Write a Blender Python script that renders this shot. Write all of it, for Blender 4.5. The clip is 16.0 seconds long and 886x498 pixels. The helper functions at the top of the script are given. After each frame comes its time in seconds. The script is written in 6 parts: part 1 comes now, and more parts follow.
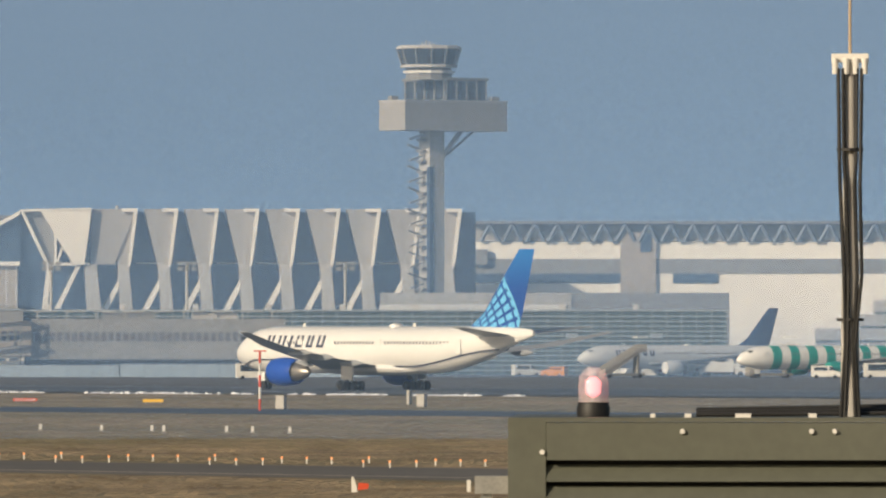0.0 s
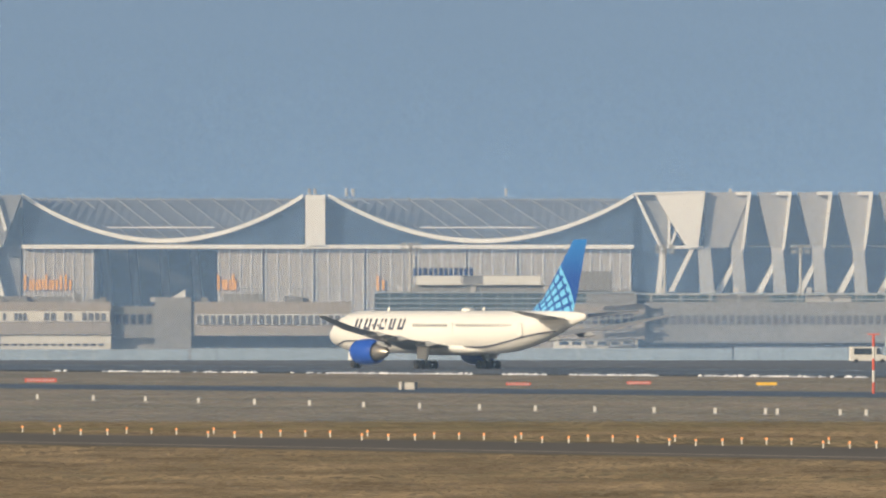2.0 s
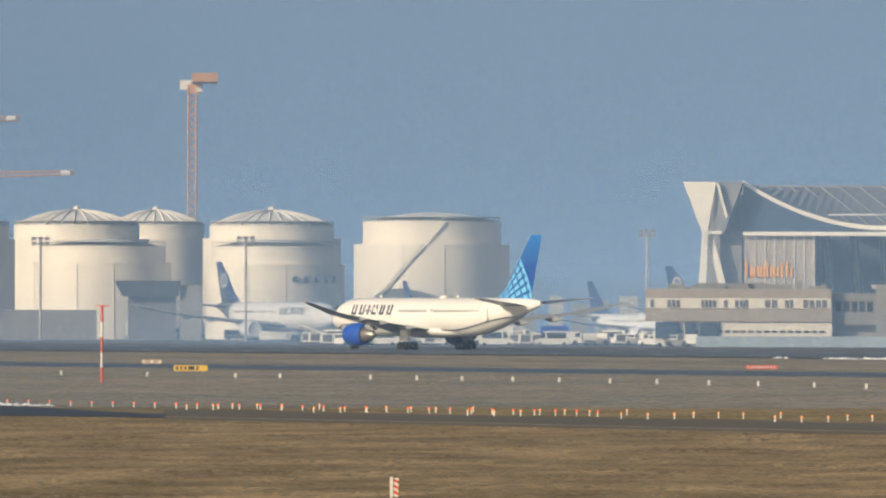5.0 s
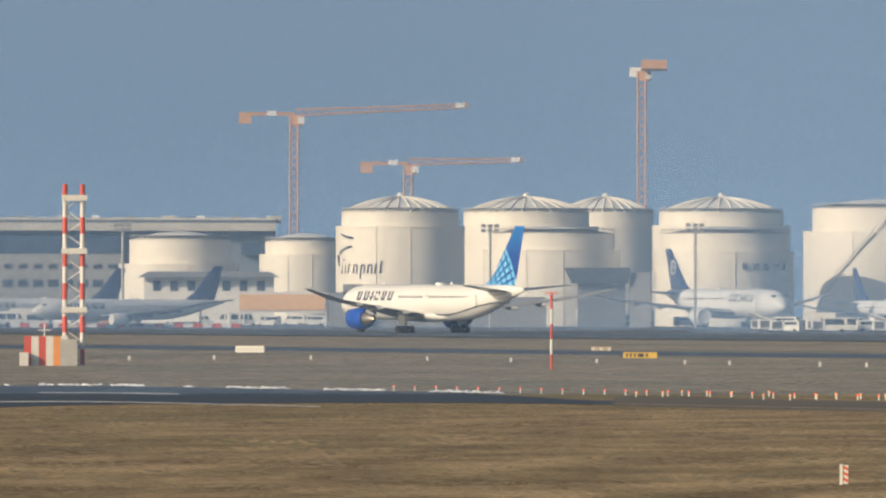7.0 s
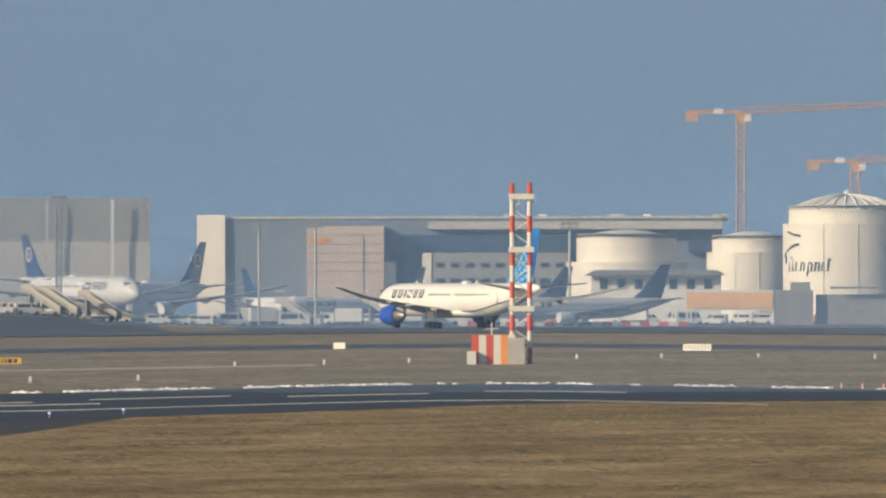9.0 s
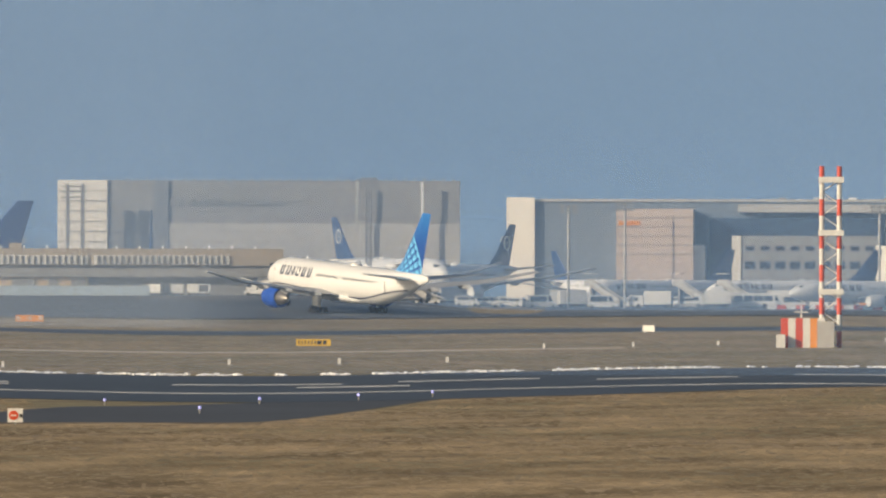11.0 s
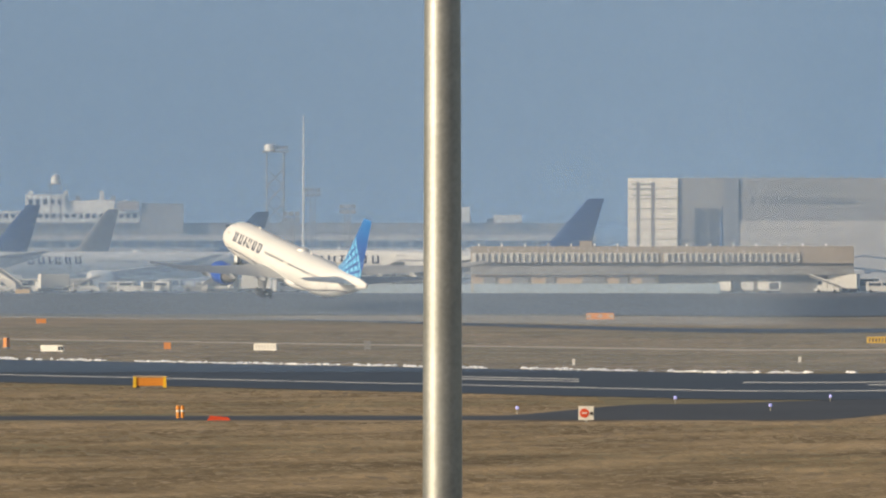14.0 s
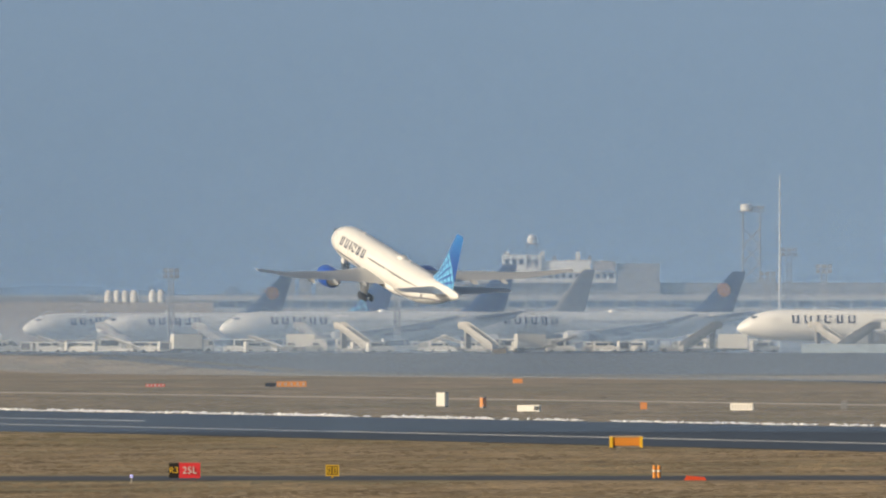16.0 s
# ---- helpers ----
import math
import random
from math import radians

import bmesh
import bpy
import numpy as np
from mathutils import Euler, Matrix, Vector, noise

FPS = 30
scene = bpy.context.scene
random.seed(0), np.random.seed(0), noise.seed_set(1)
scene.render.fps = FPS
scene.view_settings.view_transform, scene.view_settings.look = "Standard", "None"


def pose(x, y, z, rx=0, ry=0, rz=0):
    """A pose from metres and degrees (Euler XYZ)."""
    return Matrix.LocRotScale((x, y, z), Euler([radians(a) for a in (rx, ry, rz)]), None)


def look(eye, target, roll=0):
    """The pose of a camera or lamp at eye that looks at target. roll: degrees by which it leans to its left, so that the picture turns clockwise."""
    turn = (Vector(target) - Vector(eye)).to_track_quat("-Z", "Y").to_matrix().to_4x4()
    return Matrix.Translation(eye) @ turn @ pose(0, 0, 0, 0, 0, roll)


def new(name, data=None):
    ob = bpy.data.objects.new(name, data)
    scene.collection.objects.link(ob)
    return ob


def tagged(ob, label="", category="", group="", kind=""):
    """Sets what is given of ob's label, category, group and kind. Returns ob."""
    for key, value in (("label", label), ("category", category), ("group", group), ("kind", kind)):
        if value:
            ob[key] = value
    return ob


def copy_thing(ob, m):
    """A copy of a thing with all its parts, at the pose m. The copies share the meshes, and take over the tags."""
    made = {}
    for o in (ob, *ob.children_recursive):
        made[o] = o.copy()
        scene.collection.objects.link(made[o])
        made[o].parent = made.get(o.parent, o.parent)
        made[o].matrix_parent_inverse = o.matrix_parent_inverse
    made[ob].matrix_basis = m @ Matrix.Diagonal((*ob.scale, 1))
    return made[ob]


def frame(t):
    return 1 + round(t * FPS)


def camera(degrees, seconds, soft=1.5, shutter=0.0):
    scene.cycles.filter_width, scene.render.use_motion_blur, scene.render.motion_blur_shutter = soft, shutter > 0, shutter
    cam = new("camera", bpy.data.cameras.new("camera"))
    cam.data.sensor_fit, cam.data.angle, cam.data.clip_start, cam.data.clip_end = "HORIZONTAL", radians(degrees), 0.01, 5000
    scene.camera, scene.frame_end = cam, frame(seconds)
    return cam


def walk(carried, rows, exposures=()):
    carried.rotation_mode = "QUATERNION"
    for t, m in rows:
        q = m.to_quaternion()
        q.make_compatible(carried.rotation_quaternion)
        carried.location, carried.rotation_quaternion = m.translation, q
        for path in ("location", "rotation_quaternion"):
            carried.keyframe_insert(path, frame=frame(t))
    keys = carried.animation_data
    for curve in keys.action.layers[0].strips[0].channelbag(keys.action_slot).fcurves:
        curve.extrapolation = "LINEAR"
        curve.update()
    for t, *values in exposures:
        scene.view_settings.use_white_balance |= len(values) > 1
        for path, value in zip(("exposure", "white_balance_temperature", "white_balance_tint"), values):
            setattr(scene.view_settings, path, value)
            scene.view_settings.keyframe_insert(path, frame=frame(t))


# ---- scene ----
# Bearings and drops below are in steps of 1/17500 rad: bearing to the right of the first view,
# drop below the camera's level. D is the distance from the camera in metres.
cam = camera(5.1302, 16.0, soft=2.2)
EYE = Vector((0, 0, 7.2))
STEP = 1 / 17500


def aim(bearing, lift, roll):
    a, b = radians(bearing), radians(lift)
    return look(EYE, EYE + Vector((math.sin(a), math.cos(a), math.tan(b))) * 1000, roll)


walk(cam, [(t, aim(b, l, r)) for t, b, l, r in (
    (0.0, 0.894, 0.509, 0), (0.5, 0, 0.421, 0), (1.0, -0.870, 0.381, -0.094), (1.5, -1.837, 0.417, 0),
    (2.0, -2.660, 0.411, 0.014), (2.5, -3.279, 0.318, 0.097), (3.0, -3.907, 0.296, 0.043), (3.5, -4.796, 0.296, 0.023),
    (4.0, -5.595, 0.298, -0.039), (4.2, -5.863, 0.302, -0.015), (6.3, -8.534, 0.317, 0.079), (6.5, -8.837, 0.278, 0.025),
    (7.0, -9.440, 0.251, 0.099), (7.5, -10.162, 0.247, 0.021), (8.0, -10.767, 0.265, 0.035), (8.5, -11.296, 0.262, -0.027),
    (9.0, -12.030, 0.240, -0.069), (9.5, -12.602, 0.235, -0.122), (9.7, -12.835, 0.249, -0.079), (11.8, -14.648, 0.095, 0),
    (12.0, -14.958, 0.119, -0.050), (12.5, -15.652, 0.170, -0.006), (13.0, -16.084, 0.200, 0.045), (13.5, -16.619, 0.123, 0.058),
    (14.0, -17.127, 0.122, -0.003), (14.5, -17.877, 0.189, 0.007), (15.0, -18.638, 0.263, 0.016), (15.5, -19.335, 0.319, -0.039),
    (16.0, -19.886, 0.470, -0.037))],
    exposures=((0, -0.4), (0.5, -0.24), (9.7, -0.26), (11.8, -0.12), (16, -0.1)))

# ---- light ----
SUN_TO = Vector((-0.71, -0.69, 0.38)).normalized()
world = bpy.data.worlds.new("hazy_sky")
scene.world = world
world.use_nodes = True
wn = world.node_tree
sky = wn.nodes.new("ShaderNodeTexSky")
sky.sky_type, sky.sun_disc = "NISHITA", False
sky.sun_elevation = math.asin(SUN_TO.z)
sky.sun_rotation = math.atan2(SUN_TO.x, SUN_TO.y)
sky.dust_density = 3.0
wn.links.new(sky.outputs[0], wn.nodes["Background"].inputs[0])
wn.nodes["Background"].inputs[1].default_value = 0.09
sun_data = bpy.data.lights.new("sun", "SUN")
sun_data.energy, sun_data.angle, sun_data.color = 4.95, radians(0.6), (1, 0.83, 0.60)
sun = new("sun", sun_data)
sun.matrix_world = look(SUN_TO * 100, (0, 0, 0))


# ---- materials ----
def nodes_of(name):
    m = bpy.data.materials.new(name)
    m.use_nodes = True
    return m, m.node_tree.nodes, m.node_tree.links, m.node_tree.nodes["Principled BSDF"]


def paint(name, colour, rough=0.6, metal=0.0, vary=0.12, scale=0.6, bump=0.0, glow=0.0, streak=(1, 1, 1), fine=9.0):
    """A surface with broad stains, fine grain and a little relief."""
    m, n, l, b = nodes_of(name)
    tc, mp = n.new("ShaderNodeTexCoord"), n.new("ShaderNodeMapping")
    l.new(tc.outputs["Object"], mp.inputs[0])
    mp.inputs["Scale"].default_value = streak
    big, small = n.new("ShaderNodeTexNoise"), n.new("ShaderNodeTexNoise")
    for t, s, d in ((big, scale, 4), (small, scale * fine, 3)):
        t.inputs["Scale"].default_value, t.inputs["Detail"].default_value = s, d
        l.new(mp.outputs[0], t.inputs["Vector"])
    add = n.new("ShaderNodeMath")
    l.new(big.outputs[0], add.inputs[0]), l.new(small.outputs[0], add.inputs[1])
    ramp = n.new("ShaderNodeMapRange")
    for i, v in ((1, 0.6), (2, 1.4), (3, 1 - vary), (4, 1 + vary)):
        ramp.inputs[i].default_value = v
    l.new(add.outputs[0], ramp.inputs[0])
    mix = n.new("ShaderNodeVectorMath")
    mix.operation = "SCALE"
    mix.inputs[0].default_value = colour
    l.new(ramp.outputs[0], mix.inputs["Scale"])
    l.new(mix.outputs[0], b.inputs["Base Color"])
    b.inputs["Roughness"].default_value, b.inputs["Metallic"].default_value = rough, metal
    if bump:
        bp = n.new("ShaderNodeBump")
        bp.inputs["Strength"].default_value = bump
        l.new(small.outputs[0], bp.inputs["Height"])
        l.new(bp.outputs[0], b.inputs["Normal"])
    if glow:
        b.inputs["Emission Color"].default_value = (*colour, 1)
        b.inputs["Emission Strength"].default_value = glow
    return m


def glass(name, colour, rough=0.12):
    m = paint(name, colour, rough, 0.0, 0.35, 0.25)
    m.node_tree.nodes["Principled BSDF"].inputs["Specular IOR Level"].default_value = 0.35
    return m


def soil(name, dry, green, dark, scale):
    """Grass or earth: patches, tufts and streaks of three tones, by place."""
    m, n, l, b = nodes_of(name)
    geo, mp = n.new("ShaderNodeNewGeometry"), n.new("ShaderNodeMapping")
    mp.inputs["Rotation"].default_value = (0, 0, radians(12))
    mp.inputs["Scale"].default_value = (0.55, 0.4, 1)
    l.new(geo.outputs["Position"], mp.inputs[0])
    tones = []
    for s, d in ((scale, 5), (scale * 6.5, 4), (scale * 40, 3)):
        t = n.new("ShaderNodeTexNoise")
        t.inputs["Scale"].default_value, t.inputs["Detail"].default_value, t.inputs["Roughness"].default_value = s, d, 0.65
        l.new(mp.outputs[0], t.inputs["Vector"])
        tones.append(t)
    r1, r2 = n.new("ShaderNodeMapRange"), n.new("ShaderNodeMapRange")
    for r, t, lo, hi in ((r1, tones[0], 0.45, 0.60), (r2, tones[1], 0.46, 0.66)):
        r.inputs[1].default_value, r.inputs[2].default_value = lo, hi
        l.new(t.outputs[0], r.inputs[0])
    m1, m2, m3 = (n.new("ShaderNodeMix") for _ in range(3))
    for x in (m1, m2, m3):
        x.data_type = "RGBA"
    m1.inputs[6].default_value, m1.inputs[7].default_value = (*dry, 1), (*green, 1)
    l.new(r1.outputs[0], m1.inputs[0])
    l.new(m1.outputs[2], m2.inputs[6])
    m2.inputs[7].default_value = (*dark, 1)
    l.new(r2.outputs[0], m2.inputs[0])
    m3.blend_type = "MULTIPLY"
    m3.inputs[0].default_value = 0.40
    l.new(m2.outputs[2], m3.inputs[6])
    l.new(tones[2].outputs[0], m3.inputs[7])
    l.new(m3.outputs[2], b.inputs["Base Color"])
    b.inputs["Roughness"].default_value = 0.95
    b.inputs["Specular IOR Level"].default_value = 0.1
    return m


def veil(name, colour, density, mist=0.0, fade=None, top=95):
    """A blue-tinted sheet that stands in for haze: mostly clear, the rest scatters the daylight; thins out upwards."""
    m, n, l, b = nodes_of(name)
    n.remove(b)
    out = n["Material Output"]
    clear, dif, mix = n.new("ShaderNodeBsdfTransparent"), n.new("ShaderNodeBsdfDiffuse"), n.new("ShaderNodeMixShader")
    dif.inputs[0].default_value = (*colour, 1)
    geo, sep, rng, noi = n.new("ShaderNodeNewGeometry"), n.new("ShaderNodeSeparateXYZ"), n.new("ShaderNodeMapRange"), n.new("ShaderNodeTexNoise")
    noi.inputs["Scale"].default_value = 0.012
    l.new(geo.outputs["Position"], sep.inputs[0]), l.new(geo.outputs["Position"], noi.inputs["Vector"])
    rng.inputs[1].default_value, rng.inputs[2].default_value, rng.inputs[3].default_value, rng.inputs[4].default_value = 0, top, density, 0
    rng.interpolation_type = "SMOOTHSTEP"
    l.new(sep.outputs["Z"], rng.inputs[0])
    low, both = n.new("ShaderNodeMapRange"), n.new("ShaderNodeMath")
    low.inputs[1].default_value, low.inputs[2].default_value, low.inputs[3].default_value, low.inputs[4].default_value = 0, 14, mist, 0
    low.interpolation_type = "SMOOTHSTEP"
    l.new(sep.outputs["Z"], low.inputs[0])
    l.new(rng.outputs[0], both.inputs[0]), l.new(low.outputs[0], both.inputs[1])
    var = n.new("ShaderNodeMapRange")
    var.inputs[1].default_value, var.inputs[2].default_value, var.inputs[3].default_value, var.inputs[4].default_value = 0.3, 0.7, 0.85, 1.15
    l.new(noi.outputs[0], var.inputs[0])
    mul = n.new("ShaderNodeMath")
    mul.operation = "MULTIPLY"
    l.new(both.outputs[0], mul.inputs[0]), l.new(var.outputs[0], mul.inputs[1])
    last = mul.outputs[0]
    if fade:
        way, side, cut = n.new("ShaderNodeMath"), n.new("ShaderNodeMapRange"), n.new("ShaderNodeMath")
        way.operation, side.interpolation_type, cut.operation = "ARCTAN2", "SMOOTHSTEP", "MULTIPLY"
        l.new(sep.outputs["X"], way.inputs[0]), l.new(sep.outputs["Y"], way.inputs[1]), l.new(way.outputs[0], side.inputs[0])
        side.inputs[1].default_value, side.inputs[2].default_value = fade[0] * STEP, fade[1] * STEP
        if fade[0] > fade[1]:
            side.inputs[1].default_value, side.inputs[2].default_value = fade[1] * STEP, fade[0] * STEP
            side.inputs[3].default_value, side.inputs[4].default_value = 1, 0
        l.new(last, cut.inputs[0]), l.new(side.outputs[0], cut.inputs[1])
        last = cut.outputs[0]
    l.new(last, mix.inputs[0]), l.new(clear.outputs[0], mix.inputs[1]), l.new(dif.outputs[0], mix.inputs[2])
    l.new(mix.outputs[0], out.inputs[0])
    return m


def sky_sheet():
    """The plain hazy sky far behind everything."""
    m, n, l, b = nodes_of("far_sky")
    n.remove(b)
    em, geo, sep, ramp = n.new("ShaderNodeEmission"), n.new("ShaderNodeNewGeometry"), n.new("ShaderNodeSeparateXYZ"), n.new("ShaderNodeMapRange")
    cr, noi, add = n.new("ShaderNodeValToRGB"), n.new("ShaderNodeTexNoise"), n.new("ShaderNodeMath")
    noi.inputs["Scale"].default_value = 0.004
    l.new(geo.outputs["Position"], sep.inputs[0]), l.new(geo.outputs["Position"], noi.inputs["Vector"])
    ramp.inputs[1].default_value, ramp.inputs[2].default_value = -10, 190
    l.new(sep.outputs["Z"], ramp.inputs[0])
    add.operation = "MULTIPLY_ADD"
    add.inputs[1].default_value, add.inputs[2].default_value = 0.12, -0.06
    l.new(noi.outputs[0], add.inputs[0])
    tot = n.new("ShaderNodeMath")
    l.new(ramp.outputs[0], tot.inputs[0]), l.new(add.outputs[0], tot.inputs[1])
    e = cr.color_ramp.elements
    e[0].position, e[0].color = 0.05, (0.145, 0.212, 0.303, 1)
    e[1].position, e[1].color = 1.0, (0.236, 0.328, 0.442, 1)
    mid = cr.color_ramp.elements.new(0.45)
    mid.color = (0.190, 0.270, 0.370, 1)
    l.new(tot.outputs[0], cr.inputs[0]), l.new(cr.outputs[0], em.inputs[0]), l.new(em.outputs[0], n["Material Output"].inputs[0])
    return m


M = {
    "white": paint("white_airliner_paint", (0.78, 0.77, 0.74), 0.32, 0, 0.05, 0.12),
    "cream": paint("white_weathered_steel", (0.75, 0.70, 0.605), 0.55, 0, 0.10, 0.08, 0, 0, (1, 1, 0.3)),
    "pale": paint("pale_painted_metal", (0.72, 0.70, 0.65), 0.5, 0, 0.10, 0.2),
    "ledge": paint("pale_concrete", (0.45, 0.43, 0.395), 0.8, 0, 0.15, 0.15),
    "cabin": paint("cabin_window_grey", (0.16, 0.165, 0.18), 0.2, 0, 0.1, 1.0),
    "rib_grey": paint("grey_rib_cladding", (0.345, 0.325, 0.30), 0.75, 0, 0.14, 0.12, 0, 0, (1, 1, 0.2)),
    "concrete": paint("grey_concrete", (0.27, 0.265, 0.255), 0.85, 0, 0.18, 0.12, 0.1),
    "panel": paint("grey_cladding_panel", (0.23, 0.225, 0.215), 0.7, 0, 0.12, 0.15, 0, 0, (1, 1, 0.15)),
    "blue_sheet": paint("blue_grey_sheet_and_shade", (0.15, 0.185, 0.235), 0.6, 0, 0.12, 0.1, 0, 0, (1, 1, 0.15)),
    "ochre": paint("ochre_painted_board", (0.80, 0.47, 0.21), 0.7, 0, 0.16, 0.15, 0, 0, (0.3, 1, 1)),
    "ivory": paint("ivory_steel_and_lit_faces", (0.88, 0.83, 0.73), 0.5, 0, 0.08, 0.08, 0, 0, (1, 1, 0.3)),
    "rose": paint("rose_beige_cladding", (0.55, 0.44, 0.36), 0.7, 0, 0.10, 0.1, 0, 0, (1, 1, 0.2)),
    "door_grey": paint("ribbed_door_sheet", (0.41, 0.36, 0.29), 0.6, 0, 0.10, 0.12, 0, 0, (1, 1, 0.1)),
    "brown": paint("brown_washed_concrete", (0.36, 0.315, 0.265), 0.85, 0, 0.14, 0.15),
    "roof": paint("dark_grey_roofing", (0.19, 0.20, 0.22), 0.7, 0, 0.2, 0.05, 0, 0, (0.2, 1, 1)),
    "dark": paint("dark_paint_and_shade", (0.045, 0.055, 0.075), 0.7, 0, 0.3, 0.2),
    "blue_glass": glass("blue_grey_glazing", (0.045, 0.075, 0.13)),
    "teal_glass": glass("green_tinted_glazing", (0.075, 0.115, 0.135)),
    "window": glass("dark_window_glass", (0.04, 0.055, 0.08)),
    "mullion": paint("pale_aluminium_mullion", (0.36, 0.40, 0.43), 0.4, 0.3, 0.08, 0.4),
    "blue": paint("blue_gloss_paint", (0.012, 0.075, 0.42), 0.3, 0, 0.08, 0.4),
    "tail_blue": paint("blue_tail_paint", (0.02, 0.065, 0.22), 0.35, 0, 0.1, 0.3),
    "navy": paint("navy_tail_paint", (0.012, 0.042, 0.14), 0.35, 0, 0.1, 0.3),
    "wing": paint("grey_wing_paint", (0.33, 0.34, 0.35), 0.4, 0.1, 0.10, 0.3),
    "metal": paint("bare_nozzle_metal", (0.34, 0.31, 0.27), 0.35, 0.7, 0.15, 0.8),
    "tyre": paint("black_tyre_rubber", (0.018, 0.018, 0.02), 0.85, 0, 0.2, 2.0),
    "asphalt": paint("dark_asphalt", (0.040, 0.050, 0.066), 0.55, 0, 0.25, 0.02, 0.05, 0, (1, 1, 1), 22),
    "apron": paint("worn_apron_concrete", (0.115, 0.122, 0.132), 0.8, 0, 0.25, 0.03, 0.05, 0, (1, 1, 1), 18),
    "line": paint("white_road_paint", (0.62, 0.62, 0.60), 0.8, 0, 0.25, 0.08),
    "path": paint("pale_gravel_path", (0.46, 0.40, 0.31), 0.95, 0, 0.25, 0.1),
    "snow": paint("dirty_snow", (0.80, 0.81, 0.83), 0.6, 0, 0.10, 1.5, 0.2),
    "mark": paint("amber_sheet_letters", (0.95, 0.44, 0.05), 0.5, 0, 0.08, 0.5),
    "orange": paint("orange_paint", (0.72, 0.27, 0.035), 0.5, 0, 0.12, 0.8),
    "red": paint("red_orange_paint", (0.62, 0.075, 0.025), 0.5, 0, 0.12, 0.8),
    "yellow": paint("yellow_sign_paint", (0.80, 0.50, 0.03), 0.5, 0, 0.08, 1.0),
    "crane": paint("weathered_crane_yellow", (0.52, 0.27, 0.11), 0.6, 0, 0.15, 0.3),
    "green": paint("green_stripe_paint", (0.015, 0.30, 0.25), 0.4, 0, 0.08, 0.3),
    "lettering": paint("slate_blue_lettering", (0.05, 0.06, 0.10), 0.5, 0, 0.08, 0.3),
    "steel": paint("galvanised_steel", (0.50, 0.49, 0.45), 0.38, 0.75, 0.22, 6.0, 0.08),
    "louvre": paint("olive_grey_coated_sheet", (0.105, 0.110, 0.085), 0.5, 0, 0.14, 1.2, 0.03, 0, (1, 1, 1), 14),
    "black": paint("black_sheath_and_shade", (0.014, 0.014, 0.014), 0.55, 0, 0.2, 3.0),
    "amber": paint("glowing_amber_lamp", (1.0, 0.42, 0.16), 0.4, 0, 0.02, 1.0, 0, 0.55),
    "red_lamp": paint("glowing_red_lamp", (1.0, 0.14, 0.07), 0.4, 0, 0.02, 1.0, 0, 0.9),
    "maroon": paint("maroon_container_paint", (0.16, 0.03, 0.04), 0.6, 0, 0.12, 0.4),
    "barrier": paint("pale_blue_barrier_sheet", (0.33, 0.39, 0.43), 0.35, 0, 0.18, 0.12),
    "wood": paint("beige_hoarding", (0.52, 0.39, 0.25), 0.7, 0, 0.2, 0.12, 0, 0, (1, 1, 0.3)),
}


# ---- building helpers ----
def part(name, bm, material, parent=None, label="", smooth=False):
    me = bpy.data.meshes.new(name)
    bmesh.ops.recalc_face_normals(bm, faces=bm.faces)
    bm.to_mesh(me)
    bm.free()
    me.materials.append(material if not isinstance(material, str) else M[material])
    if smooth:
        for p in me.polygons:
            p.use_smooth = True
        me.set_sharp_from_angle(angle=radians(40))
    ob = new(name, me)
    ob.parent = parent
    if label:
        ob["label"] = label
    return ob


def slab(bm, x0, x1, y0, y1, z0, z1):
    v = [bm.verts.new(p) for p in ((x0, y0, z0), (x1, y0, z0), (x1, y1, z0), (x0, y1, z0), (x0, y0, z1), (x1, y0, z1), (x1, y1, z1), (x0, y1, z1))]
    for q in ((0, 3, 2, 1), (4, 5, 6, 7), (0, 1, 5, 4), (1, 2, 6, 5), (2, 3, 7, 6), (3, 0, 4, 7)):
        bm.faces.new([v[i] for i in q])
    return bm


def boxm(*a):
    return slab(bmesh.new(), *a)


def prism(bm, outline, y0, y1):
    """An outline in x and z, given depth from y0 to y1."""
    a = [bm.verts.new((x, y0, z)) for x, z in outline]
    b = [bm.verts.new((x, y1, z)) for x, z in outline]
    bm.faces.new(a), bm.faces.new(b[::-1])
    for i in range(len(a)):
        j = (i + 1) % len(a)
        bm.faces.new((a[i], b[i], b[j], a[j]))
    return bm


def loft(bm, rings, caps=True):
    vs = [[bm.verts.new(p) for p in r] for r in rings]
    k = len(vs[0])
    for a, b in zip(vs, vs[1:]):
        for i in range(k):
            bm.faces.new((a[i], a[(i + 1) % k], b[(i + 1) % k], b[i]))
    if caps:
        bm.faces.new(vs[0][::-1]), bm.faces.new(vs[-1])
    return bm


def turned(bm, profile, seg=32, axis="z", at=(0, 0, 0)):
    """A turned body from (radius, height) pairs."""
    rings = []
    for r, h in profile:
        ring = []
        for i in range(seg):
            a = 2 * math.pi * i / seg
            c, s = r * math.cos(a), r * math.sin(a)
            p = {"z": (c, s, h), "x": (h, c, s), "y": (c, h, s)}[axis]
            ring.append((p[0] + at[0], p[1] + at[1], p[2] + at[2]))
        rings.append(ring)
    return loft(bm, rings)


def rod(bm, a, b, r, seg=6):
    a, b = Vector(a), Vector(b)
    q = (b - a).to_track_quat("Z", "Y")
    rings = [[p + q @ Vector((r * math.cos(2 * math.pi * i / seg), r * math.sin(2 * math.pi * i / seg), 0)) for i in range(seg)] for p in (a, b)]
    return loft(bm, rings)


def ease(a, b, v):
    v = min(1, max(0, (v - a) / (b - a)))
    return v * v * (3 - 2 * v)


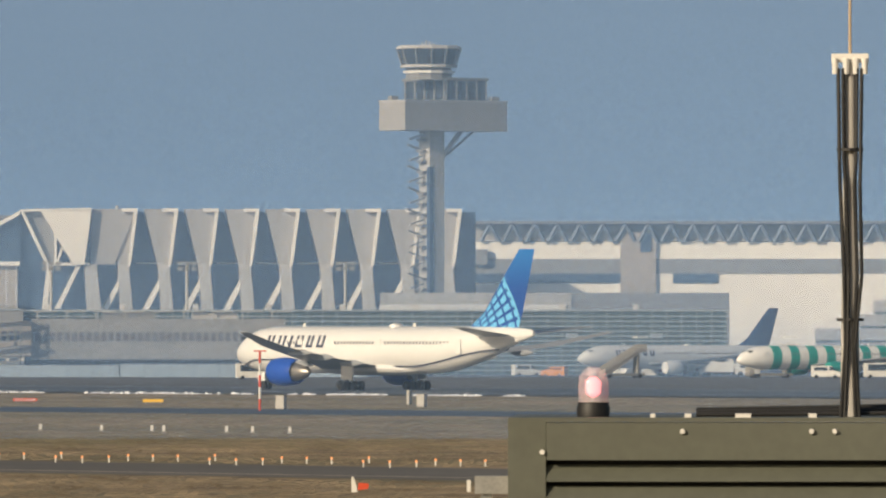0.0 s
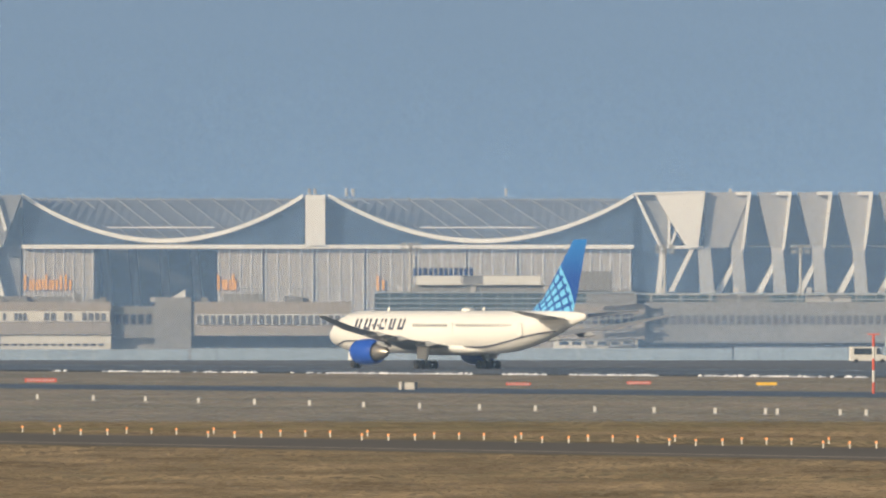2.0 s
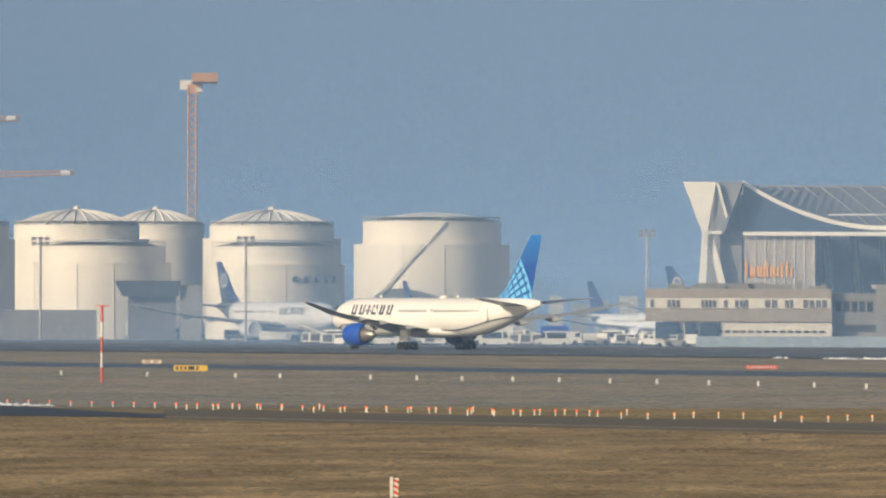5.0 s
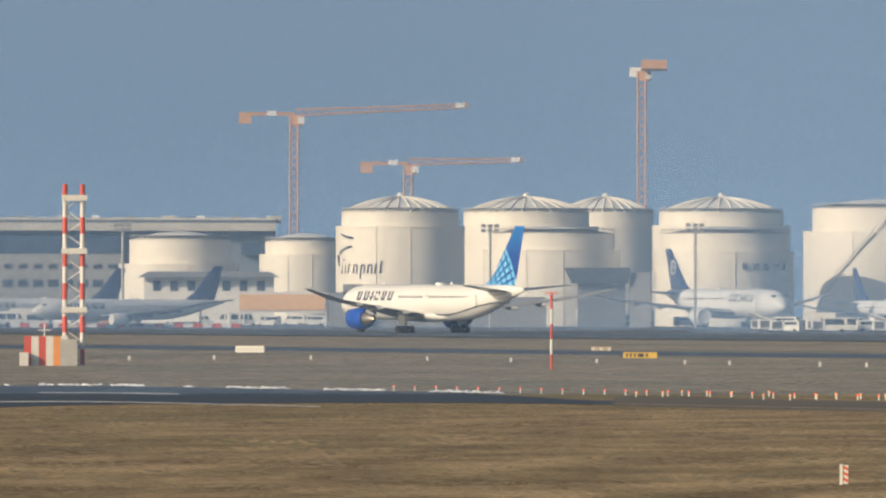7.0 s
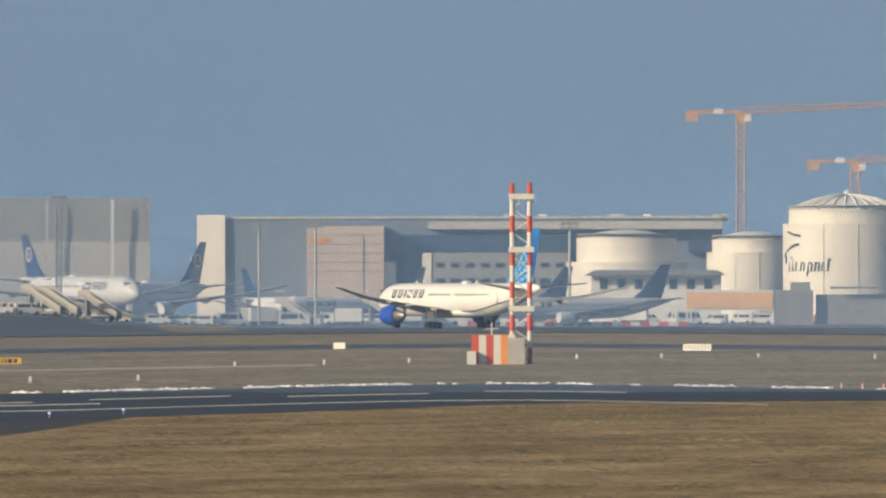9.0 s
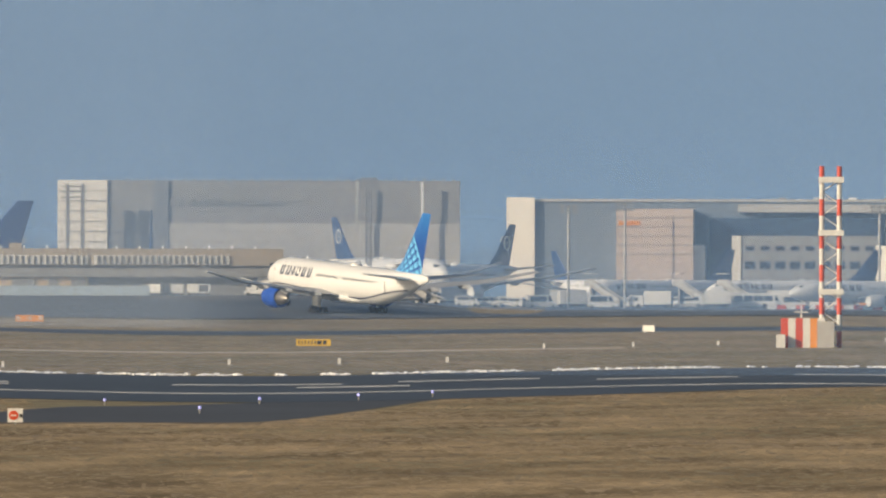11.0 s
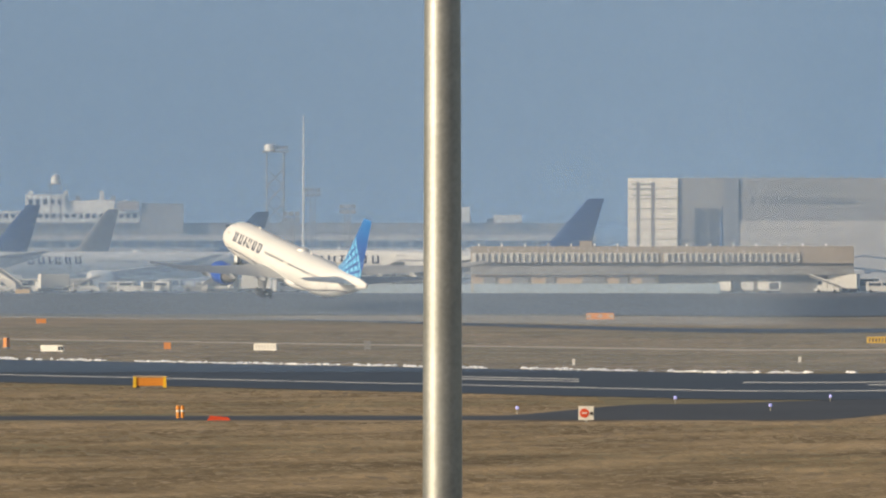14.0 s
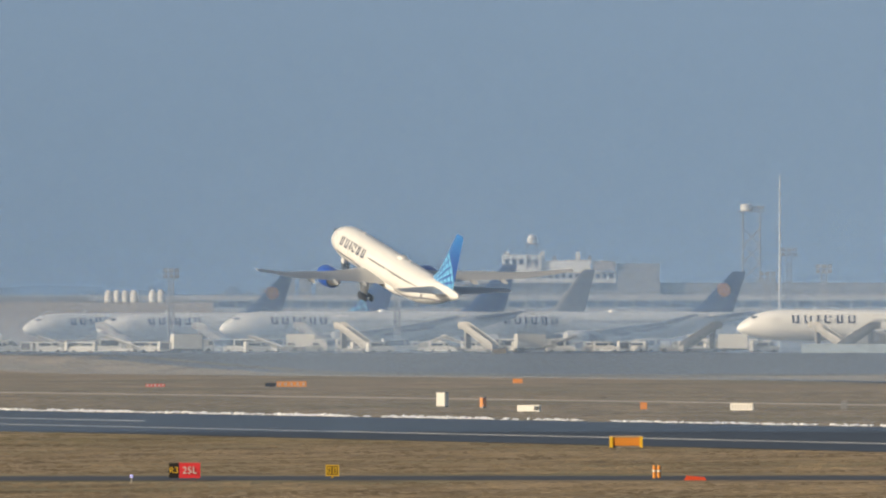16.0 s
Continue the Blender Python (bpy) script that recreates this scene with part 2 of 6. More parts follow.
def rise(bearing, D):
    """Height of the ground: flat field, a low rise under the western apron, the viewing mound."""
    return 2.8 * ease(1640, 1760, D) * ease(-4100, -4450, bearing) * ease(-9600, -8300, bearing) + 4.6 * ease(150, 62, D)


def spot(bearing, D, z=None):
    a = bearing * STEP
    return Vector((D * math.sin(a), D * math.cos(a), rise(bearing, D) if z is None else z))


def thing(name, bearing, D, label, category, turn=0, group="", kind="", z=None):
    """An Empty on the ground that faces the camera: x to the right, y away from it."""
    ob = new(name)
    p = spot(bearing, D, z)
    ob.matrix_world = Matrix.Translation(p) @ pose(0, 0, 0, 0, 0, math.degrees(-bearing * STEP) + turn)
    return tagged(ob, label, category, group, kind)


class Site:
    """A building plot: turns bearings and drops into its own metres."""

    def __init__(self, name, bearing, D, label, category="building", turn=0, group="", kind=""):
        self.b, self.D, self.u = bearing, D, D * STEP
        self.g = rise(bearing, D)
        self.ob = thing(name, bearing, D, label, category, turn, group, kind)

    def x(self, b):
        return (b - self.b) * self.u

    def z(self, drop):
        return EYE.z - drop * self.u - self.g

    def box(self, name, b0, b1, d0, d1, y0, y1, material, label="", parent=None):
        """d0 the upper drop, d1 the lower one; None reaches the ground."""
        return part(name, boxm(self.x(b0), self.x(b1), y0, y1, 0 if d1 is None else self.z(d1), self.z(d0)), material, parent or self.ob, label)

    def panes(self, name, b0, b1, count, d0, d1, y, material, fill=0.7, deep=0.15):
        """A row of panes that stand a little proud of the wall, each its own object."""
        w = (b1 - b0) / count
        h = self.z(d0) - self.z(d1)
        half = w * self.u * fill / 2
        first = None
        for i in range(count):
            if first is None:
                first = part(name, boxm(-half, half, -deep, 0, 0, h), material, self.ob)
                ob = first
            else:
                ob = new(name, first.data)
                ob.parent = self.ob
            ob.location = (self.x(b0 + (i + 0.5) * w), y, self.z(d1))


# ---- ground ----
RUN = radians(-38.6)  # way of the runways


def true_bearing(b):
    return b if b > -4109.6 else -4109.6 + (b + 4109.6) / 1.26


def track(b, h):
    """Distance at which a line beside the runways, h metres off the camera, is met at a bearing."""
    near = 1 + 0.26 * ease(-3400, -4800, b)
    return h / math.sin(max(0.08, true_bearing(b) * STEP - RUN)) / near


def ground_sheet():
    """One sheet all round, finer where the camera looks."""
    bm = bmesh.new()
    turn = 2 * math.pi / STEP
    dists = [0.05, 20, 40, 60, 72, 85, 98, 110, 130, 150, 220, 350, 700, 1200, 1600, 1640, 1660, 1680, 1700, 1720, 1740, 1760, 1850, 2200, 3200, 4900]
    bear = list(range(-11000, 5001, 200)) + [5000 + (turn - 16000) * i / 40 for i in range(1, 40)]
    rows = [[bm.verts.new(spot(b, d)) for b in bear] for d in dists]
    n = len(bear)
    for r0, r1 in zip(rows, rows[1:]):
        for i in range(n):
            j = (i + 1) % n
            bm.faces.new((r0[i], r0[j], r1[j], r1[i]))
    bm.faces.new(rows[0])
    ob = part("ground", bm, soil("dry_winter_grass", (0.42, 0.335, 0.225), (0.27, 0.245, 0.16), (0.19, 0.155, 0.115), 0.05), None)
    tagged(ob, "wide dry winter grass airfield, golden brown with worn patches", "ground", kind="structure")


def ribbon(name, b0, b1, far, near, lift, material, label, category, step=25, across=1):
    """A flat strip on the ground between two distance functions of the bearing."""
    bm = bmesh.new()
    k = max(2, int(abs(b1 - b0) / step))
    prev = None
    for i in range(k + 1):
        b = b0 + (b1 - b0) * i / k
        f, g = far(b), near(b)
        stops = [g + (f - g) * j / across for j in range(across, -1, -1)]
        line = [bm.verts.new(spot(b, d) + Vector((0, 0, lift))) for d in stops]
        if prev:
            for m in range(len(line) - 1):
                bm.faces.new((prev[m], line[m], line[m + 1], prev[m + 1]))
        prev = line
    ob = part(name, bm, material, None)
    for p in ob.data.polygons:
        if p.normal.z < 0:
            p.flip()
    return tagged(ob, label, category, kind="structure")


ground_sheet()
ribbon("apron", -8200, 2200, lambda b: 3600, lambda b: track(b, 869), 0.12, "apron", "wide grey worn apron concrete in front of the buildings", "apron", 50, 60)
# The far runway's asphalt is lightened in colour for the mist above it.
ribbon("far_runway", -8200, 2200, lambda b: track(b, 870), lambda b: track(b, 768 - 70 * ease(-4900, -6000, b)), 0.14, paint("hazy_runway_asphalt", (0.070, 0.084, 0.104), 0.6, 0, 0.25, 0.02, 0.05, 0, (1, 1, 1), 22), "dark asphalt runway with rubber marks", "runway", 50, 24)
ribbon("taxiway", -8200, 2200, lambda b: track(b, 612 + 84 * ease(-4700, -5900, b)), lambda b: track(b, 572 + 116 * ease(-4700, -5900, b)), 0.02, "asphalt", "narrow dark asphalt taxiway across the grass", "taxiway")
ribbon("near_runway", -8200, -2580, lambda b: track(b, 346 - 16 * ease(-2900, -2580, b)), lambda b: track(b, 276 + 42 * ease(-4000, -2580, b)), 0.02, "asphalt", "dark blue-grey asphalt runway with snow along its edge", "runway")
ribbon("stopway", -2581, 2200, lambda b: track(b, 345), lambda b: track(b, 316), 0.012, paint("grey_stopway_asphalt", (0.120, 0.113, 0.102), 0.85, 0, 0.25, 0.03, 0, 0, (1, 1, 1), 20), "faded grey asphalt strip under the approach lights", "stopway")
ribbon("curved_taxiway", -8200, -3900, lambda b: 488 + 43 * ease(-5150, -4850, b) + (track(b, 279) - 531) * ease(-4820, -4400, b), lambda b: 474 + 164 * ease(-4600, -3900, b), 0.012, paint("worn_taxiway_asphalt", (0.052, 0.060, 0.073), 0.7, 0, 0.3, 0.05, 0, 0, (1, 1, 1), 20), "dark asphalt taxiway that bends towards the runway", "taxiway")
ribbon("gravel_path", -8200, -3900, lambda b: track(b, 452), lambda b: track(b, 444), 0.012, "path", "pale gravel service path through the grass", "path")
ribbon("edge_line", -8200, -3100, lambda b: track(b, 296.5), lambda b: track(b, 294.5), 0.03, "line", "worn white runway edge line", "marking")
ribbon("edge_line", -4300, 2200, lambda b: track(b, 793), lambda b: track(b, 791), 0.17, "line", "worn white runway edge line", "marking")
ribbon("edge_line", -4300, 2200, lambda b: track(b, 856), lambda b: track(b, 854), 0.17, "line", "worn white runway edge line", "marking")
ribbon("edge_line", -2581, 2200, lambda b: track(b, 322), lambda b: track(b, 321), 0.02, "path", "faded white stopway line", "marking")


def curtain(name, b0, b1, D, z1, material, label):
    bm = bmesh.new()
    prev = None
    for i in range(241):
        b = b0 + (b1 - b0) * i / 240
        pair = [bm.verts.new(spot(b, D(b), z)) for z in (-0.5, z1)]
        if prev:
            bm.faces.new((prev[0], pair[0], pair[1], prev[1]))
        prev = pair
    return tagged(part(name, bm, material, None, "", True), label, "haze" if "haze" in name else "sky", kind="structure")


curtain("sky_backdrop", -11000, 5000, lambda b: 4850, 700, sky_sheet(), "plain hazy blue-grey winter sky")
# Upright tinted sheets, added to imitate haze; their blue pales what stands behind.
curtain("haze_sheet", -8200, 2200, lambda b: 1888, 150, veil("thin_haze", (0.26, 0.44, 0.76), 0.20, 0.07, None, 145), "tinted sheet for the thin blue-grey winter haze over the apron")
curtain("haze_sheet", -8200, -3150, lambda b: 1893, 130, veil("western_haze", (0.27, 0.45, 0.76), 0.12, 0.03, (-3200, -3900), 140), "tinted sheet for the thin blue-grey winter haze over the western halls")
curtain("haze_sheet", -8200, 2200, lambda b: 2420, 110, veil("far_haze", (0.26, 0.44, 0.76), 0.25), "tinted sheet for the blue-grey haze far behind the apron")
curtain("haze_sheet", -8200, 2200, lambda b: 2790, 60, veil("wood_haze", (0.22, 0.37, 0.63), 0.62, 0.0, None, 58), "tinted sheet for the dense blue haze before the far woods")
curtain("haze_sheet", -8200, 2200, lambda b: 700, 60, veil("near_haze", (0.27, 0.44, 0.74), 0.11, 0.04), "tinted sheet for the faint haze over the grass")
curtain("haze_sheet", -2900, 2200, lambda b: 1735, 150, veil("runway_haze", (0.26, 0.44, 0.76), 0.17, 0.08, (-2880, -2250), 145), "tinted sheet for the thin haze and exhaust mist along the far runway")
curtain("haze_sheet", -8200, -4100, lambda b: 1815, 100, veil("apron_haze", (0.33, 0.455, 0.67), 0.14, 0.10, (-4120, -4750)), "tinted sheet for the thin haze and exhaust mist over the western apron")
curtain("haze_sheet", -8200, -4100, lambda b: track(b, 650), 60, veil("runway_exhaust_haze", (0.35, 0.46, 0.64), 0.03, 0.13, (-4120, -4750)), "tinted sheet for the exhaust mist over the western runway")


# ---- airliners ----
def tail_paint():
    """Deep blue fin that pales to the top, with a pale blue net of lines low down."""
    m, n, l, b = nodes_of("blue_net_fin")
    tc, sep = n.new("ShaderNodeTexCoord"), n.new("ShaderNodeSeparateXYZ")
    l.new(tc.outputs["Object"], sep.inputs[0])

    def math_node(op, a, c=None, d=None):
        x = n.new("ShaderNodeMath")
        x.operation = op
        for i, v in enumerate((a, c, d)):
            if v is None:
                continue
            if isinstance(v, (int, float)):
                x.inputs[i].default_value = v
            else:
                l.new(v, x.inputs[i])
        return x.outputs[0]

    X, Z = sep.outputs["X"], sep.outputs["Z"]
    dx, dz = math_node("ADD", X, 17.0), math_node("SUBTRACT", Z, 6.0)
    rad = math_node("SQRT", math_node("ADD", math_node("MULTIPLY", dx, dx), math_node("MULTIPLY", dz, dz)))
    ang = math_node("ARCTAN2", dz, dx)
    inside = math_node("LESS_THAN", rad, 12.1)
    rim = math_node("MULTIPLY", math_node("GREATER_THAN", rad, 12.1), math_node("LESS_THAN", rad, 12.45))
    ring = math_node("GREATER_THAN", math_node("FRACT", math_node("MULTIPLY", rad, 0.62)), 0.24)
    ray = math_node("GREATER_THAN", math_node("FRACT", math_node("MULTIPLY", ang, 8.5)), 0.34)
    net = math_node("MAXIMUM", rim, math_node("MULTIPLY", inside, math_node("MULTIPLY", ring, ray)))
    up = n.new("ShaderNodeMapRange")
    up.inputs[1].default_value, up.inputs[2].default_value = 13.0, 18.6
    l.new(Z, up.inputs[0])
    base, final = n.new("ShaderNodeMix"), n.new("ShaderNodeMix")
    for x in (base, final):
        x.data_type = "RGBA"
    base.inputs[6].default_value, base.inputs[7].default_value = (0.010, 0.070, 0.32, 1), (0.02, 0.17, 0.50, 1)
    l.new(up.outputs[0], base.inputs[0]), l.new(base.outputs[2], final.inputs[6])
    final.inputs[7].default_value = (0.16, 0.50, 0.80, 1)
    l.new(net, final.inputs[0]), l.new(final.outputs[2], b.inputs["Base Color"])
    b.inputs["Roughness"].default_value = 0.32
    return m


NET_FIN = tail_paint()


def wing(bm, stations, thick, upright=False):
    """Loft of aerofoil sections; a station is leading x, y, z, chord."""
    rings = []
    for x, y, z, chord in stations:
        up, low = [], []
        for i in range(9):
            c = i / 8
            h = thick * chord * (2.6 * math.sqrt(c) * (1 - c)) * 0.5 + 0.01
            up.append((x - c * chord, y, z + h) if not upright else (x - c * chord, y + h, z))
            low.append((x - c * chord, y, z - h * 0.7) if not upright else (x - c * chord, y - h, z))
        rings.append(up + low[::-1])
    return loft(bm, rings)


HULL = ((0, 0.05, -0.75), (0.25, 0.55, -0.7), (0.9, 1.15, -0.55), (2.0, 1.75, -0.35), (3.6, 2.35, -0.15), (5.5, 2.8, -0.03), (8.0, 3.05, 0), (11, 3.1, 0), (20, 3.1, 0), (30, 3.1, 0),
        (40, 3.1, 0), (43.5, 3.07, 0.03), (47, 2.9, 0.2), (51, 2.5, 0.6), (55, 1.95, 1.15), (59, 1.25, 1.75), (61.8, 0.75, 2.1), (63.2, 0.5, 2.2), (63.7, 0.28, 2.22))


def airliner(name, label, span=60.9, length=63.7, fin="navy", engine="blue", body="white", stripe=None, gear_down=True, title="lettering", disc=None, engines=2, group="parked airliners"):
    """A wide-body jet, nose to +x, its main wheels over the origin."""
    k = length / 63.7
    ob = new(name)
    tagged(ob, label, "aircraft", group)
    nose, R, zc = 31.8 * k, 3.1, 5.35
    # hull
    bm = bmesh.new()
    rings = []
    for x, r, z in HULL:
        ring = []
        for i in range(32):
            a = 2 * math.pi * i / 32
            wide = 1 if x < 58 else 0.7
            ring.append((nose - x * k, r * wide * math.cos(a), zc + z + r * math.sin(a)))
        rings.append(ring)
    hull = part("fuselage", loft(bm, rings), body, ob, "", True)
    bm = bmesh.new()
    loft(bm, [[(nose - x * k, w * math.cos(2 * math.pi * i / 20), 2.95 + h * math.sin(2 * math.pi * i / 20)) for i in range(20)] for x, w, h in ((19, 0.3, 0.2), (22, 2.3, 0.8), (27, 2.8, 0.98), (36, 2.7, 0.95), (41, 1.6, 0.6), (43, 0.3, 0.1))])
    part("belly_fairing", bm, body, ob, "", True)
    # cabin windows and doors, both sides
    for side in (1, -1):
        bm = bmesh.new()
        for a, z in ((14.6, 16.2), (25.0, 33.4), (35.8, 49.2)):
            x = a
            while x < z:
                zz = zc + 0.75
                yy = side * (math.sqrt(np.interp(x, [h[0] for h in HULL], [h[1] for h in HULL]) ** 2 - 0.75 ** 2) - 0.02)
                slab(bm, nose - (x + 0.27) * k, nose - x * k, min(yy, yy + side * 0.05), max(yy, yy + side * 0.05), zz, zz + 0.42)
                x += 0.68
        row = part("window_row", bm, "cabin", ob, "row of small dark cabin windows")
        row["kind"] = "stuff"
        for dx in (6.6, 17.0, 34.0, 50.4):
            y = side * (3.05 if 8 < dx < 46 else 2.86 if dx < 8 else 2.5)
            part("cabin_door", boxm(nose - (dx + 1.05) * k, nose - dx * k, min(y, y + side * 0.05), max(y, y + side * 0.05), zc - 0.5, zc + 1.45), body, ob)
    bm = bmesh.new()
    for s in (-1, 1):
        slab(bm, nose - 3.9 * k, nose - 2.7 * k, s * 1.05 - 0.65, s * 1.05 + 0.65, zc + 1.32, zc + 1.78)
    part("cockpit_glazing", bm, "window", ob)
    if title:
        # the airline's mark as plain bars, one to each character
        for side in (1, -1):
            x0 = nose - 10.1 * k
            for i, w in enumerate((1.4, 1.5, 0.45, 1.4, 1.3, 1.45)):
                y = side * math.sqrt(R * R - 1.15 ** 2)
                bar = bmesh.new()
                for a, b, c, d in ((-w, -w + 0.42, -0.85, 0.85), (-0.42, 0, -0.85, 0.85), (-w + 0.42, -0.42, -0.85, -0.5)) if w > 0.6 else ((-w, 0, -0.85, 0.85),):
                    slab(bar, x0 + a, x0 + b, -0.03, 0.03, c, d)
                p = part("title_bar", bar, title, ob)
                p.matrix_local = pose(0, y + side * 0.02, zc + 1.15, side * 21, 0, 0)
                x0 -= w + 1.0
    # a thin line along the flank
    if engine == "blue":
        for side in (1, -1):
            bm = bmesh.new()
            prev = None
            for i in range(56):
                x = 2.4 + i * 1.0
                dz = -2.0 + 0.8 * ease(2, 8, x) - 0.85 * ease(12, 28, x) + 2.3 * ease(40, 59, x)
                r = np.interp(x, [h[0] for h in HULL], [h[1] for h in HULL])
                zo = np.interp(x, [h[0] for h in HULL], [h[2] for h in HULL])
                q = max(-0.97, min(0.97, (dz - zo) / r))
                yy = side * (r * math.sqrt(1 - q * q) + 0.05)
                pair = [bm.verts.new((nose - x * k, yy - side * o * 0.3 * (q < 0), zc + dz - o)) for o in (0, 0.2)]
                if prev:
                    bm.faces.new((prev[0], pair[0], pair[1], prev[1]))
                prev = pair
            part("flank_line", bm, "lettering", ob)
    # wings
    half = span / 2
    for side in (1, -1):
        st = [(nose - 20.0 * k, side * 2.4, 3.3, 13.5 * k), (nose - 26.4 * k, side * 9.8, 4.15, 8.6 * k), (nose - 35.4 * k, side * half * 0.75, 5.9, 4.6 * k), (nose - 40.6 * k, side * half, 7.7, 1.9 * k)]
        w = part("wing", wing(bmesh.new(), st, 0.11), "wing", ob, "", True)
        for yy in (7.2, 13.5, 18.5):
            zz = 3.3 + (yy - 2.4) * 0.122 + 0.3
            xx = nose - (31.0 + yy * 0.33) * k
            bm = bmesh.new()
            loft(bm, [[(xx - dx, side * yy + 0.32 * r * math.cos(2 * math.pi * i / 8), zz - 0.55 + 0.45 * r * math.sin(2 * math.pi * i / 8)) for i in range(8)] for dx, r in ((-2.0, 0.1), (-0.8, 0.9), (1.5, 1), (3.4, 0.1))])
            part("flap_fairing", bm, "wing", w, "", True)
        st = [(nose - 53.2 * k, side * 1.2, 7.3, 7.2 * k), (nose - 60.0 * k, side * 10.6, 8.35, 2.5 * k)]
        part("tailplane", wing(bmesh.new(), st, 0.09), "wing", ob, "", True)
    f = part("fin", wing(bmesh.new(), [(nose - 62.2 * k + 13.2, 0, 7.6, 11.2), (nose - 62.2 * k + 9.0, 0, 10.2, 8.1), (nose - 60.6 * k, 0, 17.3 if disc else 18.5, 3.2)], 0.09, True), NET_FIN if fin == "net" else fin, ob, "", True)
    if disc:
        for side in (1, -1):
            if disc == "ledge":
                ring = bmesh.new()
                loft(ring, [[(nose - 58.6 * k + r * math.cos(math.pi * i / 14), side * (0.40 + h), 13.2 + r * math.sin(math.pi * i / 14)) for i in range(28)] for r, h in ((1.2, 0), (1.2, 0.06), (1.55, 0.06), (1.55, 0))], False)
                part("tail_ring", ring, "pale", f, "thin white ring")
                part("tail_mark", prism(bmesh.new(), [(nose - 58.6 * k - 0.9, 13.3), (nose - 58.6 * k + 0.8, 12.9), (nose - 58.6 * k - 0.2, 13.5)], side * 0.44 - 0.04, side * 0.44 + 0.04), "pale", f)
            else:
                part("tail_roundel", turned(bmesh.new(), [(1.55, 0), (1.55, 0.04)], 24, "y", (nose - 58.6 * k, side * 0.42 - 0.02, 13.2)), disc, f)
    # engines
    for i in range(engines):
        side = 1 if i % 2 == 0 else -1
        out = i // 2
        ey, ex, ez = side * (9.7 + 9.5 * out), nose - (21.0 + 7 * out) * k, 2.5 + 1.0 * out
        s = 1.0 if engines == 2 else 0.72
        nac = part("engine", turned(bmesh.new(), [(1.35 * s, 0.0), (1.62 * s, 0.12), (1.85 * s, -0.9), (1.9 * s, -2.6), (1.68 * s, -4.4), (1.5 * s, -4.8), (1.3 * s, -4.4)], 28, "x", (ex, ey, ez)), engine, ob, "", True)
        part("fan", turned(bmesh.new(), [(0.4 * s, -0.45), (1.38 * s, -0.7), (1.38 * s, -0.9)], 24, "x", (ex, ey, ez)), "dark", nac)
        part("nozzle", turned(bmesh.new(), [(1.25 * s, -4.2), (1.05 * s, -5.6), (0.75 * s, -6.6), (0.25 * s, -7.4)], 24, "x", (ex, ey, ez)), "metal", nac, "bare metal exhaust nozzle", True)
        bm = bmesh.new()
        prism(bm, [(ex - 1.4, ez + 1.6 * s), (ex - 6.8 * k, ez + 1.5), (ex - 8 * k, ez + 0.75), (ex - 4.6, ez + 0.6)], ey - 0.25, ey + 0.25)
        part("pylon", bm, "wing", nac)
    # undercarriage
    if gear_down:
        for gx, gy, axles in ((0, 5.5, (-1.45, 0, 1.45)), (0, -5.5, (-1.45, 0, 1.45)), (25.9 * k, 0, (0,))):
            bm = bmesh.new()
            rod(bm, (gx, gy, 0.6), (gx, gy * 0.93, 3.6), 0.22, 8)
            rod(bm, (gx + 0.2, gy, 1.3), (gx + 1.6, gy * 0.9, 3.4), 0.12)
            if len(axles) > 1:
                rod(bm, (gx - 1.5, gy, 0.66), (gx + 1.5, gy, 0.66), 0.18)
            leg = part("landing_gear", bm, "pale", ob)
            if len(axles) > 1:
                part("gear_door", boxm(gx - 1.2, gx + 1.2, gy * 1.12 - 0.04, gy * 1.12 + 0.04, 1.5, 3.3), body, leg)
            else:
                part("gear_door", boxm(gx - 0.5, gx + 1.0, 0.55, 0.62, 1.2, 2.4), body, leg)
            for ax in axles:
                for wy in (-0.62, 0.62) if len(axles) > 1 else (-0.4, 0.4):
                    part("wheel", turned(bmesh.new(), [(0.3, -0.23), (0.55, -0.24), (0.66, -0.14), (0.66, 0.14), (0.55, 0.24), (0.3, 0.23)], 18, "y", (gx + ax, gy + wy, 0.66)), "tyre", leg)
    # aerials and beacon
    for ax in (14, 38):
        part("aerial", prism(bmesh.new(), [(nose - ax * k, zc + R - 0.05), (nose - (ax + 0.7) * k, zc + R - 0.05), (nose - (ax + 0.75) * k, zc + R + 0.5), (nose - (ax + 0.4) * k, zc + R + 0.5)], -0.04, 0.04), "pale", ob)
    part("satellite_dome", turned(bmesh.new(), [(1.0, zc + R - 0.1), (0.9, zc + R + 0.25), (0.4, zc + R + 0.45)], 16, "z", (nose - 34.5 * k, 0, 0)), body, ob, "", True)
    if stripe:
        for i in range(9):
            x = 9 + i * 5.2
            rr = R + 0.03 if x < 42 else R - 0.075 * (x - 41)
            zo = 0 if x < 43 else 0.11 * (x - 43)
            part("painted_band", turned(bmesh.new(), [(rr, nose - (x + 2.6) * k), (rr, nose - x * k)], 32, "x", (0, 0, zc + zo)), stripe, ob, "broad painted band round the hull", True)
    return ob


def stand(ob, bearing, D, heading, size=1.0):
    """Heading: degrees to the right of the first view's way."""
    ob.matrix_world = Matrix.Translation(spot(bearing, D) + Vector((0, 0, 0.12))) @ pose(0, 0, 0, 0, 0, 90 - heading) @ Matrix.Scale(size, 4)
    return ob


def stand_copy(ob, bearing, D, heading):
    return copy_thing(ob, Matrix.Translation(spot(bearing, D) + Vector((0, 0, 0.12))) @ pose(0, 0, 0, 0, 0, 90 - heading))


FLIGHT = airliner("airliner", "white wide-body jet taking off, blue engines and blue net-patterned fin", fin="net", group="")


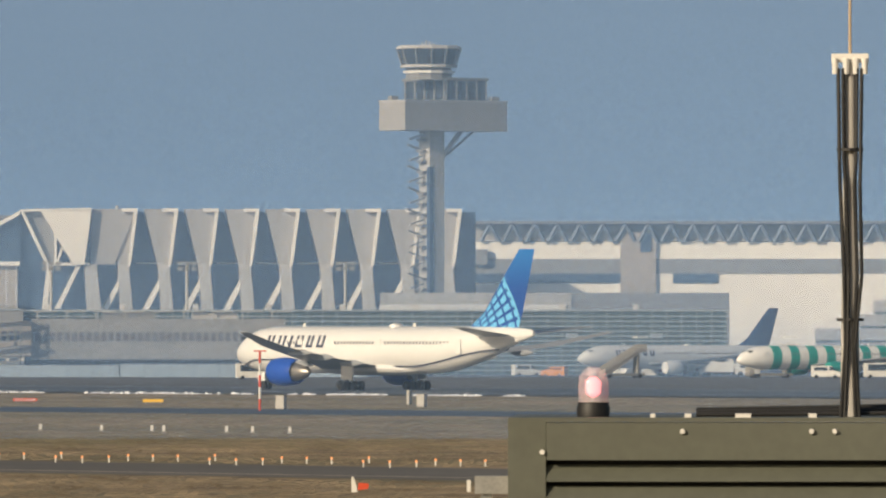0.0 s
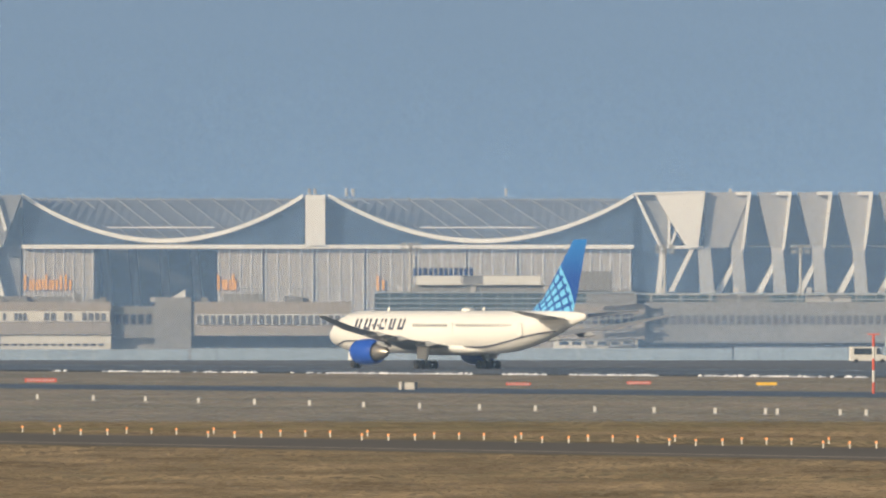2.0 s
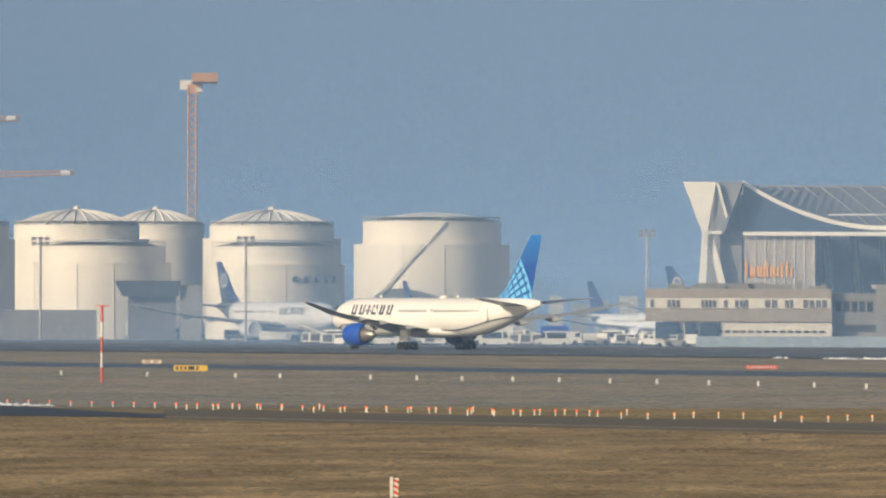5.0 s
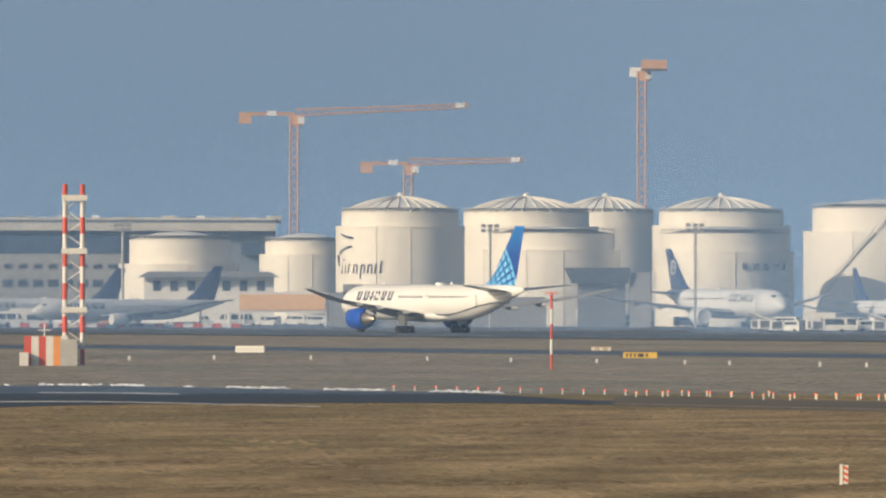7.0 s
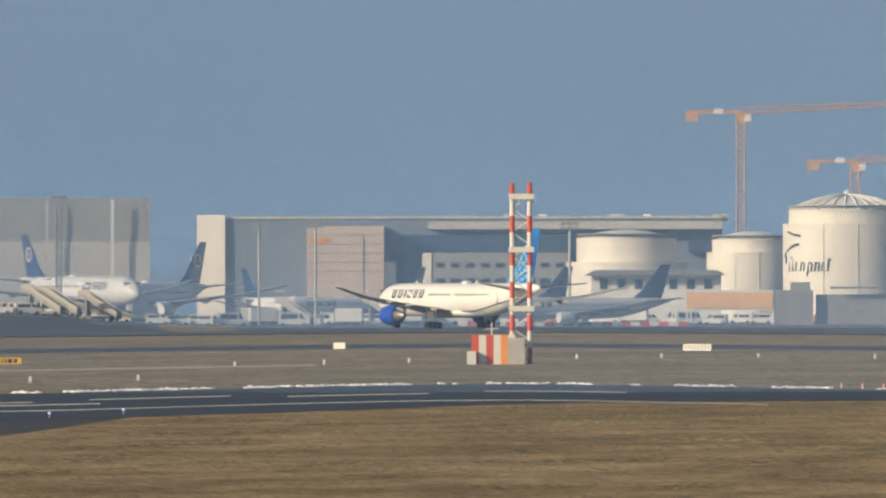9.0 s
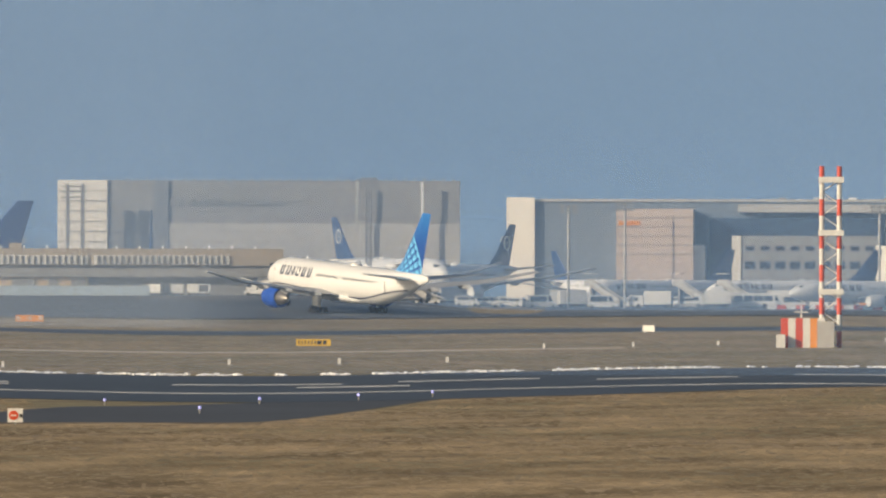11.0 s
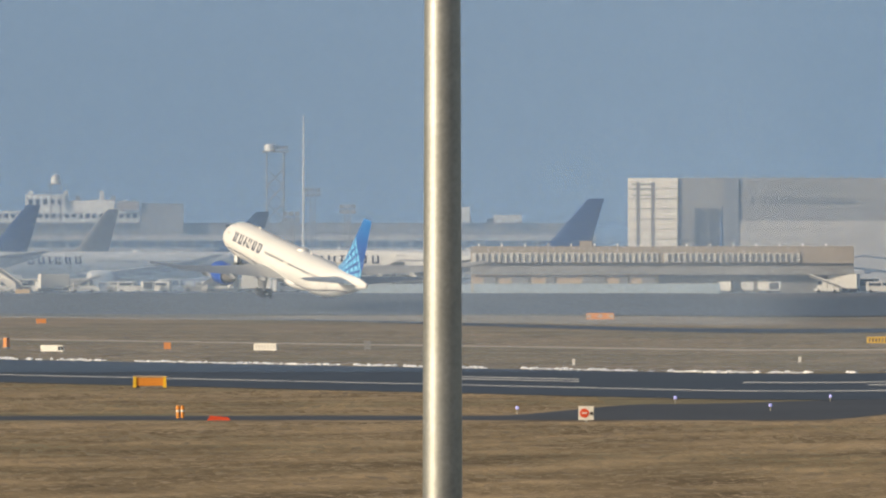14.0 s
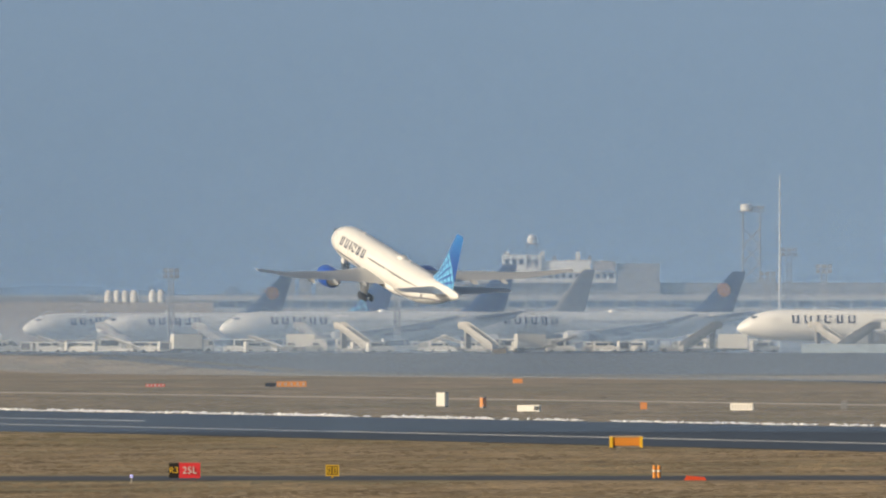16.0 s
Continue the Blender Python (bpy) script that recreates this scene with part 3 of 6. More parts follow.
# ---- hangar and tower ----
def hangar():
    s = Site("hangar", -900, 2060, "huge grey hangar with sagging white-edged roof and ribbed sliding doors", "hangar")
    u = s.u
    # body behind the front
    s.box("rear_hall", -1640, -478, -221, None, 58, 90, "panel")
    s.box("side_hall", -478, 335, -222, None, 6, 90, "panel")
    s.box("side_hall", -1600, -1556, -200, None, 6, 58, "panel")
    # front wall under the sagging edges
    s.box("upper_wall", -1060, -1015, -218, -132, 2.6, 6, "blue_glass", "dark glazed wall under the roof edge")
    for b0, b1 in ((-1557, -1060), (-1015, -475)):
        c, w = (b0 + b1) / 2, (b1 - b0) / 2
        edge, roof, prev, prevr = bmesh.new(), bmesh.new(), None, None
        for i in range(33):
            b = b0 + (b1 - b0) * i / 32
            drop = -220 + 80 * (1 - ((b - c) / w) ** 2)
            x, z = s.x(b), s.z(drop)
            four = [edge.verts.new(p) for p in ((x, 0.6, z + 0.45), (x, 0.6, z - 0.45), (x, 2.6, z - 0.45), (x, 2.6, z + 0.45))]
            rise_z = s.z(-221)
            five = [roof.verts.new(p) for p in ((x, 2.6, z), (x, 30 + 25 * (z / rise_z), max(z, rise_z - 0.5)))]
            if prev:
                for a in range(4):
                    edge.faces.new((prev[a], prev[(a + 1) % 4], four[(a + 1) % 4], four[a]))
                roof.faces.new((prevr[0], five[0], five[1], prevr[1]))
            prev, prevr = four, five
        top = [(s.x(b0 + (b1 - b0) * i / 24), s.z(-220 + 80 * (1 - ((b0 + (b1 - b0) * i / 24 - c) / w) ** 2))) for i in range(25)]
        part("upper_wall", prism(bmesh.new(), [(s.x(b0), s.z(-131))] + top + [(s.x(b1), s.z(-131))], 2.0, 2.6), "blue_glass", s.ob, "dark glazed wall under the roof edge")
        part("roof_edge", edge, "ivory", s.ob, "thick white sagging roof edge", True)
        part("roof", roof, "roof", s.ob, "grey sheet roof with slanting seams")
        for i in range(14):
            f = (i + 0.6) / 14.6
            b = b0 + (b1 - b0) * f
            drop = -220 + 80 * (1 - ((b - c) / w) ** 2)
            if drop < -214:
                continue
            bm = bmesh.new()
            z0, z1 = s.z(drop), s.z(-220)
            rod(bm, (s.x(b), 2.7, z0 + 0.3), (s.x(b) - (z1 - z0) * 1.3, 30 + 25 * z0 / z1, z1 + 0.1), 0.2, 5)
            part("roof_seam", bm, "panel", s.ob)
        bm = boxm(s.x(b0 + 0.3 * (b1 - b0)), s.x(b0 + 0.68 * (b1 - b0)), 6, 6.5, s.z(-163), s.z(-165))
        part("roof_walkway", bm, "ivory", s.ob)
    s.box("centre_pylon", -1056, -1021, -221, -132, -1.5, 6, "ivory", "white pylon between the two door bays")
    s.box("lintel", -1558, -475, -133, -126, -1.0, 3, "ivory", "white beam over the doors")
    # doors in leaves, with the open bay
    for b0, b1 in ((-1556, -1429), (-1212, -1130), (-1129, -1040), (-1039, -950), (-949, -860), (-859, -770), (-769, -680), (-679, -590), (-589, -478)):
        leaf = s.box("sliding_door", b0 + 1, b1 - 1, -126, None, 0.6, 2.2, "door_grey", "grey ribbed sliding hangar door leaf")
        n = int((b1 - b0) / 18)
        for i in range(n + 1):
            b = b0 + 3 + (b1 - b0 - 6) * i / n
            part("door_rib", boxm(s.x(b) - 0.10, s.x(b) + 0.10, 0.42, 0.6, 0, s.z(-125)), "pale", leaf)
        part("door_rail", boxm(s.x(b0 + 1), s.x(b1 - 1), 0.3, 0.6, s.z(-56), s.z(-58)), "ledge", leaf)
    # Near-black sheet set deep in the bay, for the shade inside.
    s.box("bay_shade_sheet", -1429, -1212, -126, None, 40, 41, "dark", "near-black sheet for the shade inside the open bay")
    for b in (-1400, -1350, -1296, -1240):
        bm = bmesh.new()
        rod(bm, (s.x(b), 20, 0), (s.x(b) - 2, 20, s.z(-126)), 0.9, 8)
        part("inner_column", bm, "panel", s.ob)
    s.box("bay_side", -1432, -1429, -126, None, 2, 40, "panel")
    s.box("bay_side", -1212, -1209, -126, None, 2, 40, "panel")
    # orange mark on the doors: plain bars, one to each character
    for b, w, d0 in ((-1554, 13, -79), (-1540, 11, -71), (-1528, 10, -71), (-1517, 11, -80), (-1505, 11, -71), (-1491, 4, -78), (-1482, 12, -80), (-1212, 13, -79), (-1198, 11, -71), (-1186, 8, -80), (-930, 14, -78)):
        s.box("mark_bar", b, b + 4.2, d0, -53, 0.1, 0.34, "mark", "orange mark on the door")
        if w > 6:
            s.box("mark_bar", b + w - 4, b + w, max(d0, -71), -53, 0.1, 0.34, "mark", "orange mark on the door")
    # left corner pylon
    def leg(name, pts, y0, y1, mat):
        return part(name, prism(bmesh.new(), [(s.x(b), s.z(d)) for b, d in pts], y0, y1), mat, s.ob)
    # Ivory for the pylon's sunlit face, grey panel for its shaded one.
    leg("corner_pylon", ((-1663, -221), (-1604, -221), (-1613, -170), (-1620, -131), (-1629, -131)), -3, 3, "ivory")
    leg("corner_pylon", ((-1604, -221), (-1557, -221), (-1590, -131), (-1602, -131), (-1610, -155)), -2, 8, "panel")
    leg("corner_brace", ((-1604, -219), (-1600, -219), (-1583, -160), (-1587, -155)), -3.2, -2, "ivory")
    leg("corner_beam", ((-1628, -134), (-1594, -134), (-1594, -129), (-1628, -129)), -3, 0, "ivory")
    leg("corner_leg", ((-1629, -131), (-1619, -131), (-1625, 60), (-1642, 60)), -3, 0, "ivory")
    leg("corner_leg", ((-1622, -131), (-1612, -131), (-1560, 60), (-1576, 60)), -2, 1, "ivory")
    leg("corner_wall", ((-1600, -131), (-1560, -131), (-1560, 60), (-1590, 60)), 1, 6, "panel")
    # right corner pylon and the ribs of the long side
    # Grey inner face carries the shade, the ivory face beside it the sun.
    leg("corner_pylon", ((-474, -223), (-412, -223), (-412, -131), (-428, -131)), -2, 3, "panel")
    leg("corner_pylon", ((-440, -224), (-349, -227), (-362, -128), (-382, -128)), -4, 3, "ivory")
    leg("corner_edge", ((-476, -225), (-349, -228), (-349, -224), (-474, -221)), -4.2, -2, "ivory")
    leg("corner_edge", ((-474, -221), (-469, -221), (-424, -128), (-428, -122)), -3.4, -2, "ivory")
    leg("corner_edge", ((-415, -222), (-411, -222), (-411, -131), (-415, -131)), -3.6, -2, "ivory")
    leg("corner_edge", ((-392, -190), (-388, -188), (-408, -131), (-412, -131)), -3.6, -2, "ivory")
    leg("corner_beam", ((-428, -131), (-354, -131), (-354, -126), (-428, -126)), -3.4, -1, "ivory")
    leg("corner_leg", ((-428, -128), (-420, -128), (-437, 60), (-448, 60)), -3, -1, "ivory")
    leg("corner_leg", ((-376, -126), (-368, -126), (-405, -50), (-414, -50)), -3, -1, "ivory")
    leg("corner_leg", ((-362, -128), (-340, -128), (-322, 60), (-350, 60)), -3, 2, "ledge")
    s.box("side_glazing", -478, 335, -222, None, 3.5, 6, "blue_glass", "dark blue glazed side wall")
    for i in range(9):
        b = -269 + 71.8 * i
        if i == 0:
            leg("rib_panel", ((b - 78, -226), (b - 0, -226), (b - 40, -128), (b - 82, -128)), -2, 3.5, "rib_grey")
        # Rib panels grey as shaded faces, caps and edges ivory as sunlit ones.
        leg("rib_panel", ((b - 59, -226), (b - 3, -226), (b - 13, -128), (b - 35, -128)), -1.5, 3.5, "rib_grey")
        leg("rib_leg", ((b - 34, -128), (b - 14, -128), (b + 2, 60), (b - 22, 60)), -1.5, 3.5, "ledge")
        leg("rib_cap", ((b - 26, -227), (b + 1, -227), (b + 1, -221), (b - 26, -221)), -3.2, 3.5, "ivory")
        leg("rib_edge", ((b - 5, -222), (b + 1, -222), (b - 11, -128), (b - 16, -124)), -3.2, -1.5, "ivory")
        leg("rib_brace", ((b - 17, -132), (b - 10, -128), (b - 52, -45), (b - 60, -48)), -1.0, 0, "ivory")
        leg("rib_strut", ((b - 33, -100), (b - 30, -98), (b - 62, -40), (b - 65, -44)), 1, 2, "ledge")
        leg("glazing_rail", ((b - 72, -132), (b - 12, -132), (b - 12, -129), (b - 72, -129)), 3.0, 3.5, "ledge")
    for b in (-1050, -1040, -984, -972, -700, -300):
        bm = bmesh.new()
        rod(bm, (s.x(b), 12, s.z(-220)), (s.x(b), 12, s.z(-234)), 0.35)
        part("roof_vent", bm, "ledge", s.ob)


def tower():
    """Its plan is turned, so that a wide shaded side and a narrow sunlit one face the field."""
    s = Site("control_tower", 206, 1990, "tall pale concrete airport control tower with an overhanging grey box", "control tower", turn=35)
    u = s.u

    def block(name, x0, x1, y0, y1, d0, d1, mat, label=""):
        return part(name, boxm(x0 * u, x1 * u, y0 * u, y1 * u, 0 if d1 is None else s.z(d1), s.z(d0)), mat, s.ob, label)

    block("shaft", 80, 112, 38, 71, -367, None, "ledge", "pale concrete shaft")
    block("lift_window", 79, 88, 37, 46, -302, -60, "blue_glass", "long blue glass strip on the shaft's corner")
    for i in range(23):
        d = -362 + i * 19
        flight = [(48 * u, s.z(d)), (78 * u, s.z(d + 9)), (78 * u, s.z(d + 12)), (48 * u, s.z(d + 3))] if i % 2 else [(48 * u, s.z(d + 9)), (78 * u, s.z(d)), (78 * u, s.z(d + 3)), (48 * u, s.z(d + 12))]
        part("stair_flight", prism(bmesh.new(), flight, (52 + 6 * (i % 2)) * u, (57 + 6 * (i % 2)) * u), "concrete", s.ob)
        block("stair_landing", 70, 80, 46, 66, d + 10, d + 14, "panel")
    block("lower_box", 0, 222, 0, 80, -417, -366, "rib_grey", "grey overhanging equipment box")
    block("box_rim", -1, 223, -1, 81, -420, -417, "ledge")
    block("middle_floor", 100, 189, 17, 146, -456, -420, "window", "dark glazed floor")
    block("middle_roof", 97, 192, 14, 149, -461, -456, "panel")
    for x in (100, 122, 144, 166, 187):
        block("floor_post", x, x + 2, 15.5, 17, -456, -420, "concrete")
    for y in (20, 50, 80, 110, 140):
        block("floor_post", 98.5, 100, y, y + 3, -456, -420, "concrete")
    cx, cy = 90 * u, 55 * u

    def ring(name, r0, r1, d0, d1, mat, label=""):
        return part(name, turned(bmesh.new(), [(r0 * u, s.z(d0)), (r1 * u, s.z(d1))], 12, "z", (cx, cy, 0)), mat, s.ob, label)

    ring("cab_neck", 42, 40, -457, -478, "panel")
    ring("cab_gallery", 46, 46, -469, -473, "pale")
    ring("cab_gallery", 52, 50, -479, -484, "ledge", "round white gallery")
    ring("cab_glazing", 48, 57, -484, -512, "window", "dark sloping cab windows")
    for i in range(12):
        a = 2 * math.pi * i / 12
        bm = bmesh.new()
        rod(bm, (cx + 48.5 * u * math.cos(a), cy + 48.5 * u * math.sin(a), s.z(-484)), (cx + 57.5 * u * math.cos(a), cy + 57.5 * u * math.sin(a), s.z(-512)), 0.14)
        part("cab_post", bm, "panel", s.ob)
    ring("cab_roof", 59, 55, -512, -518, "ledge", "flat pale cab roof")
    for x, top in ((76, -524), (84, -528), (92, -526), (100, -524), (108, -521)):
        bm = bmesh.new()
        rod(bm, (x * u, cy, s.z(-517)), (x * u, cy, s.z(top)), 0.2)
        part("roof_aerial", bm, "ledge", s.ob)
    for x1, z0, r in ((150, -322, 0.5), (178, -318, 0.25)):
        bm = bmesh.new()
        rod(bm, (112 * u, 42 * u, s.z(z0)), (x1 * u, 42 * u, s.z(-367)), r)
        part("box_strut", bm, "concrete", s.ob)
    block("roof_unit", 6, 20, 50, 62, -428, -420, "panel")
    block("roof_unit", 196, 212, 10, 22, -428, -420, "panel")


hangar()
tower()


def writing(text, size, x, z, mat, parent, y=-0.04):
    cu = bpy.data.curves.new("writing", "FONT")
    cu.body, cu.size, cu.extrude, cu.align_x, cu.align_y = text, size, 0.008, "CENTER", "CENTER"
    tmp = new("writing", cu)
    bpy.context.view_layer.update()
    me = bpy.data.meshes.new_from_object(tmp.evaluated_get(bpy.context.evaluated_depsgraph_get()))
    bpy.data.objects.remove(tmp)
    me.materials.clear()
    me.materials.append(M[mat])
    ob = new("writing", me)
    ob.parent = parent
    ob.matrix_local = pose(x, y, z, 90, 0, 0)
    return ob


# ---- fuel tanks ----
def fuel_tank(bearing, D, rad, top, lower=None, low_rad=0, ribs=True, dome=22, stair=False, label="white round fuel tank with a shallow ribbed dome"):
    s = Site("fuel_tank", bearing, D, label, "tank", group="fuel tanks")
    u = s.u
    R, zt = rad * u, s.z(top)
    part("tank_wall", turned(bmesh.new(), [(R, 0), (R, zt)], 64), "cream", s.ob, "", True)
    part("rim", turned(bmesh.new(), [(R + 0.1, zt - 0.25), (R + 0.1, zt + 0.1), (R - 0.3, zt + 0.1)], 64), "cream", s.ob)
    h = dome * u
    part("dome", turned(bmesh.new(), [(R * (1 - i / 8), zt + h * (1 - (1 - i / 8) ** 2)) for i in range(8)] + [(0.4, zt + h)], 64), "pale", s.ob, "shallow pale dome", True)
    if ribs:
        for i in range(26):
            a = 2 * math.pi * (i + 0.3) / 26
            bm = bmesh.new()
            pts = [(R * q, zt + h * (1 - q * q) + 0.12) for q in (0.99, 0.75, 0.5, 0.25, 0.05)]
            for (r0, z0), (r1, z1) in zip(pts, pts[1:]):
                rod(bm, (r0 * math.cos(a), r0 * math.sin(a), z0), (r1 * math.cos(a), r1 * math.sin(a), z1), 0.2, 4)
            part("dome_rib", bm, "cream", s.ob)
        part("vent_cap", turned(bmesh.new(), [(0.8, zt + h), (0.8, zt + h + 0.7), (0.2, zt + h + 1.1)], 12), "pale", s.ob)
    if lower is not None:
        zl, RL = s.z(lower), low_rad * u
        part("containment_wall", turned(bmesh.new(), [(RL, 0), (RL, zl), (RL - 0.3, zl)], 64), "cream", s.ob, "wider outer wall of the tank", True)
        part("rim", turned(bmesh.new(), [(RL + 0.1, zl - 0.3), (RL + 0.1, zl + 0.1), (RL - 0.1, zl + 0.1)], 64), "cream", s.ob)
        top_r = RL
    else:
        zl, top_r = zt, R
    # rail posts round the roof edge
    for i in range(20):
        a = -math.pi * (0.05 + 0.9 * i / 19)
        bm = bmesh.new()
        rod(bm, (R * math.cos(a), R * math.sin(a), zt), (R * math.cos(a), R * math.sin(a), zt + 1.1), 0.07, 4)
        part("rail_post", bm, "ledge", s.ob)
    part("hand_rail", turned(bmesh.new(), [(R, zt + 1.05), (R, zt + 1.15)], 64), "ledge", s.ob)
    for a in (-0.62, -0.45):
        aa = math.pi * a
        bm = bmesh.new()
        rod(bm, (top_r * math.cos(aa), top_r * math.sin(aa) - 0.2, 0), (top_r * math.cos(aa), top_r * math.sin(aa) - 0.08, zl), 0.07, 6)
        part("down_pipe", bm, "cream", s.ob)
    if stair:
        bm = bmesh.new()
        prev = None
        for i in range(25):
            f = i / 24
            a = -math.pi * (0.80 - 0.36 * f)
            z = 4 + (zt - 4) * f
            r = (top_r if z < zl else R) + 0.35
            p = Vector((r * math.cos(a), r * math.sin(a), z))
            if prev:
                rod(bm, prev, p, 0.2, 4)
                rod(bm, prev + Vector((0, 0, 1.1)), p + Vector((0, 0, 1.1)), 0.1, 4)
            prev = p
        part("spiral_stair", bm, "pale", s.ob, "stair that climbs round the tank")
    return s


def tanks():
    t = fuel_tank(-2959, 2180, 104, -140, -116, 114, True, 28)
    # mark and lettering of the fuel farm: plain bars
    def on_wall(b, w, d0, d1, slant=0.0, name="mark_stroke"):
        # a thin stroke that stands on the curved outer wall
        a = max(-0.97, min(0.97, (b + w / 2 - t.b) / 114))
        y = -math.sqrt(1 - a * a) * 114 * t.u - 0.3
        bm = bmesh.new()
        lean = slant * (t.z(d0) - t.z(d1))
        prism(bm, [(t.x(b), t.z(d1)), (t.x(b + w), t.z(d1)), (t.x(b + w) + lean, t.z(d0)), (t.x(b) + lean, t.z(d0))], y - 0.06, y + 0.06 + 3.0 * abs(a))
        part(name, bm, "lettering", t.ob)

    for i in range(6):
        on_wall(-3064 + i * 3.6, 4, -102 - 5.5 * (1 - i / 5) ** 2 + 4, -98 - 6.5 * (1 - i / 5) ** 2 + 4)
        on_wall(-3066 + i * 3.6, 4, -78 + 10 * (1 - i / 5) ** 2 - 4, -74 + 11 * (1 - i / 5) ** 2 - 4)
    on_wall(-3068, 3, -66, -46, -0.1)
    # seven upright marks of the name, each a hollow block
    for b, w, d0, d1 in ((-3063, 8, -58, -33), (-3052, 5, -49, -33), (-3043, 8, -49, -33), (-3031, 9, -49, -24), (-3018, 9, -49, -33), (-3005, 5, -49, -33), (-2996, 7, -55, -33)):
        on_wall(b, 2.4, d0, d1, 0.12, "mark_bar")
        on_wall(b + 2.4, w - 2.4, d0, d0 + 2.2, 0.12, "mark_bar")
        if w > 7.5:
            on_wall(b + w - 2.2, 2.2, d0 + 2.2, -33, 0.12, "mark_bar")
    t = fuel_tank(-2736, 2240, 111, -140, -116, 128, True, 28)
    for words, b, d in (("e to", -2832, -97), ("t Ai", -2829, -63)):
        a = (b - t.b) / 128
        w = writing(words, 30 * t.u, t.x(b), t.z(d), "rib_grey", t.ob, -math.sqrt(1 - a * a) * 128 * t.u - 0.9)
        w.matrix_local = w.matrix_local @ pose(0, 0, 0, 0, math.degrees(math.asin(a)), 0)
    fuel_tank(-2690, 2080, 110, -103, -75, 122, False, 14, label="lower white fuel tank with a smooth shallow dome")
    fuel_tank(-2596, 2330, 86, -140, -118, 96, True, 28)
    fuel_tank(-2391, 2200, 110, -140, -118, 122, True, 28)
    t = fuel_tank(-2386, 2080, 112, -103, -72, 124, False, 14, label="lower white fuel tank with a smooth shallow dome")
    for b, w in ((-2354, 9), (-2335, 11), (-2318, 10), (-2301, 11), (-2284, 6)):
        bar = t.box("mark_bar", b, b + w, -52, -41, 0, 0.1, "lettering", "dark plain lettering bar")
        a = (b + w / 2 - t.b) / 124
        bar.location.y = -math.sqrt(max(0, 1 - a * a)) * 124 * t.u - 0.3
    fuel_tank(-2108, 2122, 122, -148, -108, 138, False, 18, True, "large white fuel tank with a stair climbing round it")
    fuel_tank(-3350, 2250, 88, -91, -49, 106, False, 16, label="low white fuel tank with a smooth shallow dome")
    fuel_tank(-3128, 2300, 70, -88, -66, 80, False, 16, label="low white fuel tank with a smooth shallow dome")


tanks()


# ---- service buildings in front of the hangar ----
def glass_hall(b0, b1, D, top, label, floors=5):
    s = Site("glass_hall", (b0 + b1) / 2, D, label, "building")
    s.box("glazing", b0, b1, top + 3, None, 0, 20, "teal_glass", "green-tinted glass wall")
    s.box("roof_edge", b0 - 1, b1 + 1, top, top + 3, -0.4, 20, "mullion")
    n = max(4, int((b1 - b0) / 26))
    first = None
    for i in range(n + 1):
        if first is None:
            first = part("mullion", boxm(-0.07, 0.07, -0.3, 0, 0, s.z(top + 3)), "mullion", s.ob)
            ob = first
        else:
            ob = new("mullion", first.data)
            ob.parent = s.ob
        ob.location = (s.x(b0 + (b1 - b0) * i / n), 0, 0)
    for i in range(1, floors + 8):
        z = s.z(top + 3) * i / (floors + 8)
        part("transom", boxm(s.x(b0), s.x(b1), -0.4, 0, z - 0.11, z + 0.11), "mullion", s.ob)
    for i in range(int((b1 - b0) / 150)):
        b = b0 + 60 + i * 150
        part("louvre_panel", boxm(s.x(b), s.x(b + 22), -0.5, -0.3, s.z(top + 50), s.z(top + 42)), "mullion", s.ob)
    for i in range(int((b1 - b0) / 130)):
        b = b0 + 40 + i * 130
        s.box("roof_unit", b, b + 9, top - 10, top, 3, 6, "ledge")
    return s


s = glass_hall(-934, -472, 1830, -50, "long glass-fronted office hall with pale mullions")
s.box("ground_floor", -985, -560, 33, None, -3, -0.45, "brown", "beige ground floor in front of the glass")
for b, w in ((-970, 40), (-915, 130), (-770, 30), (-725, 34), (-672, 30), (-620, 42)):
    s.box("gate_bay", b, b + w, 38, 46, -3.12, -3, "cabin")
glass_hall(-470, 775, 1850, -48, "long glass-fronted office hall with pale mullions")


def block_building(name, b0, b1, D, top, label, sections, windows):
    """A low office block of stacked concrete bands."""
    s = Site(name, (b0 + b1) / 2, D, label, "building")
    for a, b, t, bottom, y, mat in sections:
        s.box("wall", a, b, t, bottom, y, y + 14, mat)
    for a, b, n, d0, d1, y, mat in windows:
        s.panes("window", a, b, n, d0, d1, y, mat)
    return s


# The recessed ground floor is near-black to hold the shade under the block.
s = block_building("office_block", -636, -5, 1775, -32, "grey-brown concrete office block with window bands", (
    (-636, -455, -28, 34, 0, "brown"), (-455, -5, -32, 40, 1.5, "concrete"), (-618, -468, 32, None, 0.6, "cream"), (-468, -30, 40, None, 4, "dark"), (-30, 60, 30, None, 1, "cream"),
    (-560, -470, -46, -28, 3, "panel"), (-330, -240, -44, -32, 3, "panel"), (-170, -90, -42, -32, 3, "ledge")), (
    (-630, -470, 12, -10, 7, 0, "window"), (-450, -10, 34, -8, 8, 1.5, "cabin"), (-610, -475, 6, 38, 44, 0.6, "window")))
for i in range(9):
    part("outside_stair", prism(bmesh.new(), [(s.x(-555), s.z(62 - i * 12)), (s.x(-475), s.z(56 - i * 12)), (s.x(-475), s.z(53 - i * 12)), (s.x(-555), s.z(59 - i * 12))], -3.5 - (i % 2), -2.5 - (i % 2)), "concrete", s.ob)
for b in (-556, -515, -474):
    part("stair_post", boxm(s.x(b) - 0.15, s.x(b) + 0.15, -3.2, -2.9, 0, s.z(-48)), "concrete", s.ob)
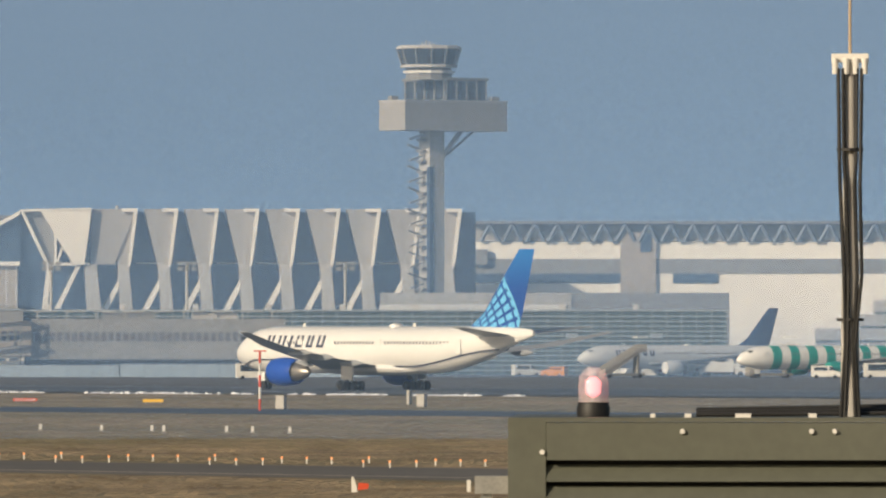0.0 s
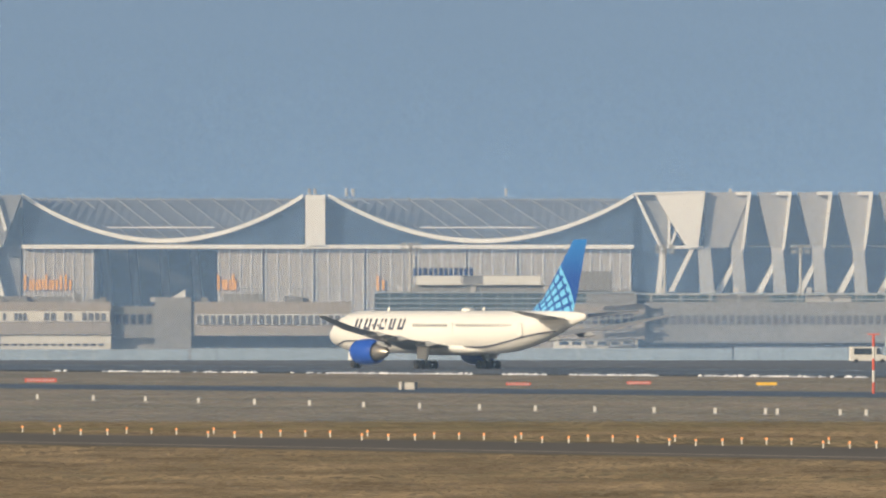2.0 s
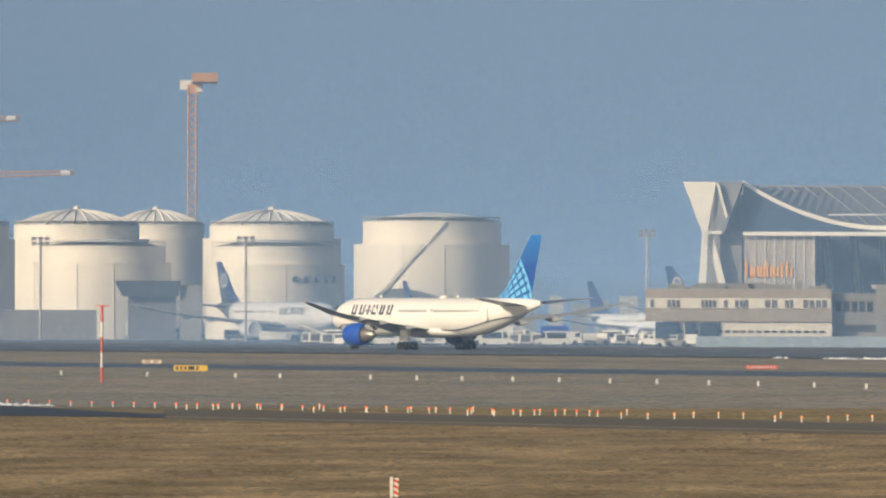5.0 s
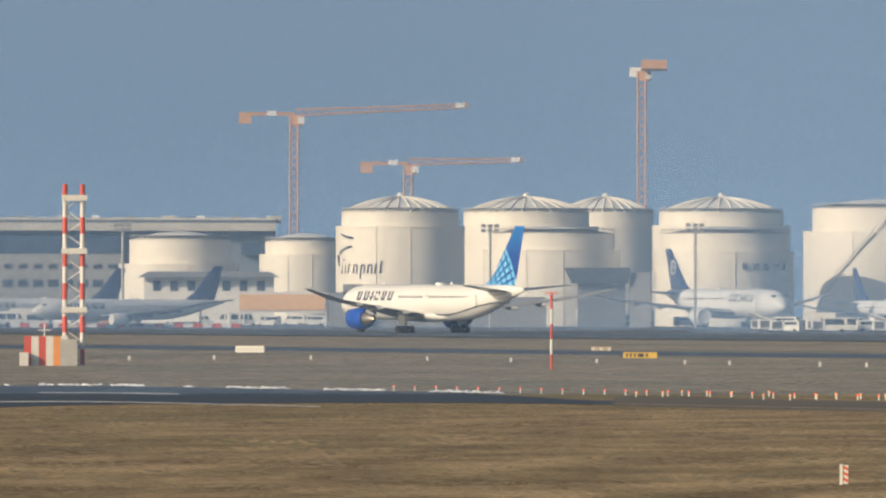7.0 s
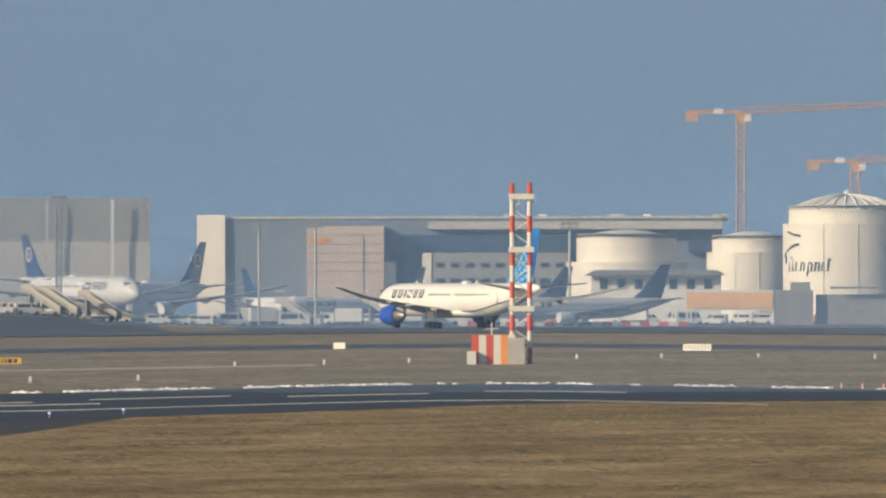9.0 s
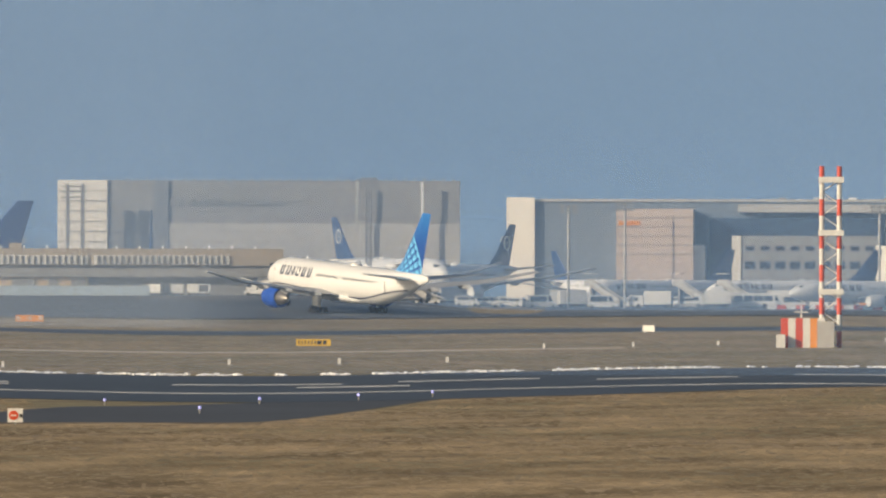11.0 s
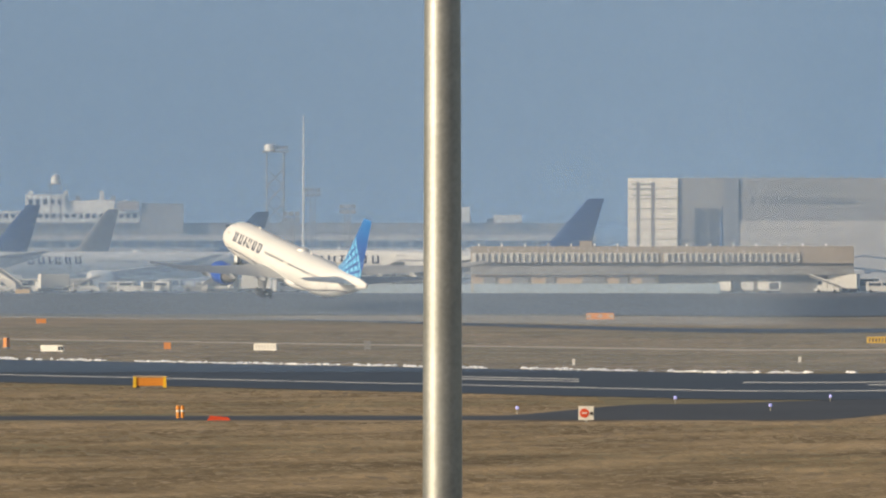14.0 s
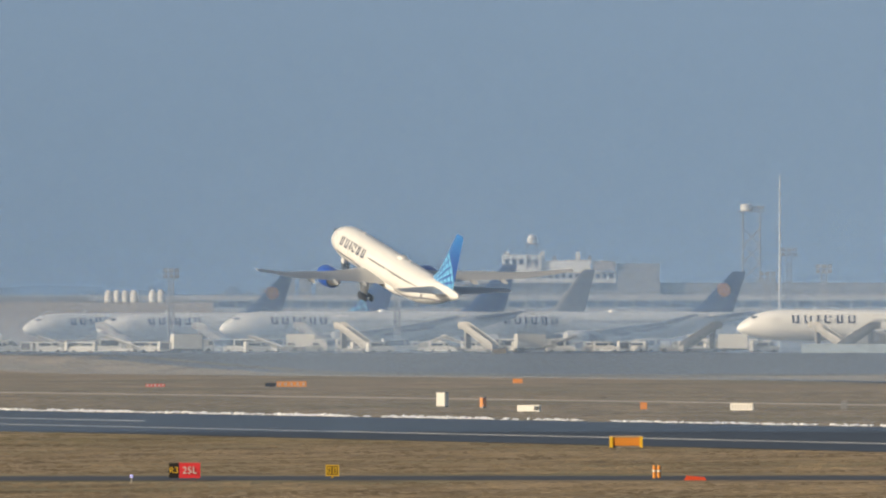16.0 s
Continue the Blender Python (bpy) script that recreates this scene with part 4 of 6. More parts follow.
for i in range(9):
    b = -450 + i * 52
    s.box("roof_rail", b, b + 40, -46, -44, 2, 2.2, "ledge")
    s.box("rail_post", b + 4, b + 6, -46, -32, 2, 2.2, "ledge")

# Here too the set-back ground floor carries its shade as near-black colour.
s = block_building("office_block", -1730, -974, 1775, -33, "beige and grey concrete office block with white window bands", (
    (-1730, -1400, -32, 26, 0, "brown"), (-1400, -1322, -24, 32, 2, "panel"), (-1322, -1258, -40, None, 0.5, "concrete"), (-1258, -974, -32, 28, 1, "brown"),
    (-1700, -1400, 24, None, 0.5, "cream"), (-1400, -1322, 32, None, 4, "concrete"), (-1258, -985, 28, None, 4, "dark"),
    (-1640, -1520, -42, -32, 4, "panel"), (-1200, -1130, -46, -32, 4, "concrete"), (-1090, -1060, -42, -32, 3, "panel")), (
    (-1395, -1326, 5, -10, 8, 2, "window"), (-1250, -980, 22, -8, 8, 0.85, "cabin"), (-1690, -1410, 20, 42, 46, 0.5, "dark")))
part("slanted_rooflight", prism(bmesh.new(), [(s.x(-1306), s.z(-32)), (s.x(-1268), s.z(-32)), (s.x(-1268), s.z(-54))], 3, 9), "pale", s.ob)
for i in range(8):
    s.box("roof_unit", -1690 + i * 90, -1678 + i * 90, -40, -32, 5, 8, ("panel", "ledge", "concrete")[i % 3])

s.box("window_band", -1250, -980, -10, 9, 0.85, 1, "pale", "white window band")
s.box("window_band", -1728, -1402, -15, 3, -0.2, 0, "cream", "white window band")
for b0, b1, k in ((-1722, -1714, 1), (-1692, -1668, 3), (-1632, -1604, 4), (-1592, -1584, 1), (-1572, -1548, 3), (-1520, -1496, 2), (-1484, -1468, 2), (-1452, -1408, 4)):
    s.panes("window", b0, b1, k, -12, 1, -0.2, "cabin", 0.7)
for b0, b1 in ((-1712, -1668), (-1660, -1640), (-1634, -1600)):
    s.box("gate_bay", b0, b1, 28, 56, -0.05, 0.5, "blue_glass", "glazed ground-floor bay")
for b0, b1, d in ((-1690, -1660, -40), (-1652, -1590, -38), (-1560, -1548, -42), (-1530, -1470, -41), (-1462, -1452, -46), (-1440, -1410, -37)):
    s.box("roof_unit", b0, b1, d, -32, 3, 8, "panel")
s = Site("storage_shed", 330, 1900, "long low beige shed with a flat roof", "building")
s.box("wall", 162, 500, -78, None, 0, 20, "ledge")
s.box("fascia", 160, 490, -57, -44, -0.5, 0, "pale")
for i in range(11):
    s.box("wall_joint", 172 + i * 30, 173 + i * 30, -76, -58, -0.12, 0, "panel")
s.box("fascia", 500, 780, -78, None, 0.5, 18, "panel")
s = Site("machine_room", -560, 1870, "grey rooftop plant room over a white band", "building")
s.box("white_band", -860, -640, -78, -62, 0, 12, "pale")
s.box("plant_room", -610, -515, -86, -52, -0.5, 12, "panel")
s.box("lower_wall", -870, -515, -62, None, 1, 12, "concrete")
for i in range(12):
    b = -862 + i * 9
    part("cooling_pipe", turned(bmesh.new(), [(3.5 * s.u, s.z(-78)), (3.5 * s.u, s.z(-92))], 10, "z", (s.x(b), 3, 0)), "navy", s.ob)

s = Site("cargo_hall", 640, 2180, "long white cargo hall with a trussed grey roof", "hall")
s.box("wall", 325, 1300, -168, None, 0, 60, "ivory")
s.box("window_strip", 326, 590, -112, -95, -0.3, 0, "blue_glass", "dark window strip")
s.box("window_strip", 680, 760, -112, -95, -0.3, 0, "blue_glass", "dark window strip")
s.box("lower_band", 320, 1300, -138, -112, -0.25, 0, "panel")
s.box("annex", 325, 352, -155, -128, -2, 0, "panel")
s.box("stair_tower", 587, 650, -185, None, -1, 20, "brown", "beige stair tower")
s.box("stair_window", 622, 642, -182, -150, -1.2, -1, "blue_glass")
s.box("roof", 320, 1300, -205, -200, -3, 60, "roof")
s.box("roof_gap", 330, 1300, -200, -170, 3, 60, "rib_grey")
for i in range(24):
    b = 340 + i * 40
    bm = bmesh.new()
    rod(bm, (s.x(b), -1, s.z(-169)), (s.x(b + 16), -2, s.z(-199)), 0.5, 5)
    rod(bm, (s.x(b + 32), -1, s.z(-169)), (s.x(b + 16), -2, s.z(-199)), 0.5, 5)
    part("roof_truss", bm, "blue_sheet", s.ob)
s = Site("terraced_block", 1060, 1900, "pale green-grey terraced office block", "building")
for i in range(6):
    s.box("storey", 930 + 26 * i * (i > 2), 1400, -70 + 25 * (5 - i) - 20, -70 + 25 * (6 - i) - 24, i * 1.5, 20, "ledge")
    s.box("glass_band", 932 + 26 * i * (i > 2), 1400, -70 + 25 * (6 - i) - 24, -70 + 25 * (6 - i) - 20, i * 1.5 + 1, 20, "teal_glass")
s.box("lattice_mast", 1176, 1188, -205, None, 0, 3, "ledge")


def barrier(b0, b1, D0, D1, high, label):
    """A row of pale blast-screen panels."""
    n = max(2, int(abs(b1 - b0) / 42))
    s = thing("blast_screen", (b0 + b1) / 2, (D0 + D1) / 2, label, "barrier")
    inv = s.matrix_world.inverted()
    for i in range(n):
        a, b = b0 + (b1 - b0) * i / n, b0 + (b1 - b0) * (i + 0.985) / n
        Da, Db = D0 + (D1 - D0) * i / n, D0 + (D1 - D0) * (i + 0.985) / n
        p, q = inv @ spot(a, Da), inv @ spot(b, Db)
        bm = bmesh.new()
        v = [bm.verts.new(c) for c in (p, q, q + Vector((0, 0.9, high)), p + Vector((0, 0.9, high)), p + Vector((0, 0.2, 0)), q + Vector((0, 0.2, 0)), q + Vector((0, 1.1, high)), p + Vector((0, 1.1, high)))]
        for f in ((0, 1, 2, 3), (5, 4, 7, 6), (3, 2, 6, 7), (0, 3, 7, 4), (1, 5, 6, 2)):
            bm.faces.new([v[j] for j in f])
        part("screen_panel", bm, "barrier", s)


barrier(-1640, -1262, 1742, 1742, 2.0, "pale blue sheet-metal blast screen beside the runway")
barrier(-1258, -848, 1742, 1742, 2.2, "pale blue sheet-metal blast screen beside the runway")
barrier(-845, -300, 1742, 1742, 2.2, "pale blue sheet-metal blast screen beside the runway")
barrier(-298, 140, 1742, 1742, 2.4, "pale blue sheet-metal blast screen beside the runway")


# ---- cranes ----
def crane(bearing, D, top, left, right, jib_drop, label, end_on=False):
    s = Site("tower_crane", bearing, D, label, "crane", group="tower cranes")
    u = s.u
    zt = s.z(top)
    half = 7 * u
    bm = bmesh.new()
    for sx in (-1, 1):
        for sy in (-1, 1):
            rod(bm, (sx * half, sy * half, 0), (sx * half, sy * half, zt), 0.28, 4)
    z = 0
    while z < zt - 2 * half:
        for sy in (-1, 1):
            rod(bm, (-half, sy * half, z), (half, sy * half, z + 2 * half), 0.14, 3)
            rod(bm, (half, sy * half, z), (-half, sy * half, z + 2 * half), 0.14, 3)
        z += 2 * half
    part("mast", bm, "crane", s.ob, "lattice mast")
    part("slewing_cab", boxm(-1.3 * half, 2.2 * half, -half, half, zt - 1.5 * half, zt + half), "crane", s.ob)
    part("cab", boxm(half, 2.6 * half, -2 * half, -half, zt - half, zt + 0.7 * half), "pale", s.ob)
    bm = bmesh.new()
    x0, x1 = left * u, right * u
    zj = zt + half
    tilt = jib_drop * u / max(1, x1)
    if end_on:
        part("jib", boxm(-half * 0.2, x1, -30, -2, zj, zj + 2.2 * half), "crane", s.ob, "jib seen end on")
        part("counterweight", boxm(x0, 0, 2, 6, zj - 1.4 * half, zj + half), "pale", s.ob)
        return
    for dz, dy in ((0, -0.8), (0, 0.8), (1.7, 0)):
        rod(bm, (0, dy, zj + dz), (x1, dy, zj + dz * 0.5 + tilt * x1), 0.2, 4)
    n = 22
    for i in range(n):
        xa, xb = x1 * i / n, x1 * (i + 0.5) / n
        for dy in (-0.8, 0.8):
            rod(bm, (xa, dy, zj + tilt * xa), (xb, 0, zj + 1.5 + tilt * xb), 0.12, 3)
            rod(bm, (xb, 0, zj + 1.5 + tilt * xb), (x1 * (i + 1) / n, dy, zj + tilt * x1 * (i + 1) / n), 0.12, 3)
    part("jib", bm, "crane", s.ob, "long lattice jib")
    part("counter_jib", boxm(x0, 0, -1.1, 1.1, zj, zj + 0.9), "crane", s.ob)
    part("counterweight", boxm(x0, x0 + 22 * u, -1.2, 1.2, zj - 14 * u, zj + 0.2), "crane", s.ob)
    part("name_board", boxm(x0 + 50 * u, x0 + 66 * u, -1.3, -1.1, zj, zj + 9 * u), "pale", s.ob)
    part("name_board", boxm(x1 - 24 * u, x1 - 8 * u, -1.3, -1.1, zj + tilt * x1, zj + 8 * u + tilt * x1), "pale", s.ob)


crane(-3147, 2600, -305, -98, 310, 15, "orange-yellow tower crane with a long lattice jib")
crane(-2945, 2700, -218, -85, 205, 6, "orange-yellow tower crane behind the fuel tanks")
crane(-2532, 2650, -385, -22, 44, 0, "orange tower crane with its jib turned end on", True)


# ---- buildings beyond the tanks ----
s = Site("maintenance_hall", -3540, 2330, "very long pale maintenance hall with roof units", "hall")
# Shade is in the wall's blue-grey, sunlight in the end's ivory.
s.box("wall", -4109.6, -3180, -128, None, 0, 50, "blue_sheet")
s.box("lit_end", -4109.6, -4060, -134, None, -1.5, 0, "ivory", "end wall of the hall in a sunlit cream")
s.box("roof_edge", -4060, -3180, -131, -127, -0.5, 50, "ledge")
s.box("beige_block", -3912, -3777, -113, None, -22, 0, "rose", "cream square block with grey joints")
s.box("low_block", -3777, -3757, -50, None, -20, 0, "pale")
for d in (-98, -82, -66, -50, -34):
    s.box("panel_joint", -3912, -3777, d, d + 1.2, -22.15, -22, "panel")
s.box("orange_band", -3908, -3870, -92, -84, -22.2, -22.05, "orange")
s.box("flag_pole", -3858, -3856.6, -113, None, -26, -25.8, "ledge")
s.box("dark_hall", -3750, -3452, -98, None, -8, 0, "blue_glass", "dark blue hall front")
s.box("office_front", -3707, -3452, -66, None, -28, -8, "concrete", "grey office front")
s.box("office_end", -3709, -3693, -66, None, -28.3, -28, "cream")
s.panes("window", -3690, -3455, 9, -48, -40, -28, "window", 0.6)
s.panes("window", -3690, -3455, 9, -21, -8, -28, "window", 0.7)
s.box("upper_storey", -3700, -3180, -122, -108, -4, 0, "ledge")
s.box("glass_corner", -3240, -3180, -86, -66, -4, 0, "blue_glass")
for i in range(16):
    b = -3660 + i * 31
    s.box("roof_unit", b, b + (14 if i % 3 else 26), -132 - (i % 2) * 3, -122, 4, 9, ("ledge", "panel", "pale")[i % 3])
for i in range(40):
    b = -4050 + i * 9.5
    s.box("roof_post", b, b + 1, -134, -131, 1, 1.3, "panel")

s = Site("white_house", -3300, 2120, "low white house with a wide dark flat roof", "building")
s.box("wall", -3412, -3182, -28, None, 0, 14, "pale")
part("roof", prism(bmesh.new(), [(s.x(-3424), s.z(-26)), (s.x(-3172), s.z(-26)), (s.x(-3190), s.z(-36)), (s.x(-3404), s.z(-36))], -3, 16), "roof", s.ob, "wide dark roof")
s.panes("window", -3405, -3190, 7, -20, -2, 0, "window", 0.45)
s = Site("hoarding", -3167, 2000, "long beige hoarding of painted boards", "hoarding")
for i in range(8):
    part("board", boxm(s.x(-3243 + i * 19), s.x(-3243 + i * 19 + 18.7), 0, 0.2, s.z(32), s.z(4)), "ochre", s.ob)
s.box("frame", -3245, -3090, 0, 4, 0.2, 0.6, "pale")
s.box("frame", -3245, -3090, 32, 36, 0.2, 0.6, "pale")
s.box("post", -3245, -3241, 0, None, 0.2, 0.6, "pale")
s.box("post", -3092, -3089, 0, None, 0.2, 0.6, "pale")
s = Site("canopy_building", -2610, 2020, "dark slanted canopy building beside the tanks", "building")
part("canopy", prism(bmesh.new(), [(s.x(-2669), s.z(-44)), (s.x(-2551), s.z(-44)), (s.x(-2556), s.z(-16)), (s.x(-2655), s.z(-16))], 0, 8), "dark", s.ob)
s.box("wall", -2645, -2560, -16, None, 2, 10, "cabin")
s.box("annex", -2553, -2515, -36, None, 1, 8, "concrete")
s = Site("service_shed", -2990, 2030, "low grey service sheds under the tanks", "building")
s.box("shed", -3085, -3020, 0, None, 0, 8, "panel")
s.box("shed", -3060, -3025, -14, 0, 1, 8, "concrete")
s.box("shed_roof", -2990, -2900, -6, -2, -1, 8, "roof")
s.box("shed", -3015, -2700, 8, None, 2, 8, "panel")
s = Site("depot", -1900, 2250, "small grey depot sheds and containers far off", "building")
for i, b in enumerate((-1985, -1955, -1900, -1860, -1820, -1775)):
    s.box("shed", b, b + 24 + 8 * (i % 2), -4 - 7 * (i % 3), None, i % 2, 8, ("panel", "concrete", "ledge")[i % 3])


# ---- lamp masts on the apron ----
def lamp_mast(bearing, D, top, label="tall grey floodlight mast on the apron"):
    s = Site("floodlight_mast", bearing, D, label, "lamp", group="floodlight masts")
    bm = bmesh.new()
    rod(bm, (0, 0, 0), (0, 0, s.z(top)), 0.28, 8)
    part("mast", bm, "ledge", s.ob)
    for dx in (-1.3, 0, 1.3):
        for dz in (0, -1.0):
            part("floodlight", boxm(dx - 0.5, dx + 0.5, -0.5, 0.1, s.z(top) + dz - 0.35, s.z(top) + dz + 0.35), "panel", s.ob)


for b, D, top in ((-1727, 2150, -134), (-2437, 1980, -120), (-2800, 1990, -118), (-3900, 2000, -122), (-3450, 2010, -118), (-4000, 2000, -118), (-870, 1860, -134), (-180, 1860, -130), (100, 1860, -130), (-420, 1860, -130)):
    lamp_mast(b, D, top)


# ---- red and white mast with its cabin, striped poles ----
def striped_tube(bm_red, bm_white, x, y, z0, z1, r, n):
    for i in range(n):
        a, b = z0 + (z1 - z0) * i / n, z0 + (z1 - z0) * (i + 1) / n
        rod(bm_red if i % 2 == 0 else bm_white, (x, y, a), (x, y, b), r, 10)


def approach_mast():
    s = Site("aerial_mast", -3537, 965, "red and white banded double aerial mast with cross arms", "mast")
    for bx in (-3552, -3521):
        r, w = bmesh.new(), bmesh.new()
        striped_tube(r, w, s.x(bx), 0, 0, s.z(-190), 0.24, 11)
        part("red_band", r, "red", s.ob), part("white_band", w, "pale", s.ob)
    for d in (-166, -72, 32):
        part("cross_arm", boxm(s.x(-3558), s.x(-3513), -0.5, 0.5, s.z(d + 5), s.z(d - 5)), "pale", s.ob)
    bm = bmesh.new()
    for i in range(14):
        z0, z1 = s.z(-166) * i / 14, s.z(-166) * (i + 1) / 14
        a, b = (-3552, -3521) if i % 2 else (-3521, -3552)
        rod(bm, (s.x(a), 0, z0), (s.x(b), 0, z1), 0.06, 4)
    part("lattice", bm, "pale", s.ob)
    c = Site("equipment_cabin", -3590, 962, "orange and white chequered equipment cabin beside the mast", "cabin")
    z = c.z(79)
    for i in range(6):
        part("cabin_panel", boxm(c.x(-3624 + i * 13), c.x(-3624 + i * 13 + 12.8), 0, 3, 0, z), ("red", "pale", "red", "pale", "orange", "pale")[i], c.ob)
    part("cabinet", boxm(c.x(-3632), c.x(-3616), -1.0, -0.1, 0, z * 0.45), "pale", c.ob)
    part("cabinet", boxm(c.x(-3560), c.x(-3530), -0.8, -0.1, 0, z * 0.9), "ledge", c.ob)
    bm = bmesh.new()
    rod(bm, (c.x(-3588), 1, z), (c.x(-3588), 1, z + 1.2), 0.06)
    rod(bm, (c.x(-3600), 1, z + 0.6), (c.x(-3576), 1, z + 0.6), 0.06)
    part("roof_aerial", bm, "pale", c.ob)


approach_mast()


def striped_pole(bearing, D, top):
    s = Site("striped_pole", bearing, D, "thin red and white banded pole in the grass", "pole", group="banded poles")
    r, w = bmesh.new(), bmesh.new()
    striped_tube(r, w, 0, 0, 0, s.z(top), 0.13, 5)
    part("red_band", r, "red", s.ob), part("white_band", w, "pale", s.ob)
    part("top_bar", boxm(-0.6, 0.6, -0.1, 0.1, s.z(top), s.z(top) + 0.12), "red", s.ob)


striped_pole(-2691, 920, 2)
striped_pole(-51, 962, 26)


# ---- small things in the grass ----
def prism_sign(bearing, D, w, h, colour, label, cat="sign", marks=(), leg=0.35, group=""):
    s = thing(cat.replace(" ", "_"), bearing, D, label, cat, -28 if colour == "pale" else 0, group)
    part("board", boxm(-w / 2, w / 2, 0, 0.25, leg, leg + h), colour, s)
    for i in (-1, 1):
        part("leg", boxm(i * w * 0.36 - 0.05, i * w * 0.36 + 0.05, 0.05, 0.2, 0, leg), "panel", s)
    for x, ww, mat in marks:
        part("mark", boxm(x * w - ww * w / 2, x * w + ww * w / 2, -0.02, 0, leg + h * 0.2, leg + h * 0.8), mat, s)
    return s


def bars(n, mat, lo=-0.4, hi=0.4):
    return [(lo + (hi - lo) * i / (n - 1), 0.55 * (hi - lo) / n, mat) for i in range(n)]


def at_drop(d):
    return EYE.z / (d * STEP)


# guidance signs, bearing and drop of their foot
for b, d, w, h, mat, label, marks in (
        (-466, 117, 2.6, 0.32, "red", "low red guidance board with pale characters worn to bars", bars(9, "line")),
        (-1524, 113, 3.6, 0.42, "red", "low red guidance board with pale characters worn to bars", bars(9, "line")),
        (-240, 119, 2.2, 0.34, "yellow", "low yellow guidance board", bars(3, "yellow")),
        (-679, 119, 2.6, 0.30, "red", "low red guidance board with pale characters worn to bars", bars(7, "line")),
        (-2534, 119, 3.6, 0.62, "yellow", "yellow guidance sign with dark bars of writing", bars(6, "black", -0.4, 0.2) + [(0.0, 0.14, "black")]),
        (-2603, 106, 2.4, 0.5, "wood", "low orange and white guidance board from behind", bars(3, "pale")),
        (-4451, 133, 3.3, 0.62, "yellow", "yellow guidance sign with dark bars of writing", bars(6, "black", -0.42, 0.05) + [(0.17, 0.13, "black"), (0.33, 0.10, "black")]),
        (-3225, 110, 3.7, 0.75, "pale", "white guidance board from behind", bars(8, "ledge")),
        (-3858, 106, 1.6, 0.75, "pale", "small white cabinet in the grass", [])):
    prism_sign(b, at_drop(d), w, h, mat, label, "guidance sign", marks, 0.2, "guidance signs")


def cabinet(b, d, w, h, mat="pale", label="small pale electrical cabinet in the grass"):
    s = thing("electrical_cabinet", b, at_drop(d), label, "cabinet", -30, "electrical cabinets")
    part("body", boxm(-w / 2, w / 2, 0, 0.6, 0.1, h), mat, s)
    part("door", boxm(-w / 2 + 0.06, w / 2 - 0.06, -0.03, 0, 0.18, h - 0.08), mat, s)
    part("roof", boxm(-w / 2 - 0.06, w / 2 + 0.06, -0.06, 0.66, h, h + 0.06), "concrete", s)
    part("plinth", boxm(-w / 2, w / 2, 0, 0.6, 0, 0.1), "concrete", s)


for b, d, w, h in ((-16, 128, 0.95, 1.35), (233, 124, 0.9, 1.3), (-875, 124, 1.6, 0.75), (-888, 124, 0.35, 0.8), (211, 120, 0.3, 1.5)):
    cabinet(b, d, w, h, "ledge")


def marker_board(name="marker_post", label="small white runway marker board in the grass"):
    s = new(name)
    tagged(s, label, "marker", "marker boards")
    part("board", boxm(-0.11, 0.11, 0, 0.08, 0.08, 0.52), "pale", s)
    part("foot", boxm(-0.18, 0.18, -0.06, 0.14, 0, 0.1), "concrete", s)
    return s


board = marker_board()
boards = (-4043, -3885, -3735, -3583, -3438, -3288, -3117, -2911, -2763, -2611, -2455, -2376, -2216, -2134, -2054, -1964, -1882, -1792, -1709, -1617,
          -1530, -1431, -1339, -1245, -1146, -1049, -953, -854, -748, -649, -544, -439, -331, -242, -221, -110, -64, 2)
for i, b in enumerate(boards):
    D = track(b, 459 + 41 * ease(-500, -1900, b) - 53 * ease(-3000, -3900, b))
    m = Matrix.Translation(spot(b, D)) @ pose(0, 0, 0, 0, 0, math.degrees(-b * STEP))
    if i == 0:
        board.matrix_world = m
    else:
        copy_thing(board, m)
for b, d in ((-5000, 170), (-4600, 165), (-4405, 163), (-4214, 160), (-5228, 168)):
    copy_thing(board, Matrix.Translation(spot(b, at_drop(d))) @ pose(0, 0, 0, 0, 0, math.degrees(-b * STEP)))


def ground_lamp(colour, label):
    s = tagged(new("approach_lamp"), label, "lamp", "approach lamps")
    part("stem", boxm(-0.04, 0.04, -0.04, 0.04, 0, 0.26), "pale", s)
    part("lens", turned(bmesh.new(), [(0.04, 0.26), (0.06, 0.28), (0.068, 0.36), (0.03, 0.40)], 10), colour, s)
    return s


amber, red_l = ground_lamp("amber", "small amber approach lamp on a short stem"), ground_lamp("red_lamp", "small red runway end lamp on a short stem")
first = True
for k in range(-9, 9):
    base = -1500 + 272 * k
    for off, h in ((0, 341), (47, 341), (94, 343), (128, 348), (172, 348), (216, 348), (10, 352)):
        b = base + off
        if b < -2560:
            continue
        m = Matrix.Translation(spot(b, track(b, h), 0.06))
        if first:
            amber.matrix_world, first = m, False
        else:
            copy_thing(amber, m)
first = True
for i in range(32):
    b = -2970 + 37.3 * i
    m = Matrix.Translation(spot(b, track(b, 349), 0.0))
    if first:
        red_l.matrix_world, first = m, False
    else:
        copy_thing(red_l, m)


